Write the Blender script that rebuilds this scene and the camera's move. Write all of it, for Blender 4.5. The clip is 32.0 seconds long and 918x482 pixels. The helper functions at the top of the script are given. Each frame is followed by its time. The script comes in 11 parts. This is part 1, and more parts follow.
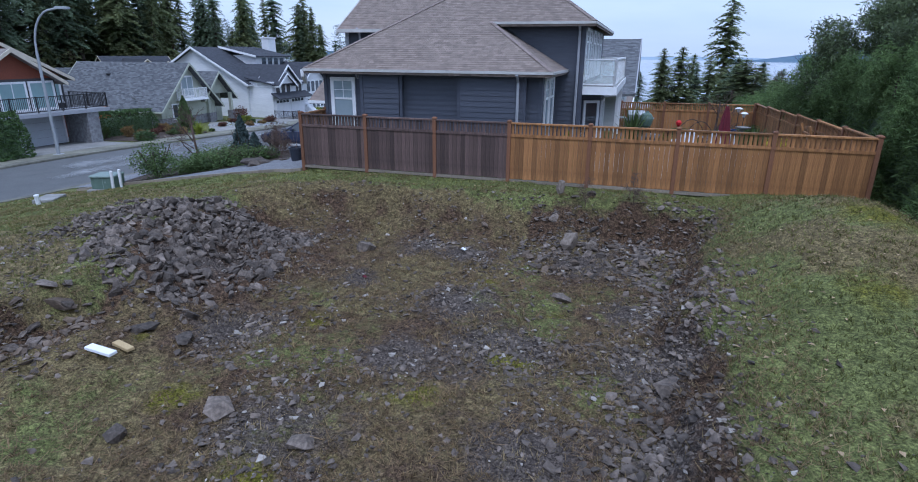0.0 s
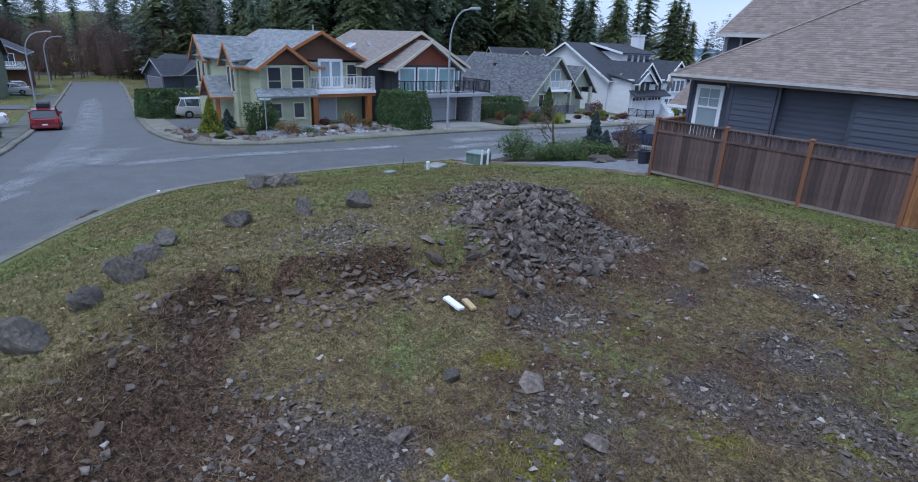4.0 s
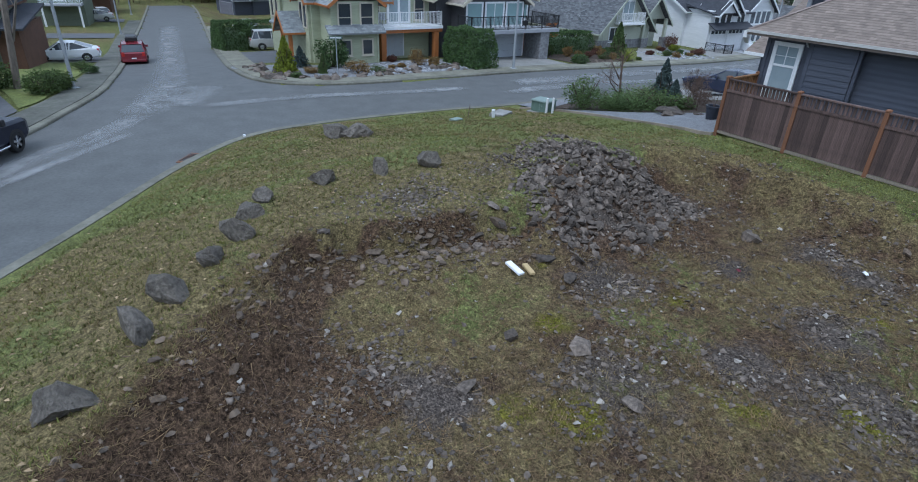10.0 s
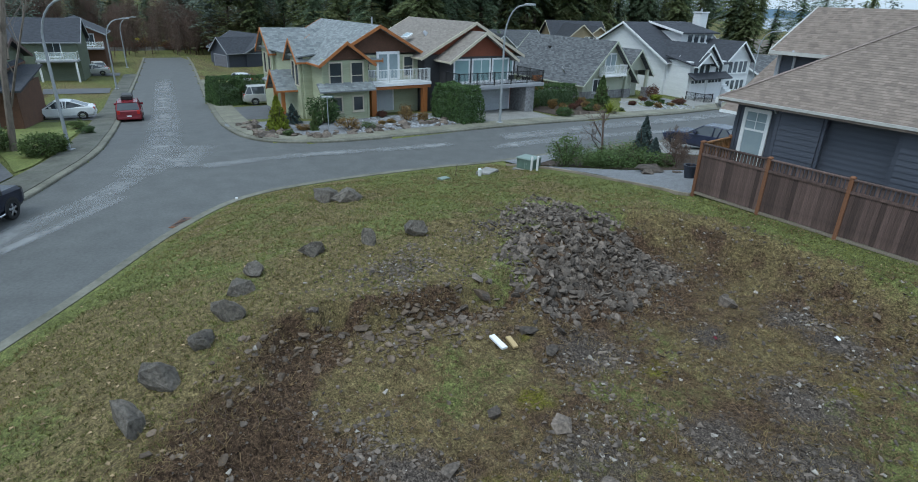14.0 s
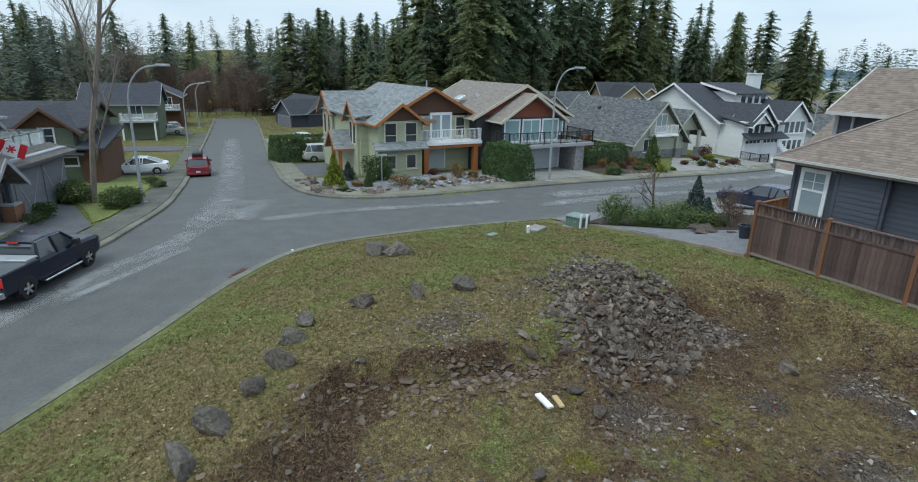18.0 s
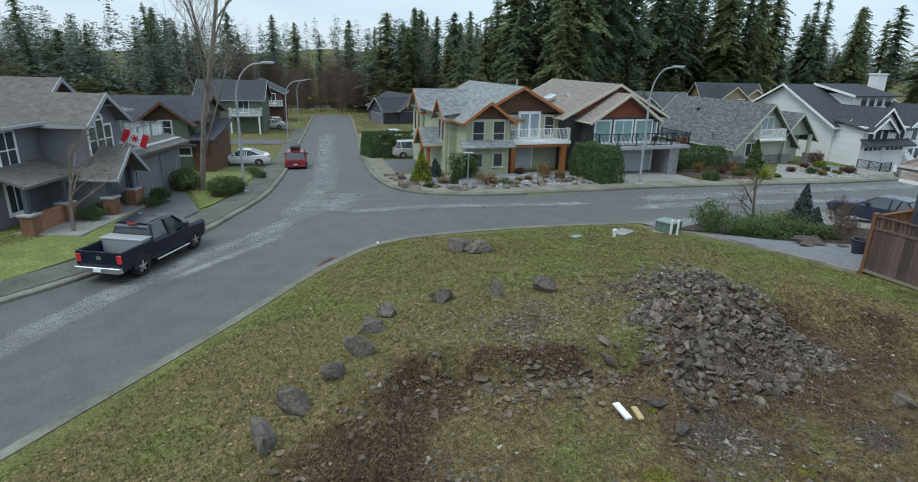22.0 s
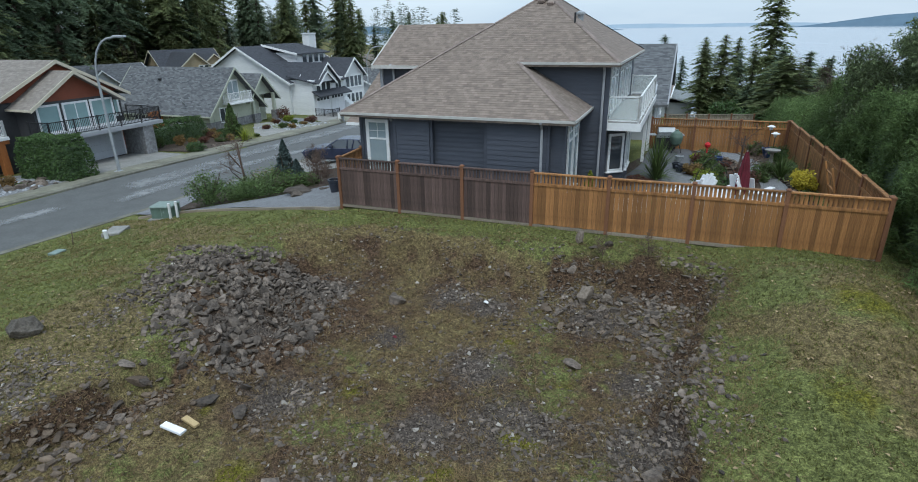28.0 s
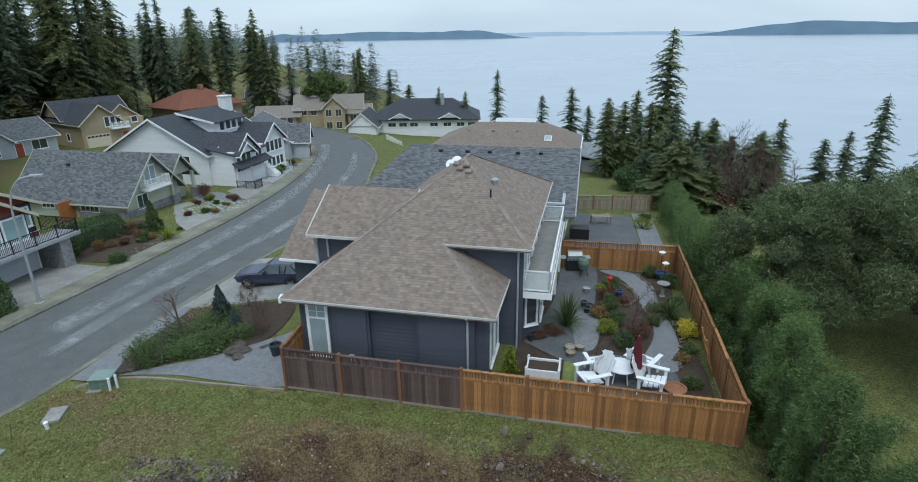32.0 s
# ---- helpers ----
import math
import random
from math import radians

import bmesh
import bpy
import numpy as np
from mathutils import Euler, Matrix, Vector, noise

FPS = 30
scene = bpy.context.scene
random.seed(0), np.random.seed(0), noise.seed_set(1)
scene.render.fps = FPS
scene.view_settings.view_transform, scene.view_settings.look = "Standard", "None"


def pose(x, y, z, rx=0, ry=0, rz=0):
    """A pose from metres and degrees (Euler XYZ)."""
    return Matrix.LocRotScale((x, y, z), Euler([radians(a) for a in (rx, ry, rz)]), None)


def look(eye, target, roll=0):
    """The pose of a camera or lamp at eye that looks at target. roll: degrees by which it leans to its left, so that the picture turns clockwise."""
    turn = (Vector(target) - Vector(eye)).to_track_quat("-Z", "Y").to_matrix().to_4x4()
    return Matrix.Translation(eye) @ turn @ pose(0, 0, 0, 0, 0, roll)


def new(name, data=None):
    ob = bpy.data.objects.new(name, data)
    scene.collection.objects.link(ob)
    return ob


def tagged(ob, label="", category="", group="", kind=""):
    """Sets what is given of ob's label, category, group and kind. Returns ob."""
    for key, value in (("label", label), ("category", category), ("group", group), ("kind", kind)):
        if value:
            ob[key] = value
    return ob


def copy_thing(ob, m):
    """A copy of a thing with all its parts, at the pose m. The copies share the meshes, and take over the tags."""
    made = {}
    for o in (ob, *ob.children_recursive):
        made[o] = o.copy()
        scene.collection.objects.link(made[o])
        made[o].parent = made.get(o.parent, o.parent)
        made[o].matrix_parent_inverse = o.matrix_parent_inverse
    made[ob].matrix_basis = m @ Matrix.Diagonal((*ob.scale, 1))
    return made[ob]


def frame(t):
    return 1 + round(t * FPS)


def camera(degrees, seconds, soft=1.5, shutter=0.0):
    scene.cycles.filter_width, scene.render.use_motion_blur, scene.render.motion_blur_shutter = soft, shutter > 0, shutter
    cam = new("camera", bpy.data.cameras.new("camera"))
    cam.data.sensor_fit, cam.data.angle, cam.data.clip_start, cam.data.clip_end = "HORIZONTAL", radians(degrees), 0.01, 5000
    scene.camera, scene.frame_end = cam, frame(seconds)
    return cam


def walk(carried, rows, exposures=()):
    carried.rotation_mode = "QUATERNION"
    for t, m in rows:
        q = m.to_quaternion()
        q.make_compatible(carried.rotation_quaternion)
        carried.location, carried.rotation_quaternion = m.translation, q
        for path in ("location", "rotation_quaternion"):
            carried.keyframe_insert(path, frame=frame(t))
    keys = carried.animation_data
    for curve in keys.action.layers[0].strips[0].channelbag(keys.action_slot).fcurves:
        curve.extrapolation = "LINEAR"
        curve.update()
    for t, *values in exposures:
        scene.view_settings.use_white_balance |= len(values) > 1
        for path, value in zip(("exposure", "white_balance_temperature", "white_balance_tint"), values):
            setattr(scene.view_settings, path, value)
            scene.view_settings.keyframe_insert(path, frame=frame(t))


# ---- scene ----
cam = camera(78.0, 32.0, 1.0)
PATH = [
    (0, (11.093, -17.265, 3.846), (10.529, -15.452, 3.218), 0.4),
    (0.5, (11.023, -17.182, 3.924), (10.305, -15.427, 3.289), 0.8),
    (1, (10.975, -17.174, 3.999), (10.118, -15.486, 3.356), 1.1),
    (1.5, (10.806, -17.217, 4.001), (9.828, -15.597, 3.354), 1.6),
    (2, (10.812, -17.273, 4.047), (9.71, -15.737, 3.394), 1.9),
    (2.5, (10.827, -17.325, 4.087), (9.623, -15.869, 3.43), 2.0),
    (3, (10.87, -17.433, 4.103), (9.572, -16.063, 3.442), 2.2),
    (3.5, (10.91, -17.499, 4.092), (9.527, -16.217, 3.428), 2.4),
    (4, (10.986, -17.557, 4.115), (9.53, -16.36, 3.446), 2.5),
    (4.5, (11.055, -17.622, 4.126), (9.534, -16.511, 3.453), 2.6),
    (6.5, (11.594, -17.982, 4.379), (10.007, -16.97, 3.704), 2.3),
    (7, (11.635, -18.085, 4.603), (10.058, -17.079, 3.894), 2.3),
    (7.5, (11.595, -18.142, 4.737), (10.044, -17.146, 3.96), 2.4),
    (8, (11.572, -18.145, 4.857), (10.021, -17.149, 4.08), 2.4),
    (8.5, (11.54, -18.151, 5.015), (10.0, -17.159, 4.211), 2.4),
    (9, (11.524, -18.169, 5.127), (10.015, -17.186, 4.258), 2.4),
    (9.5, (11.499, -18.175, 5.243), (10.011, -17.198, 4.332), 2.5),
    (10, (11.498, -18.175, 5.319), (10.011, -17.194, 4.409), 2.4),
    (10.5, (11.507, -18.193, 5.419), (10.022, -17.21, 4.51), 2.4),
    (11, (11.544, -18.209, 5.52), (10.059, -17.225, 4.612), 2.3),
    (11.5, (11.577, -18.225, 5.661), (10.095, -17.236, 4.753), 2.4),
    (12, (11.622, -18.213, 5.846), (10.143, -17.219, 4.939), 2.4),
    (12.5, (11.646, -18.168, 5.989), (10.168, -17.172, 5.081), 2.3),
    (13, (11.629, -18.129, 6.136), (10.138, -17.124, 5.258), 2.1),
    (13.5, (11.617, -18.103, 6.201), (10.109, -17.084, 5.371), 2.1),
    (14, (11.643, -18.094, 6.222), (10.118, -17.062, 5.439), 1.9),
    (14.5, (11.667, -18.092, 6.239), (10.131, -17.051, 5.493), 1.8),
    (15, (11.689, -18.102, 6.225), (10.141, -17.05, 5.519), 1.7),
    (15.5, (11.702, -18.124, 6.213), (10.145, -17.062, 5.544), 1.6),
    (17.5, (11.766, -18.149, 6.216), (10.144, -17.144, 5.618), 1.2),
    (18, (11.783, -18.164, 6.253), (10.111, -17.247, 5.652), 1.3),
    (18.5, (11.752, -18.159, 6.236), (10.025, -17.353, 5.631), 1.5),
    (19, (11.71, -18.144, 6.202), (9.935, -17.451, 5.595), 1.5),
    (19.5, (11.748, -18.169, 6.232), (9.942, -17.567, 5.621), 1.7),
    (20, (11.752, -18.179, 6.247), (9.932, -17.619, 5.634), 1.8),
    (20.5, (11.794, -18.196, 6.279), (9.969, -17.656, 5.663), 1.6),
    (21, (11.77, -18.175, 6.253), (9.951, -17.612, 5.638), 1.7),
    (21.5, (11.74, -18.144, 6.228), (9.933, -17.546, 5.615), 1.6),
    (22, (11.727, -18.098, 6.194), (9.937, -17.448, 5.584), 1.4),
    (22.5, (11.748, -18.069, 6.16), (9.985, -17.343, 5.554), 1.1),
    (23, (11.752, -18.069, 6.109), (10.023, -17.29, 5.475), 1.1),
    (23.5, (11.735, -18.043, 6.122), (10.073, -17.2, 5.397), 1.0),
    (24, (11.748, -18.013, 6.146), (10.176, -17.01, 5.424), 0.6),
    (24.5, (11.705, -18.041, 6.133), (10.228, -16.899, 5.415), 0.3),
    (25, (11.707, -17.992, 6.152), (10.305, -16.76, 5.435), -0.1),
    (25.5, (11.732, -17.947, 6.149), (10.442, -16.596, 5.433), -0.5),
    (26, (11.762, -18.032, 6.166), (10.572, -16.592, 5.452), -0.7),
    (26.5, (11.746, -18.021, 6.13), (10.695, -16.476, 5.417), -0.9),
    (28.5, (11.628, -17.25, 6.565), (11.012, -15.485, 5.855), -1.2),
    (29, (11.617, -17.035, 7.401), (11.05, -15.254, 6.689), -1.5),
    (29.5, (11.581, -17.011, 8.281), (11.068, -15.214, 7.569), -1.6),
    (30, (11.524, -17.012, 9.39), (11.043, -15.206, 8.678), -1.5),
    (30.5, (11.525, -17.098, 10.479), (11.061, -15.284, 9.774), -1.4),
    (31, (11.515, -17.19, 11.54), (11.062, -15.372, 10.84), -1.2),
    (31.5, (11.51, -17.313, 12.568), (11.065, -15.492, 11.87), -1.1),
    (32, (11.464, -17.47, 13.544), (11.03, -15.646, 12.85), -0.9),
]
walk(cam, [(t, look(eye, target, roll)) for t, eye, target, roll in PATH],
     [(0.0, 0.08, 5200, 15), (4.5, 0.08, 5250, 14), (7.0, 0.12, 5400, 10), (11.0, 0.12, 5550, 6), (14.0, 0.1, 5800, 0), (18.0, 0.15, 6150, 1), (26.5, 0.12, 6200, 1), (29.0, 0.1, 5950, 3), (32.0, 0.05, 6000, 1)])

# ---------------------------------------------------------------- world and light
world = bpy.data.worlds.new("sky")
scene.world = world
world.use_nodes = True
wn, wl = world.node_tree.nodes, world.node_tree.links
for n in list(wn):
    wn.remove(n)
w_out, w_bg = wn.new("ShaderNodeOutputWorld"), wn.new("ShaderNodeBackground")
w_sky = wn.new("ShaderNodeTexSky")
w_sky.sky_type, w_sky.sun_disc = "NISHITA", False
w_sky.sun_elevation, w_sky.sun_rotation = radians(32), radians(160)
w_tc, w_map, w_noise = wn.new("ShaderNodeTexCoord"), wn.new("ShaderNodeMapping"), wn.new("ShaderNodeTexNoise")
w_map.inputs["Scale"].default_value = (1.0, 1.0, 5.0)
w_noise.inputs["Scale"].default_value, w_noise.inputs["Detail"].default_value = 2.2, 5
w_ramp = wn.new("ShaderNodeValToRGB")
w_ramp.color_ramp.elements[0].position, w_ramp.color_ramp.elements[0].color = 0.3, (4.7, 5.5, 6.7, 1)
w_ramp.color_ramp.elements[1].position, w_ramp.color_ramp.elements[1].color = 0.72, (6.5, 7.0, 7.8, 1)
w_mix = wn.new("ShaderNodeMix")
w_mix.data_type = "RGBA"
w_mix.inputs[0].default_value = 0.9
wl.new(w_tc.outputs["Generated"], w_map.inputs["Vector"])
wl.new(w_map.outputs["Vector"], w_noise.inputs["Vector"])
wl.new(w_noise.outputs["Fac"], w_ramp.inputs["Fac"])
wl.new(w_sky.outputs["Color"], w_mix.inputs[6])
wl.new(w_ramp.outputs["Color"], w_mix.inputs[7])
# an overcast sky is brighter overhead than at the horizon
w_sep, w_up, w_mul = wn.new("ShaderNodeSeparateXYZ"), wn.new("ShaderNodeMapRange"), wn.new("ShaderNodeMix")
wl.new(w_tc.outputs["Generated"], w_sep.inputs["Vector"])
wl.new(w_sep.outputs["Z"], w_up.inputs["Value"])
w_up.inputs["To Min"].default_value, w_up.inputs["To Max"].default_value = 0.93, 1.5
w_mul.data_type, w_mul.blend_type = "RGBA", "MULTIPLY"
w_mul.inputs[0].default_value = 1.0
wl.new(w_mix.outputs[2], w_mul.inputs[6])
wl.new(w_up.outputs[0], w_mul.inputs[7])
wl.new(w_mul.outputs[2], w_bg.inputs["Color"])
w_bg.inputs["Strength"].default_value = 0.125
wl.new(w_bg.outputs["Background"], w_out.inputs["Surface"])
sun = new("sun", bpy.data.lights.new("sun", "SUN"))
sun.data.energy, sun.data.angle, sun.data.color = 1.5, radians(25), (1.0, 0.97, 0.92)
sun.matrix_world = look((0, 0, 60), (-12, 34, 0))

# ---------------------------------------------------------------- materials


def mat(name, a, b=None, scale=6.0, rough=0.8, bump=0.25, metal=0.0, spec=0.4, rnd=0.0, coarse=0.0, stretch=(1, 1, 1), dist=0.02, alpha=1.0, trans=0.0, thru=0.0):
    """A surface with grain between two colours, larger stains, relief, and a random shade from piece to piece."""
    b = b or tuple(c * 0.8 for c in a)
    m = bpy.data.materials.new(name)
    m.use_nodes = True
    n, l = m.node_tree.nodes, m.node_tree.links
    p = n["Principled BSDF"]
    tc, mp = n.new("ShaderNodeTexCoord"), n.new("ShaderNodeMapping")
    mp.inputs["Scale"].default_value = stretch
    l.new(tc.outputs["Object"], mp.inputs["Vector"])
    fine, wide = n.new("ShaderNodeTexNoise"), n.new("ShaderNodeTexNoise")
    fine.inputs["Scale"].default_value, fine.inputs["Detail"].default_value, fine.inputs["Roughness"].default_value = scale, 6, 0.65
    wide.inputs["Scale"].default_value, wide.inputs["Detail"].default_value = scale * 0.13, 3
    l.new(mp.outputs["Vector"], fine.inputs["Vector"])
    l.new(mp.outputs["Vector"], wide.inputs["Vector"])
    ramp = n.new("ShaderNodeValToRGB")
    ramp.color_ramp.elements[0].position, ramp.color_ramp.elements[1].position = 0.3, 0.7
    ramp.color_ramp.elements[0].color, ramp.color_ramp.elements[1].color = (*b, 1), (*a, 1)
    l.new(fine.outputs["Fac"], ramp.inputs["Fac"])
    hsv = n.new("ShaderNodeHueSaturation")
    l.new(ramp.outputs["Color"], hsv.inputs["Color"])
    val = n.new("ShaderNodeMapRange")
    val.inputs["From Min"].default_value, val.inputs["From Max"].default_value = 0.3, 0.7
    val.inputs["To Min"].default_value, val.inputs["To Max"].default_value = 1 - coarse, 1 + coarse
    l.new(wide.outputs["Fac"], val.inputs["Value"])
    last = val.outputs[0]
    if rnd:
        info, mr, mul = n.new("ShaderNodeObjectInfo"), n.new("ShaderNodeMapRange"), n.new("ShaderNodeMath")
        geo, add, fr = n.new("ShaderNodeNewGeometry"), n.new("ShaderNodeMath"), n.new("ShaderNodeMath")
        add.operation, fr.operation = "ADD", "FRACT"
        l.new(info.outputs["Random"], add.inputs[0])
        l.new(geo.outputs["Random Per Island"], add.inputs[1])
        l.new(add.outputs[0], fr.inputs[0])
        mr.inputs["To Min"].default_value, mr.inputs["To Max"].default_value = 1 - rnd, 1 + rnd
        l.new(fr.outputs[0], mr.inputs["Value"])
        mul.operation = "MULTIPLY"
        l.new(last, mul.inputs[0])
        l.new(mr.outputs[0], mul.inputs[1])
        last = mul.outputs[0]
    l.new(last, hsv.inputs["Value"])
    l.new(hsv.outputs["Color"], p.inputs["Base Color"])
    p.inputs["Roughness"].default_value, p.inputs["Metallic"].default_value = rough, metal
    p.inputs["Specular IOR Level"].default_value = spec
    p.inputs["Transmission Weight"].default_value = trans
    p.inputs["Alpha"].default_value = alpha
    if bump:
        bp = n.new("ShaderNodeBump")
        bp.inputs["Strength"].default_value, bp.inputs["Distance"].default_value = bump, dist
        l.new(fine.outputs["Fac"], bp.inputs["Height"])
        l.new(bp.outputs["Normal"], p.inputs["Normal"])
    if thru:
        tl, mx = n.new("ShaderNodeBsdfTranslucent"), n.new("ShaderNodeMixShader")
        l.new(hsv.outputs["Color"], tl.inputs["Color"])
        mx.inputs[0].default_value = thru
        l.new(p.outputs["BSDF"], mx.inputs[1])
        l.new(tl.outputs["BSDF"], mx.inputs[2])
        l.new(mx.outputs["Shader"], n["Material Output"].inputs["Surface"])
    return m


def shingle_mat(name, cols, tab=0.3, course=0.14, up=(0, 0, 1), slate=False):
    """Roof shingles: tabs of changing shade in staggered courses; up gives the axis that climbs the roof."""
    m = mat(name, cols[0], cols[1], scale=30, rough=0.9, bump=0.3, coarse=0.12)
    n, l = m.node_tree.nodes, m.node_tree.links
    p = n["Principled BSDF"]
    uv = n.new("ShaderNodeUVMap")
    br = n.new("ShaderNodeTexBrick")
    br.inputs["Scale"].default_value = 1.0
    br.inputs["Brick Width"].default_value, br.inputs["Row Height"].default_value = tab, course
    br.inputs["Mortar Size"].default_value, br.inputs["Bias"].default_value = 0.006, 0.0
    br.inputs["Color1"].default_value, br.inputs["Color2"].default_value = (*cols[2], 1), (*cols[3], 1)
    br.inputs["Mortar"].default_value = (0.8, 0.8, 0.8, 1)
    l.new(uv.outputs["UV"], br.inputs["Vector"])
    mx = n.new("ShaderNodeMix")
    mx.data_type, mx.blend_type = "RGBA", "MULTIPLY"
    mx.inputs[0].default_value = 1.0
    src = p.inputs["Base Color"].links[0].from_socket
    l.new(src, mx.inputs[6])
    l.new(br.outputs["Color"], mx.inputs[7])
    l.new(mx.outputs[2], p.inputs["Base Color"])
    return m


M = {}
M["asphalt"] = mat("asphalt", (0.108, 0.11, 0.108), (0.072, 0.074, 0.073), scale=9, rough=0.68, bump=0.2, coarse=0.13, spec=0.4)
M["asphalt_patch"] = mat("asphalt_patch", (0.3, 0.305, 0.31), (0.225, 0.23, 0.235), scale=1.6, rough=0.7, bump=0.2, coarse=0.12)
M["driveway"] = mat("driveway", (0.11, 0.112, 0.12), (0.075, 0.077, 0.082), scale=5, rough=0.8, coarse=0.15)
M["concrete"] = mat("concrete", (0.27, 0.265, 0.25), (0.18, 0.175, 0.165), scale=7, rough=0.85, coarse=0.14, rnd=0.06)
M["kerb"] = mat("kerb", (0.185, 0.178, 0.145), (0.11, 0.108, 0.085), scale=4, rough=0.88, coarse=0.25)
M["rock"] = mat("rock", (0.19, 0.155, 0.128), (0.048, 0.038, 0.031), scale=7, rough=0.85, bump=0.6, coarse=0.2, rnd=0.5, dist=0.05)
M["rock_dark"] = mat("rock_dark", (0.195, 0.172, 0.146), (0.068, 0.058, 0.048), scale=9, rough=0.8, bump=1.0, coarse=0.2, rnd=0.18, dist=0.12)
M["rock_warm"] = mat("rock_warm", (0.185, 0.142, 0.105), (0.085, 0.062, 0.046), scale=7, rough=0.88, bump=0.6, rnd=0.4, dist=0.05)
M["rock_tan"] = mat("rock_tan", (0.27, 0.225, 0.185), (0.11, 0.088, 0.07), scale=6, rough=0.88, bump=0.7, coarse=0.2, dist=0.05)
M["gravel"] = mat("gravel", (0.27, 0.275, 0.29), (0.08, 0.083, 0.09), scale=22, rough=0.85, bump=0.9, coarse=0.12, dist=0.04)
M["river_rock"] = mat("river_rock", (0.38, 0.39, 0.41), (0.2, 0.205, 0.215), scale=8, rough=0.75, rnd=0.4)
M["mulch"] = mat("mulch", (0.07, 0.048, 0.034), (0.035, 0.025, 0.018), scale=20, rough=0.95, bump=0.9, coarse=0.2, dist=0.04)
M["grass_blade"] = mat("grass_blade", (0.19, 0.195, 0.055), (0.1, 0.105, 0.032), scale=2, rough=0.8, bump=0, rnd=0.55, coarse=0.3, thru=0.35)
M["straw"] = mat("straw", (0.3, 0.23, 0.115), (0.15, 0.108, 0.055), scale=2, rough=0.9, bump=0, rnd=0.5, thru=0.35)
M["wood_dark"] = mat("wood_dark", (0.125, 0.082, 0.07), (0.055, 0.037, 0.034), scale=9, rough=0.75, bump=0.3, stretch=(6, 6, 0.5), rnd=0.45, coarse=0.2)
M["wood_cedar"] = mat("wood_cedar", (0.35, 0.172, 0.06), (0.18, 0.08, 0.03), scale=9, rough=0.7, bump=0.3, stretch=(6, 6, 0.5), rnd=0.34, coarse=0.28)
M["wood_post"] = mat("wood_post", (0.22, 0.1, 0.05), (0.12, 0.055, 0.03), scale=9, rough=0.75, bump=0.3, stretch=(6, 6, 0.5), rnd=0.15)
M["wood_grey"] = mat("wood_grey", (0.3, 0.255, 0.2), (0.17, 0.142, 0.11), scale=9, rough=0.85, bump=0.4, stretch=(5, 5, 0.6), rnd=0.2)
M["timber"] = mat("timber", (0.42, 0.16, 0.05), (0.28, 0.1, 0.03), scale=8, rough=0.6, bump=0.15, stretch=(4, 4, 0.6), coarse=0.1)
M["white_trim"] = mat("white_trim", (0.78, 0.79, 0.8), (0.68, 0.69, 0.7), scale=5, rough=0.5, bump=0.05, coarse=0.05)
M["gutter"] = mat("gutter", (0.5, 0.49, 0.47), (0.4, 0.39, 0.37), scale=5, rough=0.5, bump=0.05, coarse=0.1)
M["trim_grey"] = mat("trim_grey", (0.33, 0.34, 0.37), (0.27, 0.28, 0.3), scale=5, rough=0.6, bump=0.08, coarse=0.08)
M["cream_trim"] = mat("cream_trim", (0.55, 0.5, 0.4), (0.46, 0.42, 0.33), scale=5, rough=0.6, bump=0.08)
M["siding_slate"] = mat("siding_slate", (0.07, 0.078, 0.102), (0.055, 0.062, 0.082), scale=5, rough=0.62, bump=0.12, coarse=0.1, stretch=(0.4, 0.4, 3))
M["siding_grey"] = mat("siding_grey", (0.185, 0.185, 0.21), (0.14, 0.14, 0.165), scale=5, rough=0.7, bump=0.15, coarse=0.12, stretch=(0.4, 0.4, 3))
M["siding_green"] = mat("siding_green", (0.39, 0.41, 0.28), (0.32, 0.34, 0.235), scale=5, rough=0.7, bump=0.15, coarse=0.1, stretch=(0.4, 0.4, 3))
M["siding_olive"] = mat("siding_olive", (0.15, 0.175, 0.125), (0.115, 0.135, 0.095), scale=5, rough=0.7, bump=0.15, coarse=0.1, stretch=(0.4, 0.4, 3))
M["siding_sage"] = mat("siding_sage", (0.42, 0.44, 0.36), (0.35, 0.37, 0.3), scale=5, rough=0.7, bump=0.1, coarse=0.08)
M["siding_white"] = mat("siding_white", (0.7, 0.71, 0.72), (0.6, 0.61, 0.63), scale=5, rough=0.6, bump=0.1, coarse=0.06, stretch=(0.4, 0.4, 3))
M["siding_pale"] = mat("siding_pale", (0.4, 0.42, 0.45), (0.34, 0.36, 0.39), scale=5, rough=0.6, bump=0.1, coarse=0.06, stretch=(0.4, 0.4, 3))
M["siding_tan"] = mat("siding_tan", (0.36, 0.29, 0.19), (0.3, 0.24, 0.155), scale=5, rough=0.7, bump=0.1, coarse=0.08)
M["siding_dark"] = mat("siding_dark", (0.055, 0.055, 0.06), (0.04, 0.04, 0.044), scale=5, rough=0.75, bump=0.15, coarse=0.1)
M["shake_red"] = mat("shake_red", (0.24, 0.07, 0.035), (0.15, 0.045, 0.025), scale=14, rough=0.75, bump=0.4, coarse=0.12)
M["shake_brown"] = mat("shake_brown", (0.13, 0.065, 0.04), (0.085, 0.045, 0.03), scale=14, rough=0.8, bump=0.4, coarse=0.12)
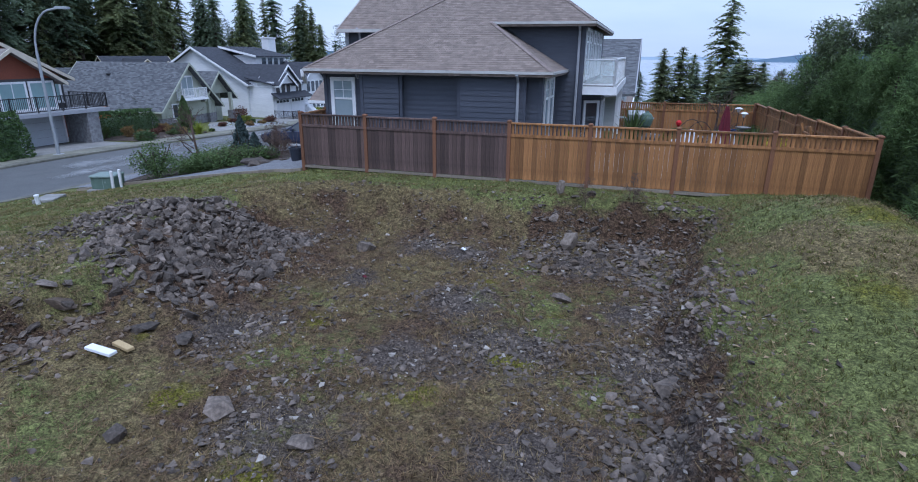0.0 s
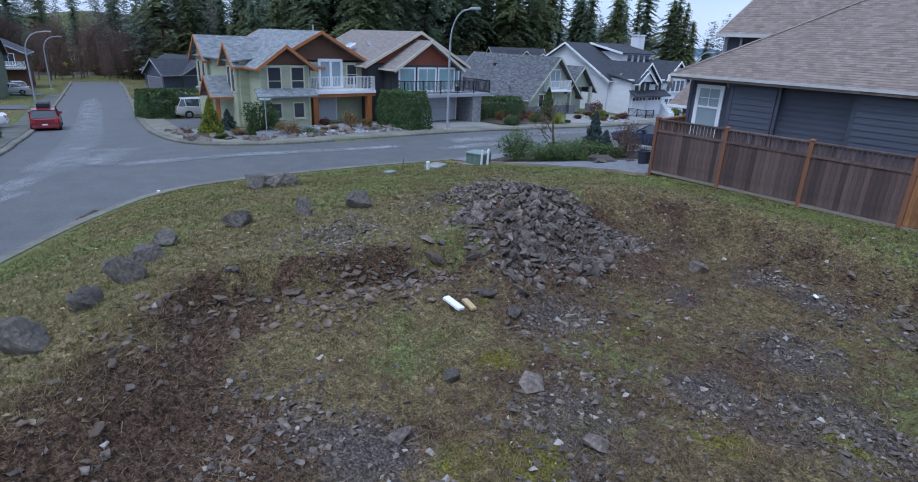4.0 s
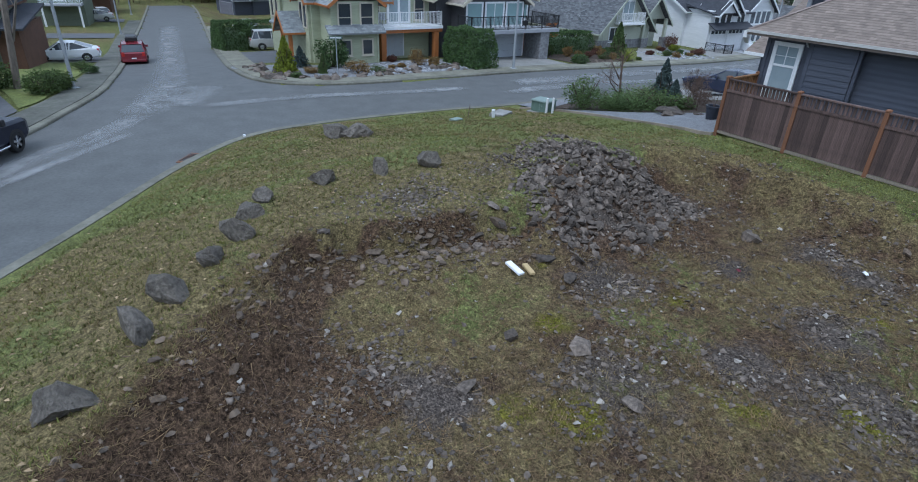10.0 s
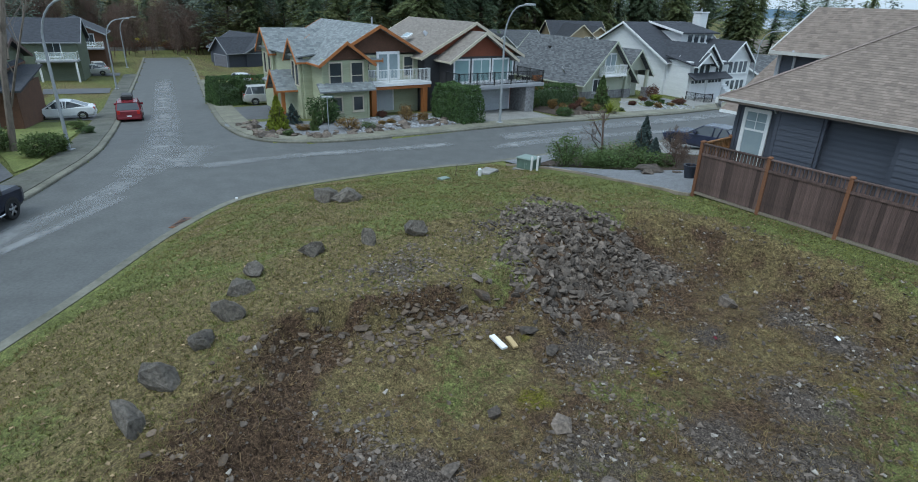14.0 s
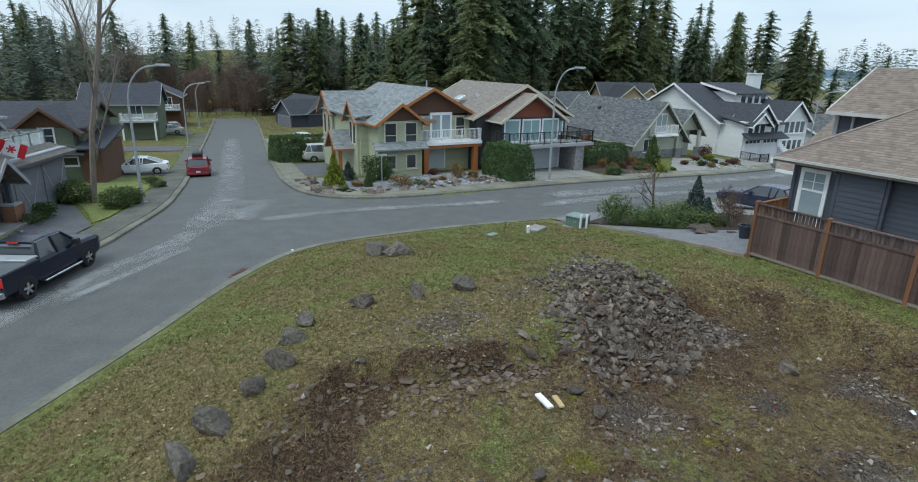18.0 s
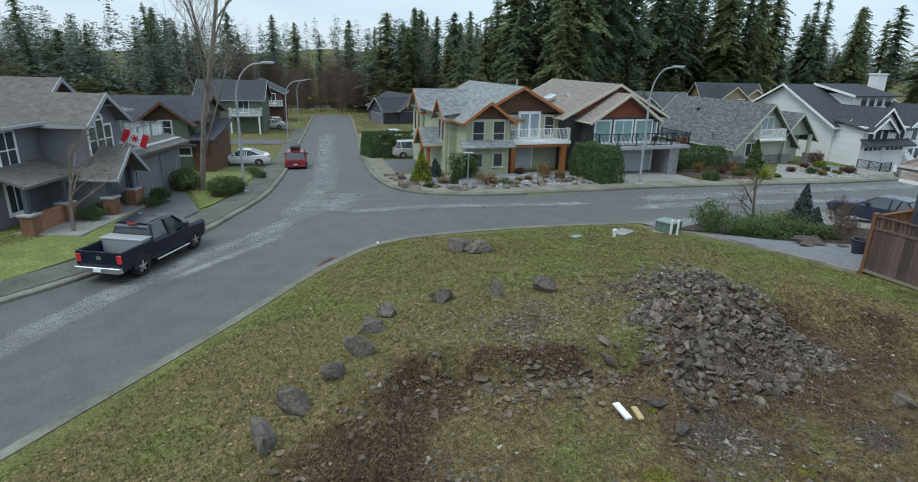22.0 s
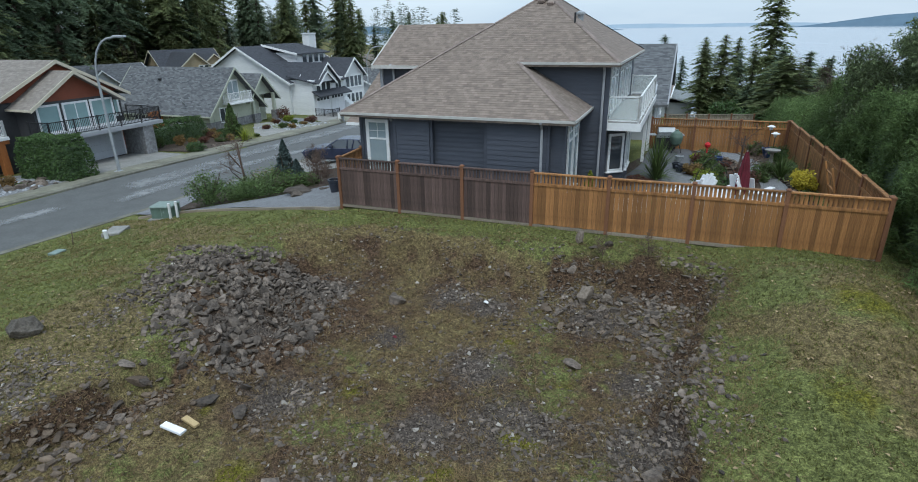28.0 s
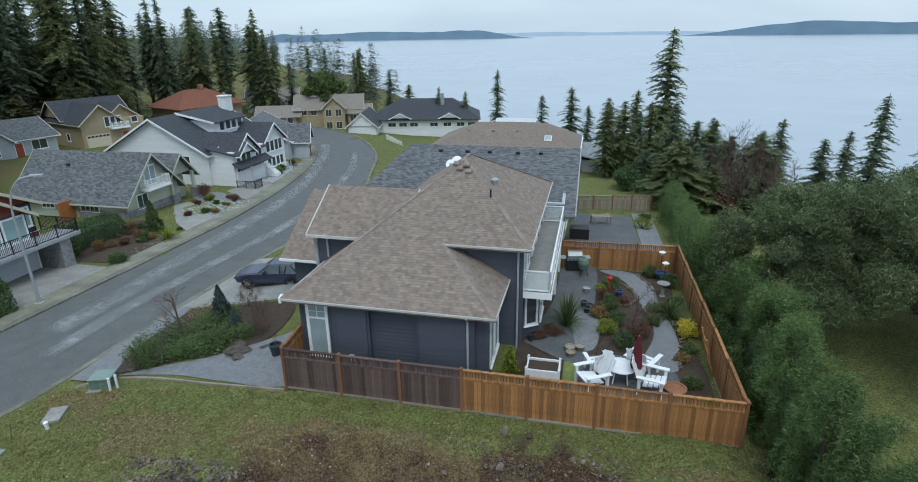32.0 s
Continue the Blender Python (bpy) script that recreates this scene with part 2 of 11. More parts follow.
M["brick"] = mat("brick", (0.27, 0.14, 0.08), (0.16, 0.08, 0.05), scale=9, rough=0.85, bump=0.5, coarse=0.15, rnd=0.2)
M["roof_brown"] = shingle_mat("roof_brown", ((0.252, 0.204, 0.174), (0.172, 0.138, 0.116), (1.08, 1.07, 1.06), (0.72, 0.71, 0.7)), 0.2, 0.145)
M["roof_weathered"] = shingle_mat("roof_weathered", ((0.175, 0.163, 0.15), (0.12, 0.112, 0.104), (1.0, 1.0, 1.0), (0.72, 0.72, 0.72)), 0.32, 0.145)
M["roof_cap"] = mat("roof_cap", (0.27, 0.215, 0.19), (0.17, 0.135, 0.12), scale=9, rough=0.9, bump=0.3, coarse=0.1, rnd=0.15)
M["roof_tan"] = shingle_mat("roof_tan", ((0.27, 0.24, 0.215), (0.21, 0.185, 0.165), (1.0, 1.0, 1.0), (0.75, 0.74, 0.72)), 0.32, 0.145)
M["roof_grey"] = shingle_mat("roof_grey", ((0.16, 0.165, 0.175), (0.11, 0.115, 0.122), (1.1, 1.1, 1.1), (0.45, 0.46, 0.48)), 0.34, 0.15)
M["roof_slate"] = shingle_mat("roof_slate", ((0.27, 0.29, 0.295), (0.19, 0.205, 0.21), (1.1, 1.1, 1.1), (0.62, 0.63, 0.66)), 0.34, 0.15)
M["roof_dark"] = shingle_mat("roof_dark", ((0.058, 0.062, 0.074), (0.045, 0.048, 0.058), (1.1, 1.1, 1.1), (0.75, 0.76, 0.78)), 0.34, 0.15)
M["roof_red"] = shingle_mat("roof_red", ((0.24, 0.095, 0.06), (0.18, 0.07, 0.046), (1.0, 1.0, 1.0), (0.7, 0.68, 0.66)), 0.34, 0.2)
M["glass"] = mat("glass", (0.05, 0.06, 0.07), (0.035, 0.042, 0.05), scale=0.6, rough=0.05, bump=0, spec=0.9)
M["glass_pale"] = mat("glass_pale", (0.32, 0.39, 0.42), (0.23, 0.285, 0.31), scale=0.8, rough=0.08, bump=0, spec=0.9)
M["glass_green"] = mat("glass_green", (0.3, 0.42, 0.42), (0.22, 0.32, 0.33), scale=0.6, rough=0.08, bump=0, spec=0.9)
M["rail_glass"] = mat("rail_glass", (0.75, 0.82, 0.82), (0.7, 0.78, 0.78), scale=1, rough=0.05, bump=0, spec=0.8, alpha=0.3)
M["metal"] = mat("metal", (0.3, 0.32, 0.34), (0.22, 0.235, 0.25), scale=6, rough=0.5, bump=0.05, metal=0.6)
M["galv"] = mat("galv", (0.36, 0.38, 0.4), (0.28, 0.3, 0.32), scale=4, rough=0.55, bump=0.05, metal=0.3)
M["black"] = mat("black", (0.02, 0.02, 0.022), (0.013, 0.013, 0.015), scale=8, rough=0.5, bump=0.05)
M["rubber"] = mat("rubber", (0.022, 0.022, 0.023), (0.014, 0.014, 0.015), scale=15, rough=0.85, bump=0.2)
M["chrome"] = mat("chrome", (0.62, 0.63, 0.65), (0.5, 0.51, 0.53), scale=4, rough=0.22, bump=0, metal=1.0)
M["door_red"] = mat("door_red", (0.34, 0.075, 0.03), (0.25, 0.052, 0.022), scale=6, rough=0.55, bump=0.1)
M["door_grey"] = mat("door_grey", (0.5, 0.53, 0.57), (0.44, 0.47, 0.51), scale=6, rough=0.5, bump=0.08)
M["door_cream"] = mat("door_cream", (0.62, 0.57, 0.44), (0.55, 0.5, 0.38), scale=6, rough=0.5, bump=0.08)
M["stone_wall"] = mat("stone_wall", (0.3, 0.3, 0.31), (0.11, 0.11, 0.115), scale=5, rough=0.85, bump=0.8, coarse=0.15, dist=0.06)
M["util_green"] = mat("util_green", (0.115, 0.17, 0.14), (0.085, 0.13, 0.105), scale=4, rough=0.55, bump=0.06, coarse=0.1)
M["util_top"] = mat("util_top", (0.2, 0.26, 0.235), (0.16, 0.21, 0.19), scale=4, rough=0.5, bump=0.06, coarse=0.1)
M["plastic_white"] = mat("plastic_white", (0.75, 0.76, 0.78), (0.66, 0.67, 0.69), scale=6, rough=0.45, bump=0.04, coarse=0.06)
M["paper_board"] = mat("paper_board", (0.82, 0.83, 0.85), (0.72, 0.73, 0.75), scale=5, rough=0.6, bump=0.05)
M["lumber"] = mat("lumber", (0.5, 0.38, 0.2), (0.38, 0.28, 0.14), scale=8, rough=0.8, bump=0.2, stretch=(6, 6, 1))
M["burgundy"] = mat("burgundy", (0.16, 0.02, 0.035), (0.1, 0.014, 0.024), scale=6, rough=0.85, bump=0.2, coarse=0.2)
M["soil"] = mat("soil", (0.065, 0.045, 0.032), (0.035, 0.025, 0.018), scale=16, rough=0.95, bump=0.8)
M["pot_blue"] = mat("pot_blue", (0.03, 0.06, 0.16), (0.02, 0.04, 0.1), scale=5, rough=0.3, bump=0)
M["pot_dark"] = mat("pot_dark", (0.03, 0.035, 0.05), (0.02, 0.024, 0.034), scale=5, rough=0.5, bump=0.05)
M["terracotta"] = mat("terracotta", (0.3, 0.13, 0.07), (0.2, 0.09, 0.05), scale=6, rough=0.85, bump=0.2)
M["flag_red"] = mat("flag_red", (0.55, 0.02, 0.025), (0.45, 0.016, 0.02), scale=3, rough=0.75, bump=0.1)
M["paint_black"] = mat("paint_black", (0.008, 0.011, 0.026), (0.006, 0.008, 0.018), scale=3, rough=0.2, bump=0, spec=0.35, coarse=0.1)
M["paint_navy"] = mat("paint_navy", (0.03, 0.036, 0.07), (0.022, 0.027, 0.052), scale=3, rough=0.22, bump=0, spec=0.7)
M["paint_red"] = mat("paint_red", (0.2, 0.02, 0.03), (0.15, 0.015, 0.024), scale=3, rough=0.25, bump=0, spec=0.7)
M["paint_white"] = mat("paint_white", (0.68, 0.7, 0.72), (0.6, 0.62, 0.64), scale=3, rough=0.25, bump=0, spec=0.6)
M["paint_silver"] = mat("paint_silver", (0.5, 0.5, 0.48), (0.42, 0.42, 0.4), scale=3, rough=0.3, bump=0, metal=0.35)
M["lamp_red"] = mat("lamp_red", (0.5, 0.02, 0.015), (0.36, 0.012, 0.01), scale=4, rough=0.25, bump=0, spec=0.8)
M["bark"] = mat("bark", (0.1, 0.075, 0.056), (0.05, 0.038, 0.03), scale=9, rough=0.95, bump=0.8, stretch=(1, 1, 0.25), dist=0.05)
M["bark_pale"] = mat("bark_pale", (0.21, 0.178, 0.145), (0.115, 0.095, 0.078), scale=7, rough=0.9, bump=0.6, stretch=(1, 1, 0.3), dist=0.04)
M["twig_brown"] = mat("twig_brown", (0.13, 0.088, 0.068), (0.075, 0.052, 0.042), scale=6, rough=0.95, bump=0.2, rnd=0.2)
M["needle_dark"] = mat("needle_dark", (0.215, 0.275, 0.175), (0.14, 0.185, 0.12), scale=1.2, rough=1.0, bump=0, rnd=0.35, coarse=0.25, spec=0.02, thru=0.6)
M["needle_mid"] = mat("needle_mid", (0.25, 0.285, 0.14), (0.145, 0.175, 0.09), scale=1.2, rough=1.0, bump=0, rnd=0.35, coarse=0.25, spec=0.02, thru=0.6)
# needles of the distant woods, greyed by haze put into the colour
M["needle_hazed"] = mat("needle_hazed", (0.19, 0.225, 0.185), (0.115, 0.14, 0.118), scale=0.5, rough=0.9, bump=0, rnd=0.45, coarse=0.3, spec=0.02, thru=0.3)
M["leaf_wood"] = mat("leaf_wood", (0.215, 0.225, 0.11), (0.105, 0.115, 0.055), scale=0.8, rough=0.9, bump=0, rnd=0.5, coarse=0.3, spec=0.02, thru=0.5)
M["leaf_hedge"] = mat("leaf_hedge", (0.105, 0.17, 0.055), (0.048, 0.085, 0.03), scale=2, rough=0.6, bump=0, rnd=0.5, coarse=0.25, spec=0.35, thru=0.35)
M["leaf_cedar"] = mat("leaf_cedar", (0.155, 0.22, 0.075), (0.065, 0.105, 0.036), scale=1.5, rough=0.7, bump=0, rnd=0.5, coarse=0.3, spec=0.3, thru=0.35)
M["leaf_broad"] = mat("leaf_broad", (0.175, 0.222, 0.1), (0.075, 0.102, 0.046), scale=1.2, rough=0.5, bump=0, rnd=0.6, coarse=0.35, spec=0.4, thru=0.35)
M["pavement_pale"] = mat("pavement_pale", (0.215, 0.205, 0.165), (0.14, 0.138, 0.1), scale=4, rough=0.9, coarse=0.25, rnd=0.08)
M["pavement"] = mat("pavement", (0.12, 0.118, 0.105), (0.075, 0.078, 0.06), scale=5, rough=0.9, coarse=0.25, rnd=0.08)
M["twig_red"] = mat("twig_red", (0.1, 0.06, 0.052), (0.06, 0.038, 0.034), scale=6, rough=0.95, bump=0, rnd=0.3)
M["twig_alder"] = mat("twig_alder", (0.2, 0.14, 0.11), (0.12, 0.085, 0.07), scale=2, rough=0.95, bump=0, rnd=0.3, thru=0.3)
M["thatch"] = mat("thatch", (0.2, 0.135, 0.07), (0.085, 0.055, 0.03), scale=2, rough=0.9, bump=0, rnd=0.6, thru=0.2)
M["leaf_litter"] = mat("leaf_litter", (0.36, 0.27, 0.16), (0.24, 0.17, 0.1), scale=6, rough=0.9, bump=0, rnd=0.45)
M["leaf_lime"] = mat("leaf_lime", (0.26, 0.3, 0.03), (0.14, 0.17, 0.02), scale=3, rough=0.7, bump=0, rnd=0.35, coarse=0.2, thru=0.35)
M["leaf_yellow"] = mat("leaf_yellow", (0.6, 0.5, 0.06), (0.4, 0.34, 0.04), scale=3, rough=0.7, bump=0, rnd=0.3, thru=0.35)
M["leaf_blue"] = mat("leaf_blue", (0.1, 0.14, 0.13), (0.05, 0.075, 0.075), scale=3, rough=0.75, bump=0, rnd=0.35, coarse=0.2, thru=0.35)
M["leaf_tan"] = mat("leaf_tan", (0.3, 0.2, 0.08), (0.17, 0.11, 0.045), scale=3, rough=0.85, bump=0, rnd=0.35, coarse=0.2, thru=0.35)
M["leaf_green"] = mat("leaf_green", (0.12, 0.17, 0.05), (0.06, 0.09, 0.028), scale=2, rough=0.7, bump=0, rnd=0.4, coarse=0.25, thru=0.35)
M["leaf_rust"] = mat("leaf_rust", (0.17, 0.075, 0.05), (0.09, 0.045, 0.035), scale=2, rough=0.85, bump=0, rnd=0.35, thru=0.35)
# shore colours with the haze painted in: blue, and paler for the farther one
M["island_hazed"] = mat("island_hazed", (0.13, 0.19, 0.25), (0.105, 0.155, 0.21), scale=0.01, rough=1.0, bump=0, spec=0.0)
M["island_far_hazed"] = mat("island_far_hazed", (0.3, 0.37, 0.44), (0.26, 0.33, 0.4), scale=0.01, rough=1.0, bump=0, spec=0.0)
M["solar"] = mat("solar", (0.5, 0.52, 0.54), (0.4, 0.42, 0.44), scale=3, rough=0.3, bump=0.02)

# ---------------------------------------------------------------- mesh helpers


class MB:
    """Collects the corners and faces of one mesh."""

    def __init__(self):
        self.v, self.f, self.uv = [], [], None

    def poly(self, pts):
        k = len(self.v)
        self.v += [tuple(p) for p in pts]
        self.f.append(tuple(range(k, k + len(pts))))
        return self

    def box(self, x0, x1, y0, y1, z0, z1, m=None):
        k = len(self.v)
        pts = [(x, y, z) for z in (z0, z1) for y in (y0, y1) for x in (x0, x1)]
        self.v += [tuple(m @ Vector(p)) for p in pts] if m else pts
        for q in ((0, 2, 3, 1), (4, 5, 7, 6), (0, 1, 5, 4), (2, 6, 7, 3), (0, 4, 6, 2), (1, 3, 7, 5)):
            self.f.append(tuple(k + i for i in q))
        return self

    def cbox(self, x0, x1, y0, y1, z0, z1, c=0.01, m=None):
        """A box whose upper edges are eased by c."""
        k = len(self.v)
        r = [(x0, y0, z0), (x1, y0, z0), (x1, y1, z0), (x0, y1, z0), (x0, y0, z1 - c), (x1, y0, z1 - c), (x1, y1, z1 - c), (x0, y1, z1 - c),
             (x0 + c, y0 + c, z1), (x1 - c, y0 + c, z1), (x1 - c, y1 - c, z1), (x0 + c, y1 - c, z1)]
        self.v += [tuple(m @ Vector(p)) for p in r] if m else r
        fs = [(3, 2, 1, 0), (8, 9, 10, 11)]
        for a in (0, 4):
            fs += [(a + i, a + (i + 1) % 4, a + 4 + (i + 1) % 4, a + 4 + i) for i in range(4)]
        self.f += [tuple(k + i for i in q) for q in fs]
        return self

    def prism(self, pts, axis, a0, a1):
        """A flat outline of two coordinates, drawn out along an axis."""
        n, k = len(pts), len(self.v)
        put = {"x": lambda p, a: (a, p[0], p[1]), "y": lambda p, a: (p[0], a, p[1]), "z": lambda p, a: (p[0], p[1], a)}[axis]
        self.v += [put(p, a0) for p in pts] + [put(p, a1) for p in pts]
        self.f += [tuple(k + i for i in range(n))[::-1], tuple(k + n + i for i in range(n))]
        self.f += [(k + i, k + (i + 1) % n, k + n + (i + 1) % n, k + n + i) for i in range(n)]
        return self

    def tube(self, p0, p1, r0, r1=None, n=8, cap=True):
        p0, p1 = Vector(p0), Vector(p1)
        r1 = r0 if r1 is None else r1
        d = (p1 - p0).normalized()
        a = d.orthogonal().normalized()
        b = d.cross(a)
        k = len(self.v)
        for p, r in ((p0, r0), (p1, r1)):
            self.v += [tuple(p + (a * math.cos(6.28319 * i / n) + b * math.sin(6.28319 * i / n)) * r) for i in range(n)]
        self.f += [(k + i, k + (i + 1) % n, k + n + (i + 1) % n, k + n + i) for i in range(n)]
        if cap:
            self.f += [tuple(k + i for i in range(n))[::-1], tuple(k + n + i for i in range(n))]
        return self

    def path(self, pts, r, n=8):
        """A bent tube through the points, in one piece."""
        pts = [Vector(p) for p in pts]
        k = len(self.v)
        side = (pts[1] - pts[0]).normalized().orthogonal().normalized()
        for i, p in enumerate(pts):
            d = (pts[min(i + 1, len(pts) - 1)] - pts[max(i - 1, 0)]).normalized()
            side = (side - d * side.dot(d)).normalized()
            up = d.cross(side)
            self.v += [tuple(p + (side * math.cos(6.28319 * j / n) + up * math.sin(6.28319 * j / n)) * r) for j in range(n)]
        for i in range(len(pts) - 1):
            self.f += [(k + i * n + j, k + i * n + (j + 1) % n, k + (i + 1) * n + (j + 1) % n, k + (i + 1) * n + j) for j in range(n)]
        self.f += [tuple(k + j for j in range(n))[::-1], tuple(k + (len(pts) - 1) * n + j for j in range(n))]
        return self

    def lathe(self, prof, n=16, at=(0, 0, 0)):
        """Profile of (radius, height) turned round the upright axis."""
        k = len(self.v)
        for r, z in prof:
            self.v += [(at[0] + r * math.cos(6.28319 * i / n), at[1] + r * math.sin(6.28319 * i / n), at[2] + z) for i in range(n)]
        for j in range(len(prof) - 1):
            self.f += [(k + j * n + i, k + j * n + (i + 1) % n, k + (j + 1) * n + (i + 1) % n, k + (j + 1) * n + i) for i in range(n)]
        self.f += [tuple(k + i for i in range(n))[::-1], tuple(k + (len(prof) - 1) * n + i for i in range(n))]
        return self

    def add(self, o, m):
        k = len(self.v)
        self.v += [tuple(m @ Vector(p)) for p in o.v]
        self.f += [tuple(k + i for i in q) for q in o.f]
        return self

    def mesh(self, name, material, smooth=False):
        me = bpy.data.meshes.new(name)
        me.from_pydata(self.v, [], self.f)
        if self.uv is not None:
            lay = me.uv_layers.new(name="UVMap")
            flat = np.array([self.uv[i] for q in self.f for i in q], dtype=np.float32).ravel()
            lay.data.foreach_set("uv", flat)
        me.materials.append(material)
        if smooth:
            me.polygons.foreach_set("use_smooth", [True] * len(me.polygons))
        me.update()
        return me


def thing(name, m=None, label="", category="", group="", kind=""):
    ob = new(name)
    ob.empty_display_size = 0.2
    if m is not None:
        ob.matrix_world = m
    return tagged(ob, label, category, group, kind)


def part(name, mb, material, parent=None, label="", m=None, smooth=False):
    """One mesh object under a thing or a part; mb may also be a finished mesh to share."""
    me = mb if isinstance(mb, bpy.types.Mesh) else (weld(mb) if name in ("wall", "bay") else mb).mesh(name, material, smooth)
    ob = new(name, me)
    ob.parent = parent
    if m is not None:
        ob.matrix_basis = m
    if label:
        ob["label"] = label
    return ob


def solid(name, mb, material, label, category, group="", kind="", m=None, smooth=False):
    """A thing of one single mesh."""
    ob = part(name, mb, material, None, "", m, smooth)
    return tagged(ob, label, category, group, kind)


def rock_mesh(name, material, seed, flat=0.75, n=16, size=0.5):
    rs = random.Random(seed)
    bm = bmesh.new()
    for _ in range(n):
        v = Vector((rs.gauss(0, 1), rs.gauss(0, 1), rs.gauss(0, 1))).normalized()
        v *= size * rs.uniform(0.8, 1.1)
        bm.verts.new((v.x * 1.15, v.y * 0.9, v.z * flat))
    bmesh.ops.convex_hull(bm, input=bm.verts)
    for v in [v for v in bm.verts if not v.link_faces]:
        bm.verts.remove(v)
    me = bpy.data.meshes.new(name)
    bm.to_mesh(me)
    bm.free()
    me.materials.append(material)
    return me


def boulder_mesh(name, material, seed, flat=0.9, n=18):
    """An angular boulder whose faces are broken up by smaller steps and hollows."""
    rs_ = random.Random(seed)
    me_ = rock_mesh(name, material, seed, flat, n)
    bm = bmesh.new()
    bm.from_mesh(me_)
    bmesh.ops.subdivide_edges(bm, edges=bm.edges[:], cuts=3, use_grid_fill=True)
    bmesh.ops.triangulate(bm, faces=bm.faces[:])
    ph = [rs_.uniform(0, 6.28) for _ in range(6)]
    for v in bm.verts:
        c = v.co
        k = 0.035 * math.sin(c.x * 9 + ph[0]) * math.sin(c.y * 8 + ph[1]) + 0.03 * math.sin(c.z * 14 + ph[2] + c.x * 5) + 0.02 * math.sin(c.x * 23 + ph[3]) * math.sin(c.y * 21 + c.z * 17 + ph[4]) + rs_.uniform(-0.014, 0.014)
        v.co = c * (1 + k)
    bm.to_mesh(me_)
    bm.free()
    return me_
from mathutils.geometry import delaunay_2d_cdt

# ---------------------------------------------------------------- the lie of the land


def vnoise(x, y, scale, seed=0):
    """Smooth value noise between 0 and 1."""
    x, y = np.asarray(x, float) / scale, np.asarray(y, float) / scale
    xi, yi = np.floor(x), np.floor(y)
    fx, fy = x - xi, y - yi
    fx, fy = fx * fx * (3 - 2 * fx), fy * fy * (3 - 2 * fy)

    def h(a, b):
        v = np.sin(a * 127.1 + b * 311.7 + seed * 74.7) * 43758.5453
        return v - np.floor(v)

    return (h(xi, yi) * (1 - fx) + h(xi + 1, yi) * fx) * (1 - fy) + (h(xi, yi + 1) * (1 - fx) + h(xi + 1, yi + 1) * fx) * fy


def fbm(x, y, scale, seed=0, n=3):
    return sum(vnoise(x, y, scale / 2**i, seed + i * 7) * 0.5**i for i in range(n)) / sum(0.5**i for i in range(n))


def softp(v, w):
    return w * np.logaddexp(0, np.asarray(v, float) / w)


def sstep(v):
    v = np.clip(v, 0, 1)
    return v * v * (3 - 2 * v)


def seg_dist(x, y, line, closed=False):
    """Distance to a line of points."""
    d = np.full(np.shape(x), 1e9)
    pts = line + line[:1] if closed else line
    for (ax, ay), (bx, by) in zip(pts, pts[1:]):
        ex, ey = bx - ax, by - ay
        t = np.clip(((x - ax) * ex + (y - ay) * ey) / (ex * ex + ey * ey), 0, 1)
        d = np.minimum(d, np.hypot(x - ax - t * ex, y - ay - t * ey))
    return d


def inside(x, y, poly):
    c = np.zeros(np.shape(x), bool)
    for (ax, ay), (bx, by) in zip(poly, poly[1:] + poly[:1]):
        if ay != by:
            c ^= ((ay > y) != (by > y)) & (x < (bx - ax) * (y - ay) / (by - ay) + ax)
    return c


def rounded(line, n=6):
    """A line of points turned into a smooth curve through them."""
    out = []
    p = [line[0]] + list(line) + [line[-1]]
    for a, b, c, d in zip(p, p[1:], p[2:], p[3:]):
        for i in range(n):
            t = i / n
            out.append(tuple(0.5 * (2 * b[k] + (c[k] - a[k]) * t + (2 * a[k] - 5 * b[k] + 4 * c[k] - d[k]) * t * t + (3 * b[k] - a[k] - 3 * c[k] + d[k]) * t**3) for k in (0, 1)))
    return out + [tuple(line[-1])]


# kerb lines: the lot's own side, the far side of the north street, and the left side of the west street
KERB_LOT = rounded([(40, -58), (16, -37.6), (0, -24.4), (-5.9, -19.5), (-10.3, -16), (-12.9, -12.8), (-13.5, -8.7), (-13.2, -3), (-12.7, 1), (-12.5, 13), (-12.3, 20),
                    (-11.9, 28.3), (-13.5, 40), (-16.7, 50.5), (-23.4, 69.7), (-36.8, 91), (-55, 105), (-80, 112)])
KERB_NORTH = rounded([(-123, 2.8), (-104, 0.5), (-78, -3.2), (-58, -6.1), (-36, -9.2), (-29, -9.9), (-24.7, -9.5), (-22.3, -7.9), (-20.9, -4.5), (-20.4, 2), (-20.3, 12), (-20.7, 20),
                      (-21.7, 30.5), (-24.6, 45), (-30.1, 62), (-41, 81), (-58, 96), (-80, 103)])
KERB_WEST = rounded([(34, -68), (10, -44.5), (-3, -33.5), (-8.75, -27.8), (-11.7, -24.6), (-15.2, -21.7), (-19, -19.7), (-24.3, -17.8), (-30, -16.7), (-38, -15.7), (-60, -13.2), (-78, -10.8), (-104, -7.4), (-123, -5.0)])
ROAD = KERB_LOT + KERB_NORTH[::-1] + KERB_WEST[::-1]
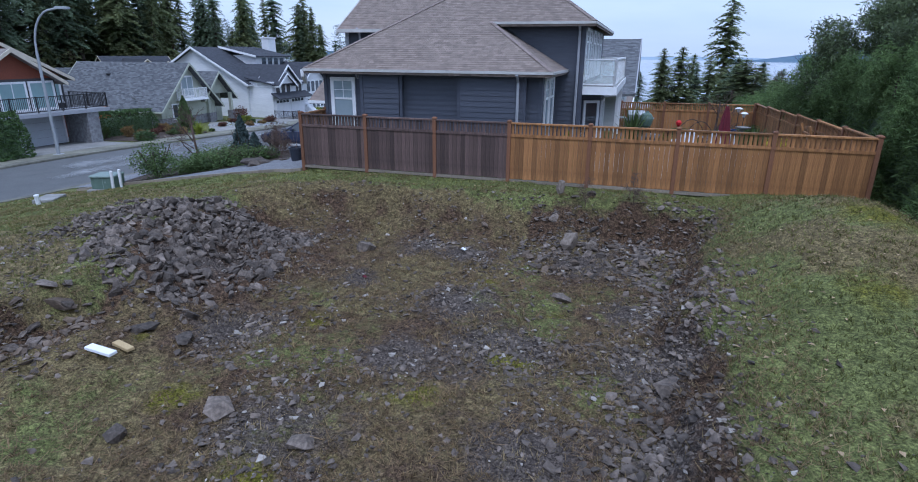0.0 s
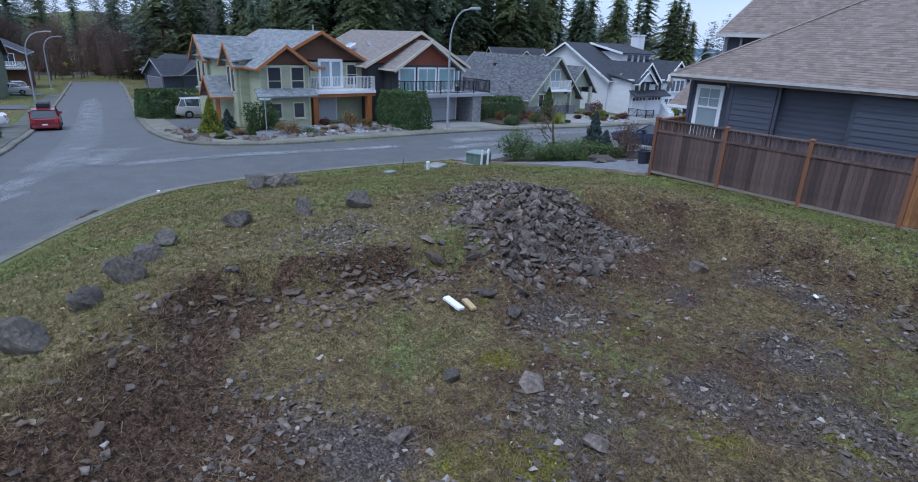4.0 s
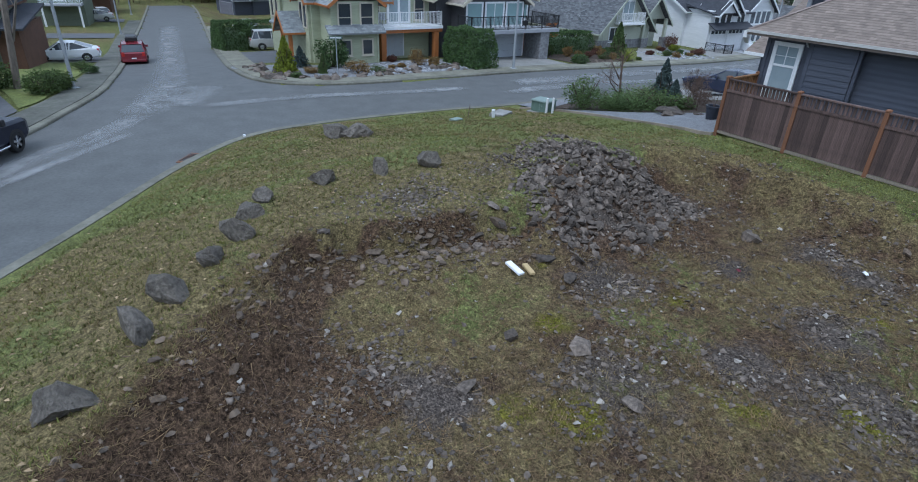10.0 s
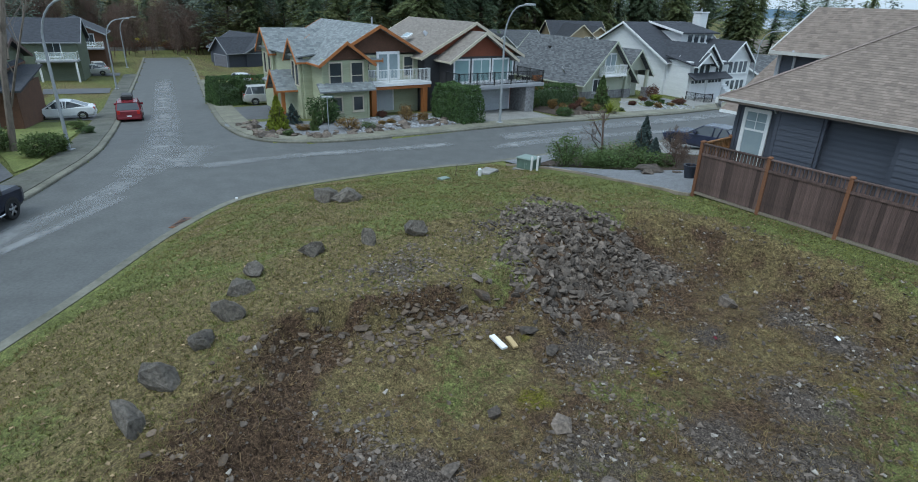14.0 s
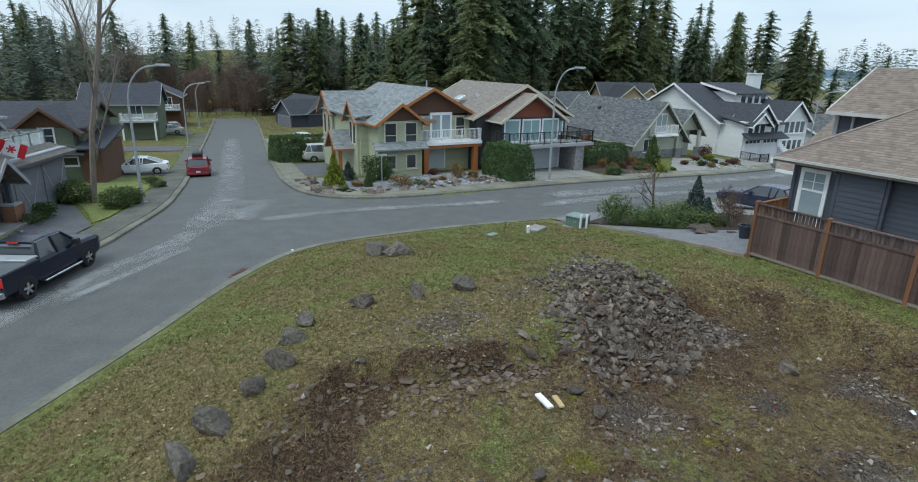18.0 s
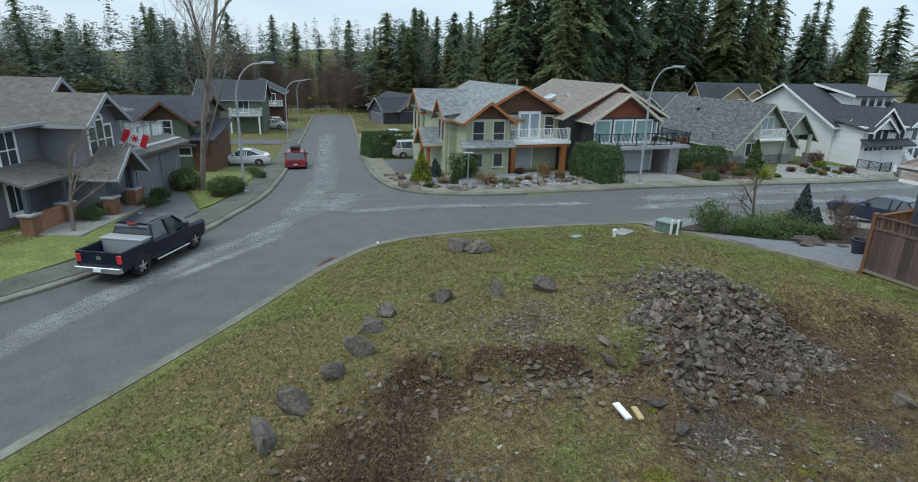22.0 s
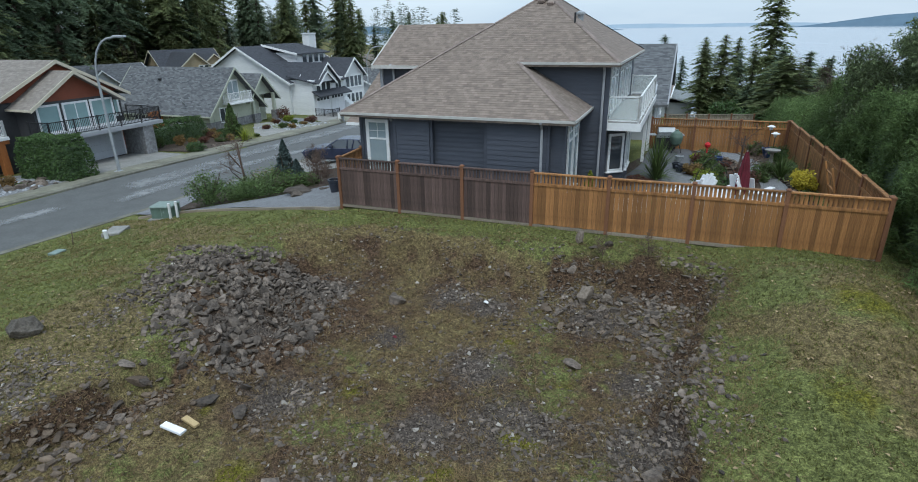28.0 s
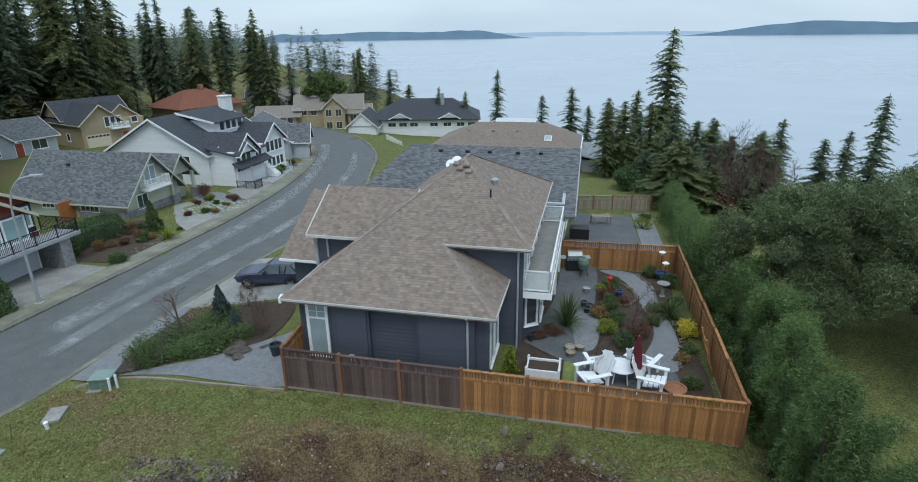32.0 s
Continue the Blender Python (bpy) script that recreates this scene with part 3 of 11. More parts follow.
PIT = [(1.2, -15.6), (1.4, -13.8), (1.65, -12.3), (2.05, -10.8), (1.6, -8.5), (0.6, -6), (-0.5, -3.6), (1.5, -1.9), (3.7, -1.5), (7.4, -1.4), (9, -1.2), (11, -1.3), (13.4, -1.8), (13.1, -4.9),
       (12.7, -7), (12.6, -9), (12.8, -14), (13, -20), (10, -23.5), (8, -22.4), (5.5, -19.3), (4.2, -18.1), (2.9, -16.9)]


def road_z(x, y):
    x, y = np.asarray(x, float), np.asarray(y, float)
    west = np.interp(x, [-170, -144, -115, -74, -51, -43, -29, -20], [6, 5.2, 4.3, 3.0, 2.2, 1.5, 0.35, 0.0])
    west = west * (1 - sstep((y - 8) / 25))
    return -2.0 - west - 0.05 * np.minimum(softp(y - 10, 3), 95)


def land(x, y, fine=True):
    x, y = np.asarray(x, float), np.asarray(y, float)
    rz = road_z(x, y)
    plateau = 0.15 * sstep((-y - 8) / 8) - 0.115 * softp(y - 14, 2) + 0.03 * softp(y - 40, 4) - 0.1 * softp(x - 21, 2)
    plateau = np.maximum(plateau, -9)
    d = seg_dist(x, y, KERB_LOT)
    road = inside(x, y, ROAD)
    east = inside(x, y, KERB_LOT + [(-80, 400), (400, 400), (400, -58)])
    t = np.clip((d - 0.34) / np.interp(y, [-16, -12, -6], [6.8, 9.5, 13.2]), 0, 1)
    s = 0.7 * t + 0.3 * sstep(t)
    z = np.where(east, rz + 0.1 + (plateau - rz - 0.1) * s, rz + 0.09)
    z = z - np.where(east, 0, 0) + np.where(~east & ~road, 0.25 * sstep((seg_dist(x, y, KERB_WEST) - 2) / 8) * (y < -14), 0)
    # the dug pit, its heap, and the mound beside it
    rag = 0.5 * (fbm(x, y, 1.1, 55) - 0.5) + 0.28 * (fbm(x, y, 0.4, 56) - 0.5)
    di = np.where(inside(x, y, PIT), np.maximum(seg_dist(x, y, PIT, True) + rag, 0), 0)
    south_, north_ = sstep((-15.0 - y) / 1.6), sstep((y + 5.6) / 1.8)
    ledge_ = sstep((5.5 - x) / 1.5) * sstep((-9.7 - y) / 0.9) * (1 - south_)
    east_ = sstep((x - 8.8) / 1.5)
    drop = 0.95 * sstep(di / 2.7)
    drop = drop + (1.0 * sstep(di / 1.7) - drop) * north_
    drop = drop + (0.95 * sstep(di / 1.75) - drop) * south_
    drop = drop + (0.6 * sstep(di / 0.45) + 0.33 * sstep((di - 0.4) / 2.4) - drop) * ledge_
    drop = drop + (0.95 * sstep(di / 0.95) - drop) * east_
    z = z - drop - 0.3 * sstep(di / 1.8) * np.exp(-(((x - 10.0) / 2.4) ** 2 + ((y + 4.2) / 2.4) ** 2))
    heap = np.exp(-(((x - 1.5) / 2.5) ** 2 + ((y + 7.1) / 2.1) ** 2) ** 2)
    z = z + 0.22 * heap * (1 + 0.6 * (fbm(x, y, 1.1, 5) - 0.5))
    z = z + 1.05 * np.exp(-(((x - 15.3) / 1.9) ** 2 + ((y + 4.4) / 3.2) ** 2)) * sstep((x - 12.6) / 1.5)
    z = z + 0.35 * np.exp(-(((x - 15.0) / 1.7) ** 2 + ((y + 9.5) / 4.0) ** 2))
    # fall to the sea, and hills inland
    z = z - 0.5 * softp(0.6 * y + 0.8 * x - 60, 6)
    z = np.maximum(z, -60.0)
    far = np.hypot(x + 10, y)
    z = z + np.where(x < -60, 14 * sstep((far - 120) / 260), 0) * (y < 240)
    lot = inside(x, y, [(-13, -13), (-13, 0), (18, 0), (18, -26), (2, -24), (-6, -18)])
    z = z + sstep((d - 0.35) / 0.9) * np.where(lot, 0.2 * (fbm(x, y, 1.6, 3) - 0.5) + 0.09 * (fbm(x, y, 0.35, 9) - 0.5) * (1 + 1.6 * (di > 0.15)), 0.0)
    z = np.where(road, rz - 0.22, z)
    return z


def gz(x, y):
    return float(land(np.array([x]), np.array([y]))[0])


def axis_steps(core0, core1, step, lo, hi, grow=1.16, cap=400.0):
    a = list(np.arange(core0, core1, step))
    s, v = step, core1
    while v < hi:
        a.append(v)
        s = min(s * grow, cap)
        v += s
    a.append(hi)
    s, v = step, core0
    left = []
    while v > lo:
        s = min(s * grow, cap)
        v -= s
        left.append(max(v, lo))
    return np.array(left[::-1] + a)


def ground_material():
    m = mat("ground", (0.2, 0.215, 0.074), (0.09, 0.1, 0.034), scale=9, rough=0.95, bump=0.9, coarse=0.16, dist=0.07, spec=0.12)
    n, l = m.node_tree.nodes, m.node_tree.links
    p = n["Principled BSDF"]
    at = n.new("ShaderNodeVertexColor")
    at.layer_name = "zone"
    sep = n.new("ShaderNodeSeparateColor")
    l.new(at.outputs["Color"], sep.inputs["Color"])
    tc = n.new("ShaderNodeTexCoord")
    last = p.inputs["Base Color"].links[0].from_socket

    def layer(prev, mask, ca, cb, scale, lo=0.35, hi=0.65, edge=0.45):
        nz, rp, brk = n.new("ShaderNodeTexNoise"), n.new("ShaderNodeValToRGB"), n.new("ShaderNodeTexNoise")
        nz.inputs["Scale"].default_value, nz.inputs["Detail"].default_value, nz.inputs["Roughness"].default_value = scale, 7, 0.7
        brk.inputs["Scale"].default_value, brk.inputs["Detail"].default_value, brk.inputs["Roughness"].default_value = 2.6, 11, 0.8
        l.new(tc.outputs["Object"], nz.inputs["Vector"])
        l.new(tc.outputs["Object"], brk.inputs["Vector"])
        rp.color_ramp.elements[0].position, rp.color_ramp.elements[1].position = lo, hi
        rp.color_ramp.elements[0].color, rp.color_ramp.elements[1].color = (*cb, 1), (*ca, 1)
        l.new(nz.outputs["Fac"], rp.inputs["Fac"])
        sub, mr = n.new("ShaderNodeMath"), n.new("ShaderNodeMapRange")
        sub.operation = "MULTIPLY_ADD"
        l.new(brk.outputs["Fac"], sub.inputs[0])
        sub.inputs[1].default_value = edge * 2
        sub.inputs[2].default_value = -edge
        add = n.new("ShaderNodeMath")
        l.new(sub.outputs[0], add.inputs[0])
        l.new(mask, add.inputs[1])
        mr.inputs["From Min"].default_value, mr.inputs["From Max"].default_value = 0.38, 0.62
        l.new(add.outputs[0], mr.inputs["Value"])
        mx = n.new("ShaderNodeMix")
        mx.data_type = "RGBA"
        l.new(mr.outputs[0], mx.inputs[0])
        l.new(prev, mx.inputs[6])
        l.new(rp.outputs["Color"], mx.inputs[7])
        return mx.outputs[2]

    last = layer(last, sep.outputs["Blue"], (0.24, 0.192, 0.092), (0.105, 0.082, 0.04), 8, edge=0.75)
    last = layer(last, sep.outputs["Green"], (0.128, 0.083, 0.052), (0.052, 0.033, 0.022), 11, edge=0.5)
    last = layer(last, sep.outputs["Red"], (0.15, 0.124, 0.105), (0.042, 0.033, 0.028), 26, 0.38, 0.62, edge=0.55)
    last = layer(last, at.outputs["Alpha"], (0.19, 0.18, 0.026), (0.1, 0.092, 0.017), 18, edge=0.55)
    grain, gr, gm = n.new("ShaderNodeTexNoise"), n.new("ShaderNodeMapRange"), n.new("ShaderNodeMix")
    grain.inputs["Scale"].default_value, grain.inputs["Detail"].default_value, grain.inputs["Roughness"].default_value = 11, 9, 0.88
    l.new(tc.outputs["Object"], grain.inputs["Vector"])
    l.new(grain.outputs["Fac"], gr.inputs["Value"])
    gr.inputs["From Min"].default_value, gr.inputs["From Max"].default_value = 0.37, 0.63
    gr.inputs["To Min"].default_value, gr.inputs["To Max"].default_value = 0.26, 1.32
    gm.data_type, gm.blend_type = "RGBA", "MULTIPLY"
    gm.inputs[0].default_value = 1.0
    l.new(last, gm.inputs[6])
    l.new(gr.outputs[0], gm.inputs[7])
    fleck, fr, fm = n.new("ShaderNodeTexNoise"), n.new("ShaderNodeMapRange"), n.new("ShaderNodeMix")
    fleck.inputs["Scale"].default_value, fleck.inputs["Detail"].default_value, fleck.inputs["Roughness"].default_value = 30, 5, 0.75
    l.new(tc.outputs["Object"], fleck.inputs["Vector"])
    l.new(fleck.outputs["Fac"], fr.inputs["Value"])
    fr.inputs["From Min"].default_value, fr.inputs["From Max"].default_value = 0.4, 0.62
    fr.inputs["To Min"].default_value, fr.inputs["To Max"].default_value = 0.5, 1.6
    fm.data_type, fm.blend_type = "RGBA", "MULTIPLY"
    fm.inputs[0].default_value = 1.0
    l.new(gm.outputs[2], fm.inputs[6])
    l.new(fr.outputs[0], fm.inputs[7])
    l.new(fm.outputs[2], p.inputs["Base Color"])
    return m


gx = axis_steps(-14.5, 18.5, 0.12, -4900, 4900)
gy = axis_steps(-26, 1.2, 0.12, -4900, 4900)
GX, GY = np.meshgrid(gx, gy)
GZ = land(GX, GY)
nx, ny = len(gx), len(gy)
verts = np.stack([GX, GY, GZ], -1).reshape(-1, 3)
ii = np.arange(nx * ny).reshape(ny, nx)
quads = np.stack([ii[:-1, :-1], ii[:-1, 1:], ii[1:, 1:], ii[1:, :-1]], -1).reshape(-1, 4)


def gz(x, y):
    """Height of the ground sheet at a place."""
    i, j = min(max(int(np.searchsorted(gx, x)), 1), nx - 1), min(max(int(np.searchsorted(gy, y)), 1), ny - 1)
    u, v = (x - gx[i - 1]) / (gx[i] - gx[i - 1]), (y - gy[j - 1]) / (gy[j] - gy[j - 1])
    return float((GZ[j - 1, i - 1] * (1 - u) + GZ[j - 1, i] * u) * (1 - v) + (GZ[j, i - 1] * (1 - u) + GZ[j, i] * u) * v)


me = bpy.data.meshes.new("ground")
me.from_pydata(verts.tolist(), [], quads.tolist())
# zones: red gravel, green bare earth, blue dry straw
pit_d = np.where(inside(GX, GY, PIT), seg_dist(GX, GY, PIT, True), -seg_dist(GX, GY, PIT, True))
big, mid = fbm(GX, GY, 3.2, 21), fbm(GX, GY, 1.1, 33)
pit_d = pit_d + 1.1 * (fbm(GX, GY, 1.5, 71) - 0.5)
lotmask = inside(GX, GY, [(-13, -13), (-13, 0), (18, 0), (18, -26), (2, -24), (-6, -18)])


def spots(x, y, places):
    """Soft round patches (x, y, radius) laid together."""
    return np.max([np.exp(-(((x - a) / r) ** 2 + ((y - b) / r) ** 2)) for a, b, r in places], 0)


GRAVEL_AT = [(5.0, -14.9, 1.1), (5.9, -14.7, 1.0), (6.9, -12.0, 1.3), (4.6, -9.6, 1.1), (5.4, -6.7, 0.6), (8.1, -7.0, 1.2), (9.2, -8.7, 1.3), (6.2, -3.9, 0.9), (7.2, -4.1, 0.9), (10.2, -3.6, 1.4), (11.3, -6.5, 1.2), (11.7, -8.8, 1.2),
             (11.8, -11.2, 1.1), (7.6, -9.6, 0.9), (0.4, -12.2, 1.4), (7.8, -16.5, 1.2), (9.5, -14.5, 1.0), (10.2, -11.5, 0.9), (0.2, -7.0, 1.6), (-0.2, -9.4, 0.8), (-1.5, -5.8, 1.2), (2.3, -8.0, 1.6), (2.2, -5.2, 1.2)]
MOSS_AT = [(7.2, -13.1, 0.6), (6.5, -13.8, 0.5), (9.6, -9.3, 0.6), (5.7, -8.8, 0.5), (5.1, -11.8, 0.45), (3.6, -10.8, 0.4), (8.5, -10.6, 0.6), (7.9, -14.8, 0.6), (8.2, -5.6, 0.5), (14.8, -8.0, 1.0), (15.4, -5.0, 0.9), (9.9, -7.0, 0.4)]
SWARD_AT = [(3.7, -12.6, 1.3), (3.3, -14.3, 1.1), (4.3, -13.6, 1.2)]
gravel_, moss_, sward_ = spots(GX, GY, GRAVEL_AT), spots(GX, GY, MOSS_AT), spots(GX, GY, SWARD_AT)
west_cut = np.exp(-((pit_d - 0.4) / np.where(GY > -15, 0.22, 0.45)) ** 2) * (GY < -10) * (GX < 9)
east_cut = np.exp(-((pit_d - 0.5) / 0.7) ** 2) * (GX > 8.5) * (GY < 0)
north_cut = np.exp(-((pit_d - 1.1) / 0.8) ** 2) * (GY > -5) * (GX <= 9)
south = spots(GX, GY, [(3.6, -16.6, 1.1), (4.6, -17.0, 1.2), (5.4, -17.8, 1.3), (2.6, -15.8, 0.8), (2.2, -15.0, 0.55), (6.6, -18.8, 1.5), (4.9, -16.2, 0.9)])
deep = sstep(pit_d / 0.9)
red = 0.16 * deep + 0.5 * gravel_ + 0.5 * (big - 0.5) * deep + 0.3 * (mid - 0.5) - 0.5 * sward_ - 0.2 * south
heap_at = spots(GX, GY, [(2.3, -8.6, 1.2), (1.6, -7.0, 1.5), (2.4, -5.6, 1.3), (0.2, -6.4, 1.3), (-1.2, -5.8, 1.0), (1.0, -8.2, 1.2), (2.9, -7.2, 1.1)])
hedge_foot = np.exp(-((GX - 18.0) / 0.9) ** 2) * (GY < 0.5) * (GY > -9)
terrace = spots(GX, GY, [(0.9, -11.0, 1.2), (1.2, -12.6, 1.0), (0.9, -14.2, 0.8), (-0.6, -10.6, 0.9), (0.2, -9.6, 0.9)])
green = 0.75 * heap_at + 0.04 * terrace + 0.62 * hedge_foot + 0.66 * np.minimum(west_cut + 0.5 * east_cut + 0.16 * north_cut + 0.78 * south, 1) * (0.7 + 0.6 * mid) + 0.5 * (mid - 0.5) + 0.47 * deep - 0.55 * sward_ + 0.1 * gravel_
lawn = np.exp(-((GY + 0.8) / 0.95) ** 2) * (GX > -8)
verge = np.exp(-((seg_dist(GX, GY, KERB_LOT) - 0.3) / 1.3) ** 2)
dry = spots(GX, GY, [(0.2, -12.0, 1.6), (0.4, -13.8, 1.2), (-1.0, -9.8, 1.6), (-3.4, -7.4, 1.8), (-4.6, -4.6, 1.6), (6.0, -2.2, 1.5), (9.0, -2.2, 1.4), (2.4, -2.6, 1.2)])
wide = fbm(GX, GY, 5.5, 91)
blue = np.where(lotmask, 0.46 + 0.3 * dry + 1.5 * (wide - 0.5) + 0.7 * (big - 0.5) + 0.7 * (mid - 0.5) - 0.85 * lawn + 0.42 * deep + 0.06 * verge - 0.5 * sward_, np.where(GX < -55, 0.46, np.where(GX > 19, 0.05, 0.25)) + 0.6 * (big - 0.5))
blue = np.where((GX > 13.3) & (GY < -1.5) & lotmask, blue + 0.06, blue)
zone = np.stack([np.where(lotmask, red, 0), np.where(lotmask, green, np.where(GX < -60, 0.36 + 0.6 * (mid - 0.5), 0)), blue, np.where(lotmask, 0.1 + 0.5 * moss_ - 0.4 * heap_at + 0.4 * (fbm(GX, GY, 0.9, 41) - 0.5), 0.0)], -1)
col = me.color_attributes.new("zone", "FLOAT_COLOR", "POINT")
col.data.foreach_set("color", np.clip(zone, 0, 1).astype(np.float32).ravel())
me.polygons.foreach_set("use_smooth", [True] * len(me.polygons))
me.materials.append(ground_material())
me.update()
tagged(new("ground", me), "rough grassy ground with bare earth and gravel", "ground", kind="structure")

# ---------------------------------------------------------------- sea and far shores
SEA = -27.0
wm = mat("sea_water", (0.3, 0.34, 0.39), (0.26, 0.3, 0.35), scale=0.02, rough=0.22, bump=0, spec=0.6, coarse=0.06)
nn, ll = wm.node_tree.nodes, wm.node_tree.links
rip, rb, rtc = nn.new("ShaderNodeTexNoise"), nn.new("ShaderNodeBump"), nn.new("ShaderNodeTexCoord")
rip.inputs["Scale"].default_value, rip.inputs["Detail"].default_value = 0.5, 4
rb.inputs["Strength"].default_value, rb.inputs["Distance"].default_value = 0.12, 0.3
ll.new(rtc.outputs["Object"], rip.inputs["Vector"])
ll.new(rip.outputs["Fac"], rb.inputs["Height"])
ll.new(rb.outputs["Normal"], nn["Principled BSDF"].inputs["Normal"])
sea = MB()
for i in range(24):
    for j in range(24):
        x0, y0 = -2400 + i * 304, -2400 + j * 304
        sea.poly([(x0, y0, SEA), (x0 + 304, y0, SEA), (x0 + 304, y0 + 304, SEA), (x0, y0 + 304, SEA)])
solid("sea", sea, wm, "calm pale grey sea reaching the horizon", "water", kind="structure")


def shore(name, material, az0, az1, dist, height, seed, label):
    """A far wooded ridge: a long low body with an uneven crest."""
    mb = MB()
    n = 80
    ring = []
    for i in range(n + 1):
        f = i / n
        a = radians(az0 + (az1 - az0) * f)
        env = sstep(min(f, 1 - f) * 5)
        h = height * float(env) * (0.55 + 0.7 * float(fbm(np.array(f * 9.0), np.array(seed), 1.0, seed))) + 1.5
        cx, cy = 11.5 + math.sin(a) * dist, -17 + math.cos(a) * dist
        ox, oy = math.sin(a) * 160, math.cos(a) * 160
        ring.append([(cx - ox * 0.4, cy - oy * 0.4, SEA - 1), (cx - ox * 0.15, cy - oy * 0.15, SEA + h * 0.6), (cx, cy, SEA + h), (cx + ox, cy + oy, SEA - 1)])
    for a, b in zip(ring, ring[1:]):
        for k in range(3):
            mb.poly([a[k], b[k], b[k + 1], a[k + 1]])
    solid(name, mb, material, label, "shore", kind="structure", smooth=True)


# the blue of these wooded ridges stands for haze over the water
shore("backdrop_shore", M["island_hazed"], -34, -6, 3300, 40, 3, "low wooded shore in haze-blue colour across the water")
shore("backdrop_shore", M["island_far_hazed"], -44, 16, 4300, 22, 8, "hazy blue shore across the water")
shore("backdrop_shore", M["island_hazed"], 6.5, 60, 3400, 66, 5, "wooded shore in haze-blue colour across the water")

# ---------------------------------------------------------------- roads, kerbs, pavements


def sheet(name, outline, lift, material, label, category, step=2.0, height=road_z, kind="structure"):
    """A surface laid over the land inside an outline."""
    xs, ys = [p[0] for p in outline], [p[1] for p in outline]
    px, py = np.meshgrid(np.arange(min(xs), max(xs), step), np.arange(min(ys), max(ys), step))
    px, py = px.ravel(), py.ravel()
    keep = inside(px, py, outline) & (seg_dist(px, py, outline, True) > step * 0.35)
    pts = [Vector(p) for p in outline] + [Vector((a, b)) for a, b in zip(px[keep], py[keep])]
    n = len(outline)
    v2, _, f2, *_ = delaunay_2d_cdt(pts, [(i, (i + 1) % n) for i in range(n)], [tuple(range(n))], 1, 1e-5)
    zz = height(np.array([p.x for p in v2]), np.array([p.y for p in v2])) + lift
    mb = MB()
    mb.v = [(p.x, p.y, float(z)) for p, z in zip(v2, zz)]
    mb.f = [tuple(q) for q in f2]
    return solid(name, mb, material, label, category, kind=kind, smooth=True)


sheet("road", ROAD, 0.0, M["asphalt"], "dark grey asphalt street with pale worn tracks", "road", 3.0)


def strip(name, line, w0, w1, z0, z1, material, label, category, lip=0.04, height=road_z):
    """A band along a line between two offsets, to the line's right side when positive, with an eased top."""
    mb = MB()
    rows = []
    for i, (x, y) in enumerate(line):
        ax, ay = line[max(i - 1, 0)]
        bx, by = line[min(i + 1, len(line) - 1)]
        d = math.hypot(bx - ax, by - ay)
        nx_, ny_ = (by - ay) / d, -(bx - ax) / d
        h = float(height(np.array([x]), np.array([y]))[0])
        rows.append([(x + nx_ * o, y + ny_ * o, h + z) for o, z in ((w0, z0), (w0, z1 - lip), (w0 + lip, z1), (w1, z1), (w1, z0))])
    for a, b in zip(rows, rows[1:]):
        for k in range(4):
            mb.poly([a[k], b[k], b[k + 1], a[k + 1]])
    return solid(name, mb, material, label, category, kind="structure")


strip("kerb_lot", KERB_LOT, -0.05, 0.32, -0.3, 0.13, M["kerb"], "weathered concrete kerb beside the grass", "kerb")
strip("kerb_north", KERB_NORTH[::-1], -0.05, 0.3, -0.3, 0.13, M["kerb"], "weathered concrete kerb along the far pavement", "kerb")
strip("kerb_west", KERB_WEST[::-1], -0.05, 0.3, -0.3, 0.13, M["kerb"], "weathered concrete kerb beside the pavement", "kerb")


def offset(line, o):
    out = []
    for i, (x, y) in enumerate(line):
        ax, ay = line[max(i - 1, 0)]
        bx, by = line[min(i + 1, len(line) - 1)]
        d = math.hypot(bx - ax, by - ay)
        out.append((x + (by - ay) / d * o, y - (bx - ax) / d * o))
    return out


def pavement(name, line, o0, o1, label, material):
    """Concrete slabs side by side along a kerb."""
    a, b = offset(line, o0), offset(line, o1)
    top = thing(name, None, label, "pavement", kind="structure")
    acc, start, k = 0.0, 0, 0
    for i in range(1, len(line)):
        acc += math.hypot(line[i][0] - line[i - 1][0], line[i][1] - line[i - 1][1])
        if acc < 1.0 and i < len(line) - 1:
            continue
        n = max(1, round(acc / 1.6))
        for j in range(n):
            f0, f1 = start + (i - start) * j / n, start + (i - start) * (j + 1) / n
            f1 -= 0.012 * (i - start) / max(acc, 0.1)

            def at(l, f):
                q = min(int(f), len(l) - 2)
                return [l[q][c] + (l[q + 1][c] - l[q][c]) * (f - q) for c in (0, 1)]

            pts = [at(a, f0), at(a, f1), at(b, f1), at(b, f0)]
            mb = MB()
            up = [(p[0], p[1], float(road_z(p[0], p[1])) + 0.15) for p in pts]
            mb.poly(up)
            mb.poly([(x, y, z - 0.2) for x, y, z in up][::-1])
            for q in range(4):
                mb.poly([up[q - 1], up[q], (up[q][0], up[q][1], up[q][2] - 0.2), (up[q - 1][0], up[q - 1][1], up[q - 1][2] - 0.2)][::-1])
            part("slab", mb, M[material], top)
        acc, start = 0.0, i


pavement("pavement_north", [p for p in KERB_NORTH if p[0] > -75 and p[1] < 75][::-1], 0.32, 1.9, "pale concrete pavement of jointed slabs along the street", "pavement_pale")
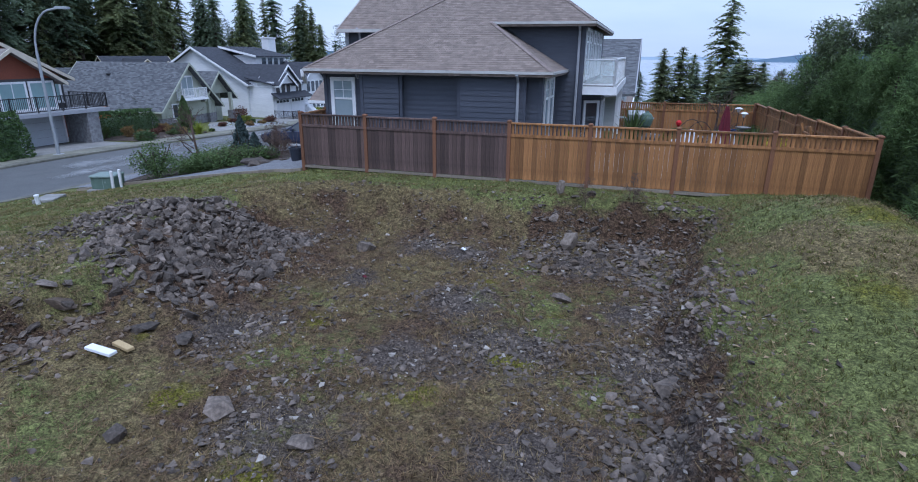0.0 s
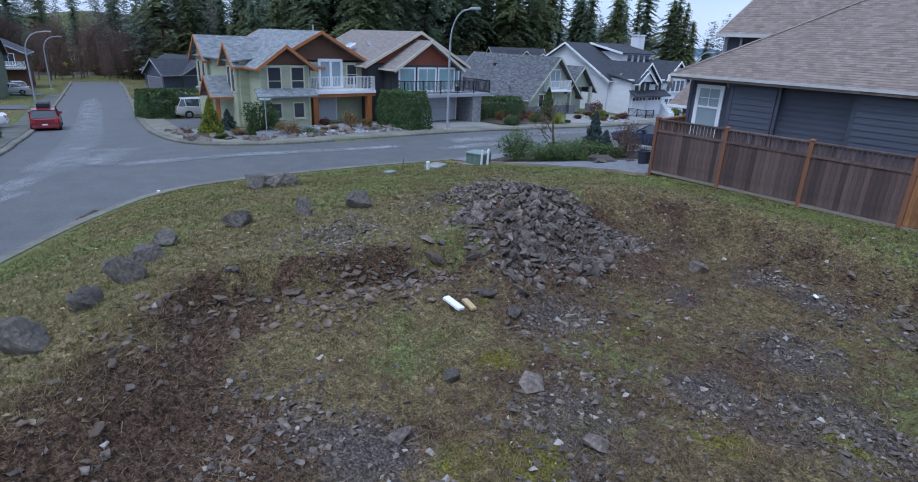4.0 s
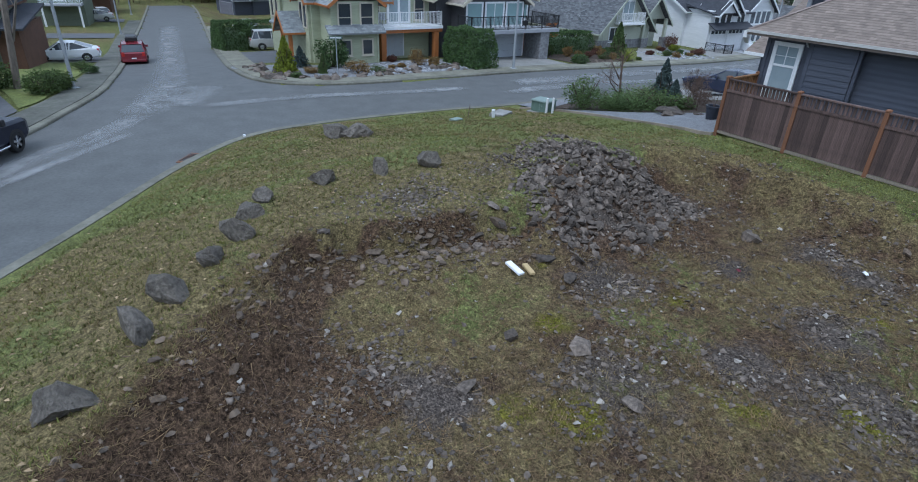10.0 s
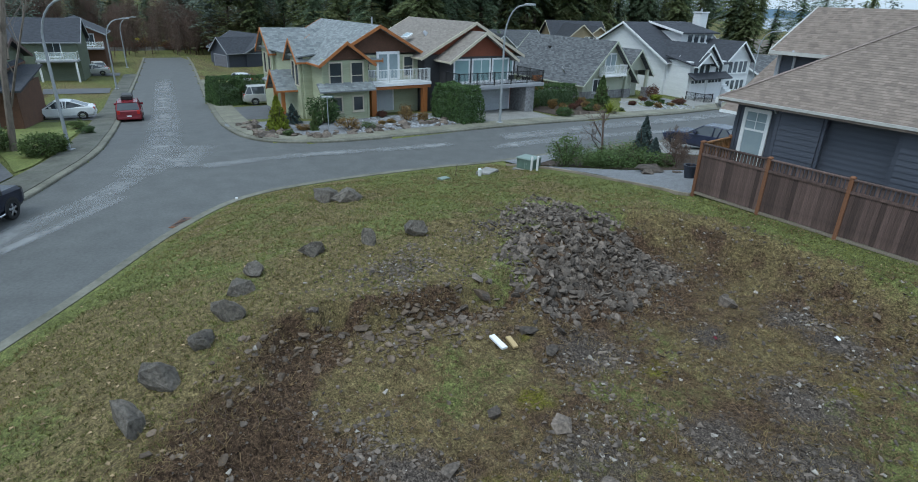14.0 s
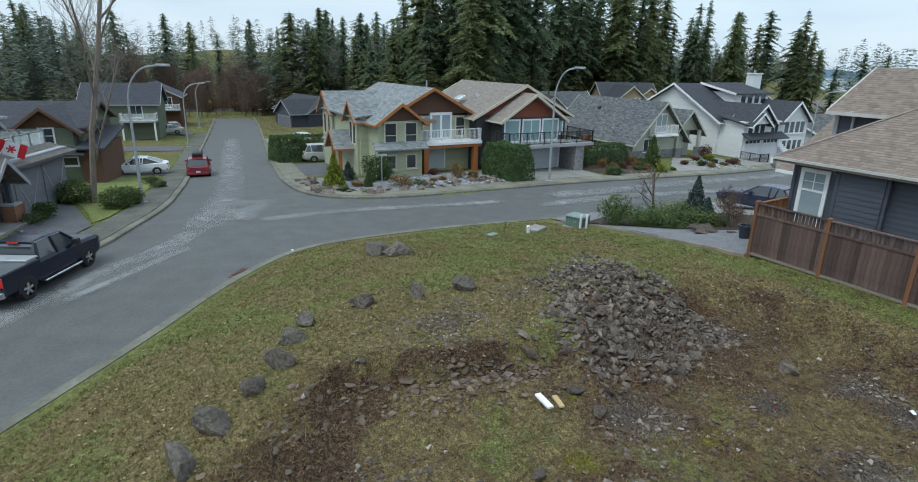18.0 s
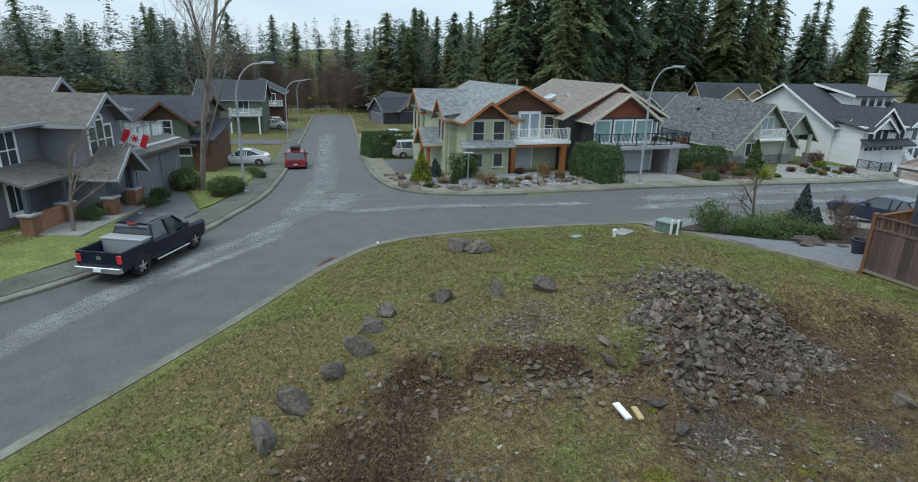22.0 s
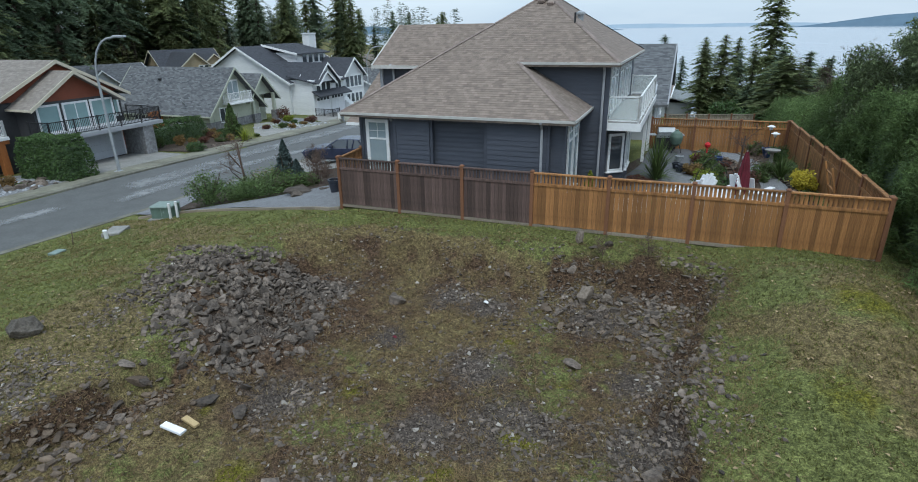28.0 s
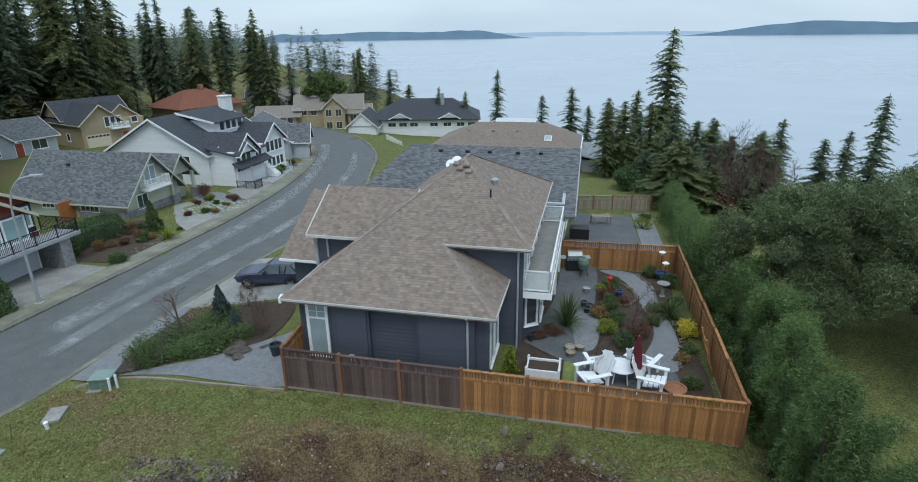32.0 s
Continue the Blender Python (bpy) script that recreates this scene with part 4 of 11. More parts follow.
pavement("pavement_west", [p for p in KERB_WEST if p[0] > -90 and p[0] < 6][::-1], 0.32, 1.9, "dark mossy concrete pavement of slabs beside lawns", "pavement")

# worn pale tracks and patches in the asphalt
pm = M["asphalt_patch"].node_tree
wear, wr, wtc = pm.nodes.new("ShaderNodeTexNoise"), pm.nodes.new("ShaderNodeMapRange"), pm.nodes.new("ShaderNodeTexCoord")
wear.inputs["Scale"].default_value, wear.inputs["Detail"].default_value, wear.inputs["Roughness"].default_value = 0.55, 9, 0.68
wr.inputs["From Min"].default_value, wr.inputs["From Max"].default_value = 0.34, 0.6
wr.inputs["To Min"].default_value, wr.inputs["To Max"].default_value = 0.1, 0.72
pm.links.new(wtc.outputs["Object"], wear.inputs["Vector"])
pm.links.new(wear.outputs["Fac"], wr.inputs["Value"])
pm.links.new(wr.outputs[0], pm.nodes["Principled BSDF"].inputs["Alpha"])
TRACKS = [
    ([(2.0, -31.2), (-1.5, -29.0), (-5.2, -26.2), (-7.8, -24.5), (-10.8, -22.5), (-13.4, -20.4), (-15.8, -18.1), (-18.6, -16.4)], 0.42),
    ([(-10.2, -22.0), (-12.9, -19.5), (-15.6, -17.0)], 0.2),
    ([(-18.2, -16.5), (-22.0, -15.3), (-26.7, -14.2), (-33, -13.2), (-41, -12.2), (-52, -10.8), (-62, -9.5), (-79, -7.4)], 0.75),
    ([(-19.2, -14.9), (-20.8, -14.2), (-22.4, -13.3), (-24.4, -12.8)], 0.85),
    ([(-18.8, -13.6), (-18.9, -10.7), (-18.8, -8.3), (-18.2, -4.9), (-17.6, -1.6), (-17.4, 1.0)], 0.32),
    ([(-17.5, 4.4), (-17.4, 8.0), (-17.6, 12.0), (-18.3, 18.0), (-19.4, 29.0), (-22.0, 42.0), (-25.6, 53.0), (-30.5, 66.0), (-37.0, 80.0)], 0.62),
    ([(-15.4, 2.2), (-15.6, 8), (-15.2, 16), (-15.2, 28), (-17.6, 42), (-21.4, 56), (-27, 70)], 0.4),
]
w_at, w_mul2 = pm.nodes.new("ShaderNodeVertexColor"), pm.nodes.new("ShaderNodeMath")
w_at.layer_name = "worn"
w_mul2.operation = "MULTIPLY"
pm.links.new(wr.outputs[0], w_mul2.inputs[0])
pm.links.new(w_at.outputs["Color"], w_mul2.inputs[1])
pm.links.new(w_mul2.outputs[0], pm.nodes["Principled BSDF"].inputs["Alpha"])
for lift, (line, w) in enumerate(TRACKS):
    curve = rounded(line, 10)
    cols = [(-1.7, 0.0), (-1.0, 0.75), (-0.4, 1.0), (0.4, 1.0), (1.0, 0.75), (1.7, 0.0)]
    rows = [offset(curve, w * o) for o, _ in cols]
    mb, fade = MB(), []
    for i in range(len(curve)):
        for c, (o, f) in enumerate(cols):
            x, y = rows[c][i]
            mb.v.append((x, y, float(road_z(x, y)) + 0.012 + 0.004 * lift))
            fade.append(f * min(1.0, i / 4, (len(curve) - 1 - i) / 4))
    mb.f = [(i * 6 + c, (i + 1) * 6 + c, (i + 1) * 6 + c + 1, i * 6 + c + 1) for i in range(len(curve) - 1) for c in range(5)]
    patch = solid("road_patch", mb, M["asphalt_patch"], "pale worn track in the asphalt", "road", kind="structure", smooth=True)
    worn = patch.data.color_attributes.new("worn", "FLOAT_COLOR", "POINT")
    worn.data.foreach_set("color", np.repeat(np.array(fade, dtype=np.float32), 4))

# ---------------------------------------------------------------- building kit


def slope_mesh(planes, thick=0.12, course=0.15, lift=0.006):
    """A roof of flat planes, each given by its outline, laid in overlapping courses."""
    mb = MB()
    mb.uv = []

    def put(pts, uvs):
        k = len(mb.v)
        mb.v += [tuple(p) for p in pts]
        mb.uv += uvs
        mb.f.append(tuple(range(k, k + len(pts))))

    for pts in planes:
        pts = [Vector(p) for p in pts]
        nrm = Vector((0, 0, 0))
        for a, b in zip(pts, pts[1:] + pts[:1]):
            nrm += Vector(((a.y - b.y) * (a.z + b.z), (a.z - b.z) * (a.x + b.x), (a.x - b.x) * (a.y + b.y)))
        nrm.normalize()
        if nrm.z < 0:
            nrm, pts = -nrm, pts[::-1]
        e1 = Vector((0, 0, 1)).cross(nrm)
        e1 = e1.normalized() if e1.length > 1e-4 else Vector((1, 0, 0))
        e2 = nrm.cross(e1)
        o = pts[0]
        flat = [((p - o).dot(e1), (p - o).dot(e2)) for p in pts]
        v0, v1 = min(q[1] for q in flat), max(q[1] for q in flat)
        n = max(1, int((v1 - v0) / course + 0.999))

        def clip(poly, lim, keep_above):
            out = []
            for a, b in zip(poly, poly[1:] + poly[:1]):
                ia, ib = (a[1] >= lim) == keep_above, (b[1] >= lim) == keep_above
                if ia:
                    out.append(a)
                if ia != ib:
                    t = (lim - a[1]) / (b[1] - a[1])
                    out.append((a[0] + t * (b[0] - a[0]), lim))
            return out

        for i in range(n):
            lo, hi = v0 + i * course, v0 + (i + 1) * course
            q = clip(clip(flat, lo, True), hi, False)
            if len(q) < 3:
                continue
            put([o + e1 * a + e2 * b + nrm * lift * (1 - (b - lo) / course) for a, b in q], q)
            low = [p for p in q if abs(p[1] - lo) < 1e-6]
            if len(low) == 2:
                (a0, b0), (a1, b1) = low
                put([o + e1 * a0 + e2 * b0, o + e1 * a1 + e2 * b1, o + e1 * a1 + e2 * b1 + nrm * lift, o + e1 * a0 + e2 * b0 + nrm * lift], [(a0, b0), (a1, b1), (a1, b1), (a0, b0)])
        under = [p - Vector((0, 0, thick)) for p in pts]
        put(under[::-1], flat[::-1])
        for i in range(len(pts)):
            put([pts[i - 1], under[i - 1], under[i], pts[i]], [flat[i - 1], flat[i - 1], flat[i], flat[i]])
    return mb


def weld(mb):
    """Joins corners that lie in the same place."""
    at, old, keep, uv = {}, {}, [], []
    for i, p in enumerate(mb.v):
        k = (round(p[0], 4), round(p[1], 4), round(p[2], 4))
        if k not in at:
            at[k] = len(keep)
            keep.append(p)
            if mb.uv is not None:
                uv.append(mb.uv[i])
        old[i] = at[k]
    fs = []
    for q in mb.f:
        r = [old[i] for i in q]
        r = [a for i, a in enumerate(r) if a != r[i - 1]]
        if len(r) > 2 and len(set(r)) == len(r):
            fs.append(tuple(r))
    mb.v, mb.f = keep, fs
    if mb.uv is not None:
        mb.uv = uv
    return mb


def roofing(name, planes, material, parent, thick=0.12, course=0.15):
    """Roof slopes: the first is the part itself, the others hang on it."""
    first = None
    for p in planes:
        mb = weld(slope_mesh([p], thick, course))
        if first is None:
            first = part(name, mb, material, parent)
        elif parent is not None and parent.parent is not None:
            part(name, mb, material, parent)
        else:
            part("roof_slope", mb, material, first)
    return first


def board(mb, a, b, w, h, drop=0.0):
    """A straight board from a to b, w thick across and h deep, hanging below its line."""
    a, b = Vector(a), Vector(b)
    d = (b - a).normalized()
    side = d.cross(Vector((0, 0, 1))).normalized() * (w / 2)
    top, low = Vector((0, 0, -drop)), Vector((0, 0, -drop - h))
    q = [a - side + low, a + side + low, a + side + top, a - side + top]
    r = [p + (b - a) for p in q]
    for f in ((q[0], q[1], q[2], q[3]), (r[3], r[2], r[1], r[0]), (q[0], r[0], r[1], q[1]), (q[1], r[1], r[2], q[2]), (q[2], r[2], r[3], q[3]), (q[3], r[3], r[0], q[0])):
        mb.poly(f)
    return mb


def lap_wall(mb, a, b, z0, z1, course=0.18, out=0.02, top=None):
    """Lap siding on a wall from a to b, seen from its right side; top may give a gable's height along the wall."""
    a, b = Vector((*a, 0)), Vector((*b, 0))
    d = (b - a).normalized()
    n = Vector((d.y, -d.x, 0))
    L = (b - a).length
    z = z0
    while z < z1 - 0.01:
        zt = min(z + course, z1)
        s0, s1, t0, t1 = 0.0, L, 0.0, L
        if top:
            s0, s1 = top(z)
            t0, t1 = top(zt)
        p = [a + d * s0 + n * out, a + d * s1 + n * out, a + d * t1, a + d * t0]
        mb.poly([(p[0].x, p[0].y, z), (p[1].x, p[1].y, z), (p[2].x, p[2].y, zt), (p[3].x, p[3].y, zt)])
        q = [a + d * s0, a + d * s1]
        mb.poly([(q[0].x, q[0].y, z), (q[1].x, q[1].y, z), (p[1].x, p[1].y, z), (p[0].x, p[0].y, z)])
        z = zt
    return mb


def facing(x, y, z, deg):
    """Place on a wall: local x runs along it, local -y points out of it. 0 faces south, 90 east, 180 north, 270 west."""
    return pose(x, y, z, 0, 0, deg)


def window(parent, m, w, h, cols=1, rows=1, trim="white_trim", glass="glass", t=0.1, sill=True, band=0.0, name="window"):
    """A framed window centred at m: casing, pane set back behind it, glazing bars, sill."""
    c = MB()
    c.box(-w / 2 - t, -w / 2, -0.05, 0.06, -h / 2 - t, h / 2 + t).box(w / 2, w / 2 + t, -0.05, 0.06, -h / 2 - t, h / 2 + t)
    c.box(-w / 2, w / 2, -0.046, 0.06, h / 2, h / 2 + t).box(-w / 2, w / 2, -0.046, 0.06, -h / 2 - t, -h / 2)
    fr = part(name, c, M[trim], parent, "", m)
    part("pane", MB().box(-w / 2, w / 2, -0.012, 0.0, -h / 2, h / 2), M[glass], fr)
    bar = MB()
    for i in range(1, cols):
        x = -w / 2 + w * i / cols
        bar.box(x - 0.025, x + 0.025, -0.035, -0.008, -h / 2, h / 2)
    for j in range(1, rows):
        z = -h / 2 + h * j / rows
        bar.box(-w / 2, w / 2, -0.033, -0.009, z - 0.025, z + 0.025)
    if band:
        z = h / 2 - band
        bar.box(-w / 2, w / 2, -0.04, -0.007, z - 0.035, z + 0.035)
        bar.box(-0.012, 0.012, -0.03, -0.009, z, h / 2).box(-w / 2, w / 2, -0.029, -0.01, z + band / 2 - 0.01, z + band / 2 + 0.01)
    if bar.v:
        part("glazing_bar", bar, M[trim], fr)
    if sill:
        part("sill", MB().cbox(-w / 2 - t - 0.04, w / 2 + t + 0.04, -0.1, 0.02, -h / 2 - t - 0.05, -h / 2 - t + 0.002, 0.012), M[trim], fr)
    return fr


def door(parent, m, w=0.95, h=2.05, material="door_red", trim="white_trim", name="door", panes=False):
    c = MB().box(-w / 2 - 0.1, -w / 2, -0.05, 0.06, 0, h + 0.1).box(w / 2, w / 2 + 0.1, -0.05, 0.06, 0, h + 0.1).box(-w / 2, w / 2, -0.046, 0.06, h, h + 0.1)
    fr = part(name, c, M[trim], parent, "", m)
    leaf = MB().box(-w / 2, w / 2, -0.02, 0.02, 0, h)
    for z in (0.15, 0.8, 1.4):
        for sx in (-1, 1):
            leaf.box(sx * w * 0.24 - w * 0.16, sx * w * 0.24 + w * 0.16, -0.034, -0.02, z, z + 0.5)
    lf = part("leaf", leaf, M[material], fr)
    part("handle", MB().tube((w * 0.4, -0.07, 1.0), (w * 0.4, -0.02, 1.0), 0.025, 0.025, 8), M["metal"], lf)
    return fr


def garage_door(parent, m, w, h=2.15, material="door_grey", trim="white_trim", lights=False):
    c = MB().box(-w / 2 - 0.12, -w / 2, -0.05, 0.06, 0, h + 0.12).box(w / 2, w / 2 + 0.12, -0.05, 0.06, 0, h + 0.12).box(-w / 2, w / 2, -0.046, 0.06, h, h + 0.12)
    fr = part("garage_door", c, M[trim], parent, "", m)
    n = 4
    for j in range(n):
        z0, z1 = h * j / n + 0.006, h * (j + 1) / n - 0.006
        p = MB().box(-w / 2, w / 2, -0.01, 0.03, z0, z1)
        k = max(2, round(w / 0.62))
        for i in range(k):
            x0, x1 = -w / 2 + w * i / k + 0.06, -w / 2 + w * (i + 1) / k - 0.06
            p.box(x0, x1, -0.022, -0.01, z0 + 0.08, z1 - 0.08)
        pn = part("panel", p, M[material], fr)
        if lights and j == n - 1:
            g = MB()
            for i in range(k):
                x0, x1 = -w / 2 + w * i / k + 0.07, -w / 2 + w * (i + 1) / k - 0.07
                g.box(x0, x1, -0.03, -0.02, z0 + 0.1, z1 - 0.1)
            part("pane", g, M["glass"], pn)
    return fr


def railing(parent, line, z, h=1.0, material="white_trim", fill="glass", every=1.4, closed=False, name="railing"):
    """Posts, rails and infill along a line of plan points."""
    top = MB()
    for (ax, ay), (bx, by) in zip(line, line[1:]):
        board(top, (ax, ay, z + h), (bx, by, z + h), 0.07, 0.05)
        board(top, (ax, ay, z + 0.12), (bx, by, z + 0.12), 0.05, 0.05)
    rail = part(name, top, M[material], parent)
    post = MB().cbox(-0.035, 0.035, -0.035, 0.035, -0.12, h + 0.03, 0.01).mesh("post", M[material])
    for (ax, ay), (bx, by) in zip(line, line[1:]):
        L = math.hypot(bx - ax, by - ay)
        n = max(1, round(L / every))
        for i in range(n + 1):
            part("post", post, None, rail, "", pose(ax + (bx - ax) * i / n, ay + (by - ay) * i / n, z))
        ux, uy = (bx - ax) / L, (by - ay) / L
        if fill == "glass":
            for i in range(n):
                a0, a1 = L * i / n + 0.06, L * (i + 1) / n - 0.06
                g = MB()
                nx_, ny_ = -uy * 0.005, ux * 0.005
                c = [(ax + ux * a0, ay + uy * a0), (ax + ux * a1, ay + uy * a1)]
                g.prism([(c[0][0] - nx_, c[0][1] - ny_), (c[1][0] - nx_, c[1][1] - ny_), (c[1][0] + nx_, c[1][1] + ny_), (c[0][0] + nx_, c[0][1] + ny_)], "z", z + 0.14, z + h - 0.06)
                part("pane", g, M["rail_glass"], rail).visible_shadow = False
        else:
            k = max(2, round(L / 0.12))
            bal = MB().box(-0.012, 0.012, -0.012, 0.012, 0.1, h - 0.03).mesh("baluster", M[material])
            for i in range(1, k):
                part("baluster", bal, None, rail, "", pose(ax + ux * L * i / k, ay + uy * L * i / k, z))
    return rail


def gable(parent, x0, x1, y0, y1, ze, zr, axis, roof, trim, oh=0.45, wall=None, over=0.45, name="roof", thick=0.14):
    """A gable roof over a rectangle. axis: the way its ridge runs. Adds barge boards, and the gable walls if a wall material is given."""
    if axis == "x":
        ym, hy = (y0 + y1) / 2, (y1 - y0) / 2
        k = (zr - ze) / hy
        a, b, e = x0 - over, x1 + over, ze - k * oh
        planes = [[(a, y0 - oh, e), (b, y0 - oh, e), (b, ym, zr), (a, ym, zr)], [(b, y1 + oh, e), (a, y1 + oh, e), (a, ym, zr), (b, ym, zr)]]
        ends = [[(x, y0 - oh, e), (x, ym, zr), (x, y1 + oh, e)] for x in (a, b)]
        tri = [("x", [(y0, ze), (y1, ze), (ym, zr - 0.02)], x0 - 0.0, x0 + 0.12), ("x", [(y0, ze), (y1, ze), (ym, zr - 0.02)], x1 - 0.12, x1)]
        eaves = [((a, y0 - oh, e), (b, y0 - oh, e)), ((a, y1 + oh, e), (b, y1 + oh, e))]
    else:
        xm, hx = (x0 + x1) / 2, (x1 - x0) / 2
        k = (zr - ze) / hx
        a, b, e = y0 - over, y1 + over, ze - k * oh
        planes = [[(x0 - oh, b, e), (x0 - oh, a, e), (xm, a, zr), (xm, b, zr)], [(x1 + oh, a, e), (x1 + oh, b, e), (xm, b, zr), (xm, a, zr)]]
        ends = [[(x0 - oh, y, e), (xm, y, zr), (x1 + oh, y, e)] for y in (a, b)]
        tri = [("y", [(x0, ze), (x1, ze), (xm, zr - 0.02)], y0, y0 + 0.12), ("y", [(x0, ze), (x1, ze), (xm, zr - 0.02)], y1 - 0.12, y1)]
        eaves = [((x0 - oh, a, e), (x0 - oh, b, e)), ((x1 + oh, a, e), (x1 + oh, b, e))]
    rf = roofing(name, planes, M[roof], parent, thick)
    for l, r_, s in ends:
        mb = MB()
        board(mb, l, r_, 0.06, 0.24, -0.03)
        board(mb, r_, s, 0.06, 0.24, -0.03)
        part("barge_board", mb, M[trim], rf)
    for l, r_ in eaves:
        part("gutter", board(MB(), l, r_, 0.12, 0.13, 0.0), M[trim], rf)
    if wall:
        for ax, pts, s, e2 in tri:
            part("gable_wall", MB().prism(pts, ax, s, e2), M[wall], parent)
    return rf


def walls(parent, x0, x1, y0, y1, z0, z1, material, lap=0.2, name="wall"):
    """Four outer walls of a block, clad in lap siding."""
    w = part(name, MB().box(x0, x1, y0, y1, z0 - 0.6, z1), M[material], parent)
    if lap:
        for a, b in (((x0, y0), (x1, y0)), ((x1, y0), (x1, y1)), ((x1, y1), (x0, y1)), ((x0, y1), (x0, y0))):
            part("siding", weld(lap_wall(MB(), a, b, z0, z1, lap)), M[material], w)
    return w


def lap_boards(wall, a, b, z0, z1, course=0.18):
    """Lap siding as single boards on a wall."""
    z = z0
    while z < z1 - 0.01:
        zt = min(z + course, z1)
        part("siding_board", weld(lap_wall(MB(), a, b, z, zt, course)), M["siding_slate"], wall)
        z = zt


def corner_boards(parent, pts, z0, z1, material):
    for x, y in pts:
        part("corner_board", MB().box(x - 0.07, x + 0.07, y - 0.07, y + 0.07, z0, z1), M[material], parent)


# ---------------------------------------------------------------- the slate-grey house behind the fence
house = thing("house", pose(0, 0, 0), "slate-grey lap-sided house with brown shingle hip roof", "house")
PEAK, PEAK2 = (5.35, 9.7, 7.6), (5.35, 10.9, 7.6)
LL, LR, MM = (-0.64, 1.4, 3.3), (8.34, 1.4, 3.3), (5.5, 4.6, 4.964)
UR, UB, UL = (9.3, 4.6, 4.964), (9.3, 16.1, 4.964), (1.69, 16.1, 4.964)
roof = roofing("roof", [
    [LL, LR, MM, UR, PEAK],
    [UR, UB, PEAK2, PEAK],
    [UB, UL, PEAK2],
    [LL, PEAK, PEAK2, UL, (1.69, 8.5, 4.964), (-0.64, 6.5, 3.3)],
    [LR, (8.34, 5.15, 3.3), (5.7, 5.15, 4.85), MM],
], M["roof_brown"], house, 0.16, 0.145)
for a, b in ((LL, PEAK), (UR, PEAK), (UB, PEAK2), (LR, MM), (PEAK, PEAK2)):
    a, b = Vector(a), Vector(b)
    n = int((b - a).length / 0.22)
    for i in range(n):
        caps = MB()
        p, q = a + (b - a) * (i / n), a + (b - a) * ((i + 1.12) / n)
        s = (b - a).cross(Vector((0, 0, 1))).normalized() * 0.09
        up = Vector((0, 0, 0.03))
        lift = Vector((0, 0, 0.012))
        caps.poly([p - s + lift, p + up + lift, q + up, q - s])
        caps.poly([p + up + lift, p + s + lift, q + s, q + up])
        part("ridge_cap", weld(caps), M["roof_cap"], roof)
for a, b in ((LL, LR), (LR, (8.34, 5.15, 3.3)), (MM, UR), (UR, UB), (LL, (-0.64, 6.5, 3.3))):
    part("gutter", board(MB(), a, b, 0.09, 0.085, -0.005), M["gutter"], roof, "pale grey metal gutter")
for x, y, z in ((5.6, 9.1, 7.45), (5.05, 9.25, 7.45), (5.75, 8.75, 7.2), (5.3, 8.9, 7.3)):
    part("roof_vent", MB().cbox(-0.15, 0.15, -0.14, 0.14, -0.06, 0.08, 0.04), M["roof_cap"], roof, "small boxed roof vent", pose(x, y, z, 24))
part("roof_vent", MB().lathe([(0.13, -0.2), (0.13, 0.12), (0.2, 0.14), (0.2, 0.22), (0.05, 0.3)], 14, (7.0, 9.1, 6.55)), M["galv"], roof, "round galvanised roof vent")
part("vent_pipe", MB().tube((7.1, 7.3, 5.9), (7.1, 7.3, 6.75), 0.04, 0.04, 8), M["black"], roof)
# low wing
lw = part("wall", MB().box(-0.1, 7.9, 2.0, 5.2, -0.4, 3.25), M["siding_slate"], house)
lap_boards(lw, (-0.1, 2.0), (2.93, 2.0), -0.2, 3.22)
lap_boards(lw, (5.2, 1.92), (7.35, 1.92), -0.2, 3.22)
lap_boards(lw, (2.93, 2.12 - 0.11), (5.2, 2.12 - 0.11), -0.2, 3.22)
lap_boards(lw, (7.35, 2.0), (7.9, 2.0), -0.2, 3.22)
lap_boards(lw, (7.9, 2.0), (7.9, 5.2), -0.2, 3.22)
lap_boards(lw, (-0.1, 5.2), (-0.1, 2.0), -1.2, 3.22)
proud = [part("wall", MB().box(*e, -0.2, 3.2), M["siding_slate"], house, "proud siding panel beside a recess") for e in ((1.55, 2.93, 1.72, 2.01), (5.2, 7.35, 1.72, 1.93))]
lap_boards(proud[0], (1.55, 1.72), (2.93, 1.72), -0.2, 3.2)
lap_boards(proud[1], (5.2, 1.72), (7.35, 1.72), -0.2, 3.2)
lap_boards(proud[1], (7.35, 1.72), (7.35, 2.0), -0.2, 3.2)
lap_boards(proud[0], (2.93, 1.72), (2.93, 2.0), -0.2, 3.2)
for x, y in ((1.5, 1.72), (2.98, 1.78), (5.13, 1.78), (7.4, 1.76), (-0.1, 1.98), (7.9, 1.98)):
    part("corner_board", MB().box(x - 0.06, x + 0.06, y - 0.03, y + 0.08, -0.2, 3.2), M["siding_slate"], house)
window(house, facing(0.62, 1.98, 1.72, 0), 0.74, 2.3, glass="glass_pale", t=0.13, band=0.62)
window(house, facing(7.92, 3.1, 1.72, 90), 0.75, 2.5, glass="glass_pale", t=0.12, band=0.6)
window(house, facing(7.92, 4.15, 1.72, 90), 0.75, 2.5, glass="glass_pale", t=0.12, band=0.6)
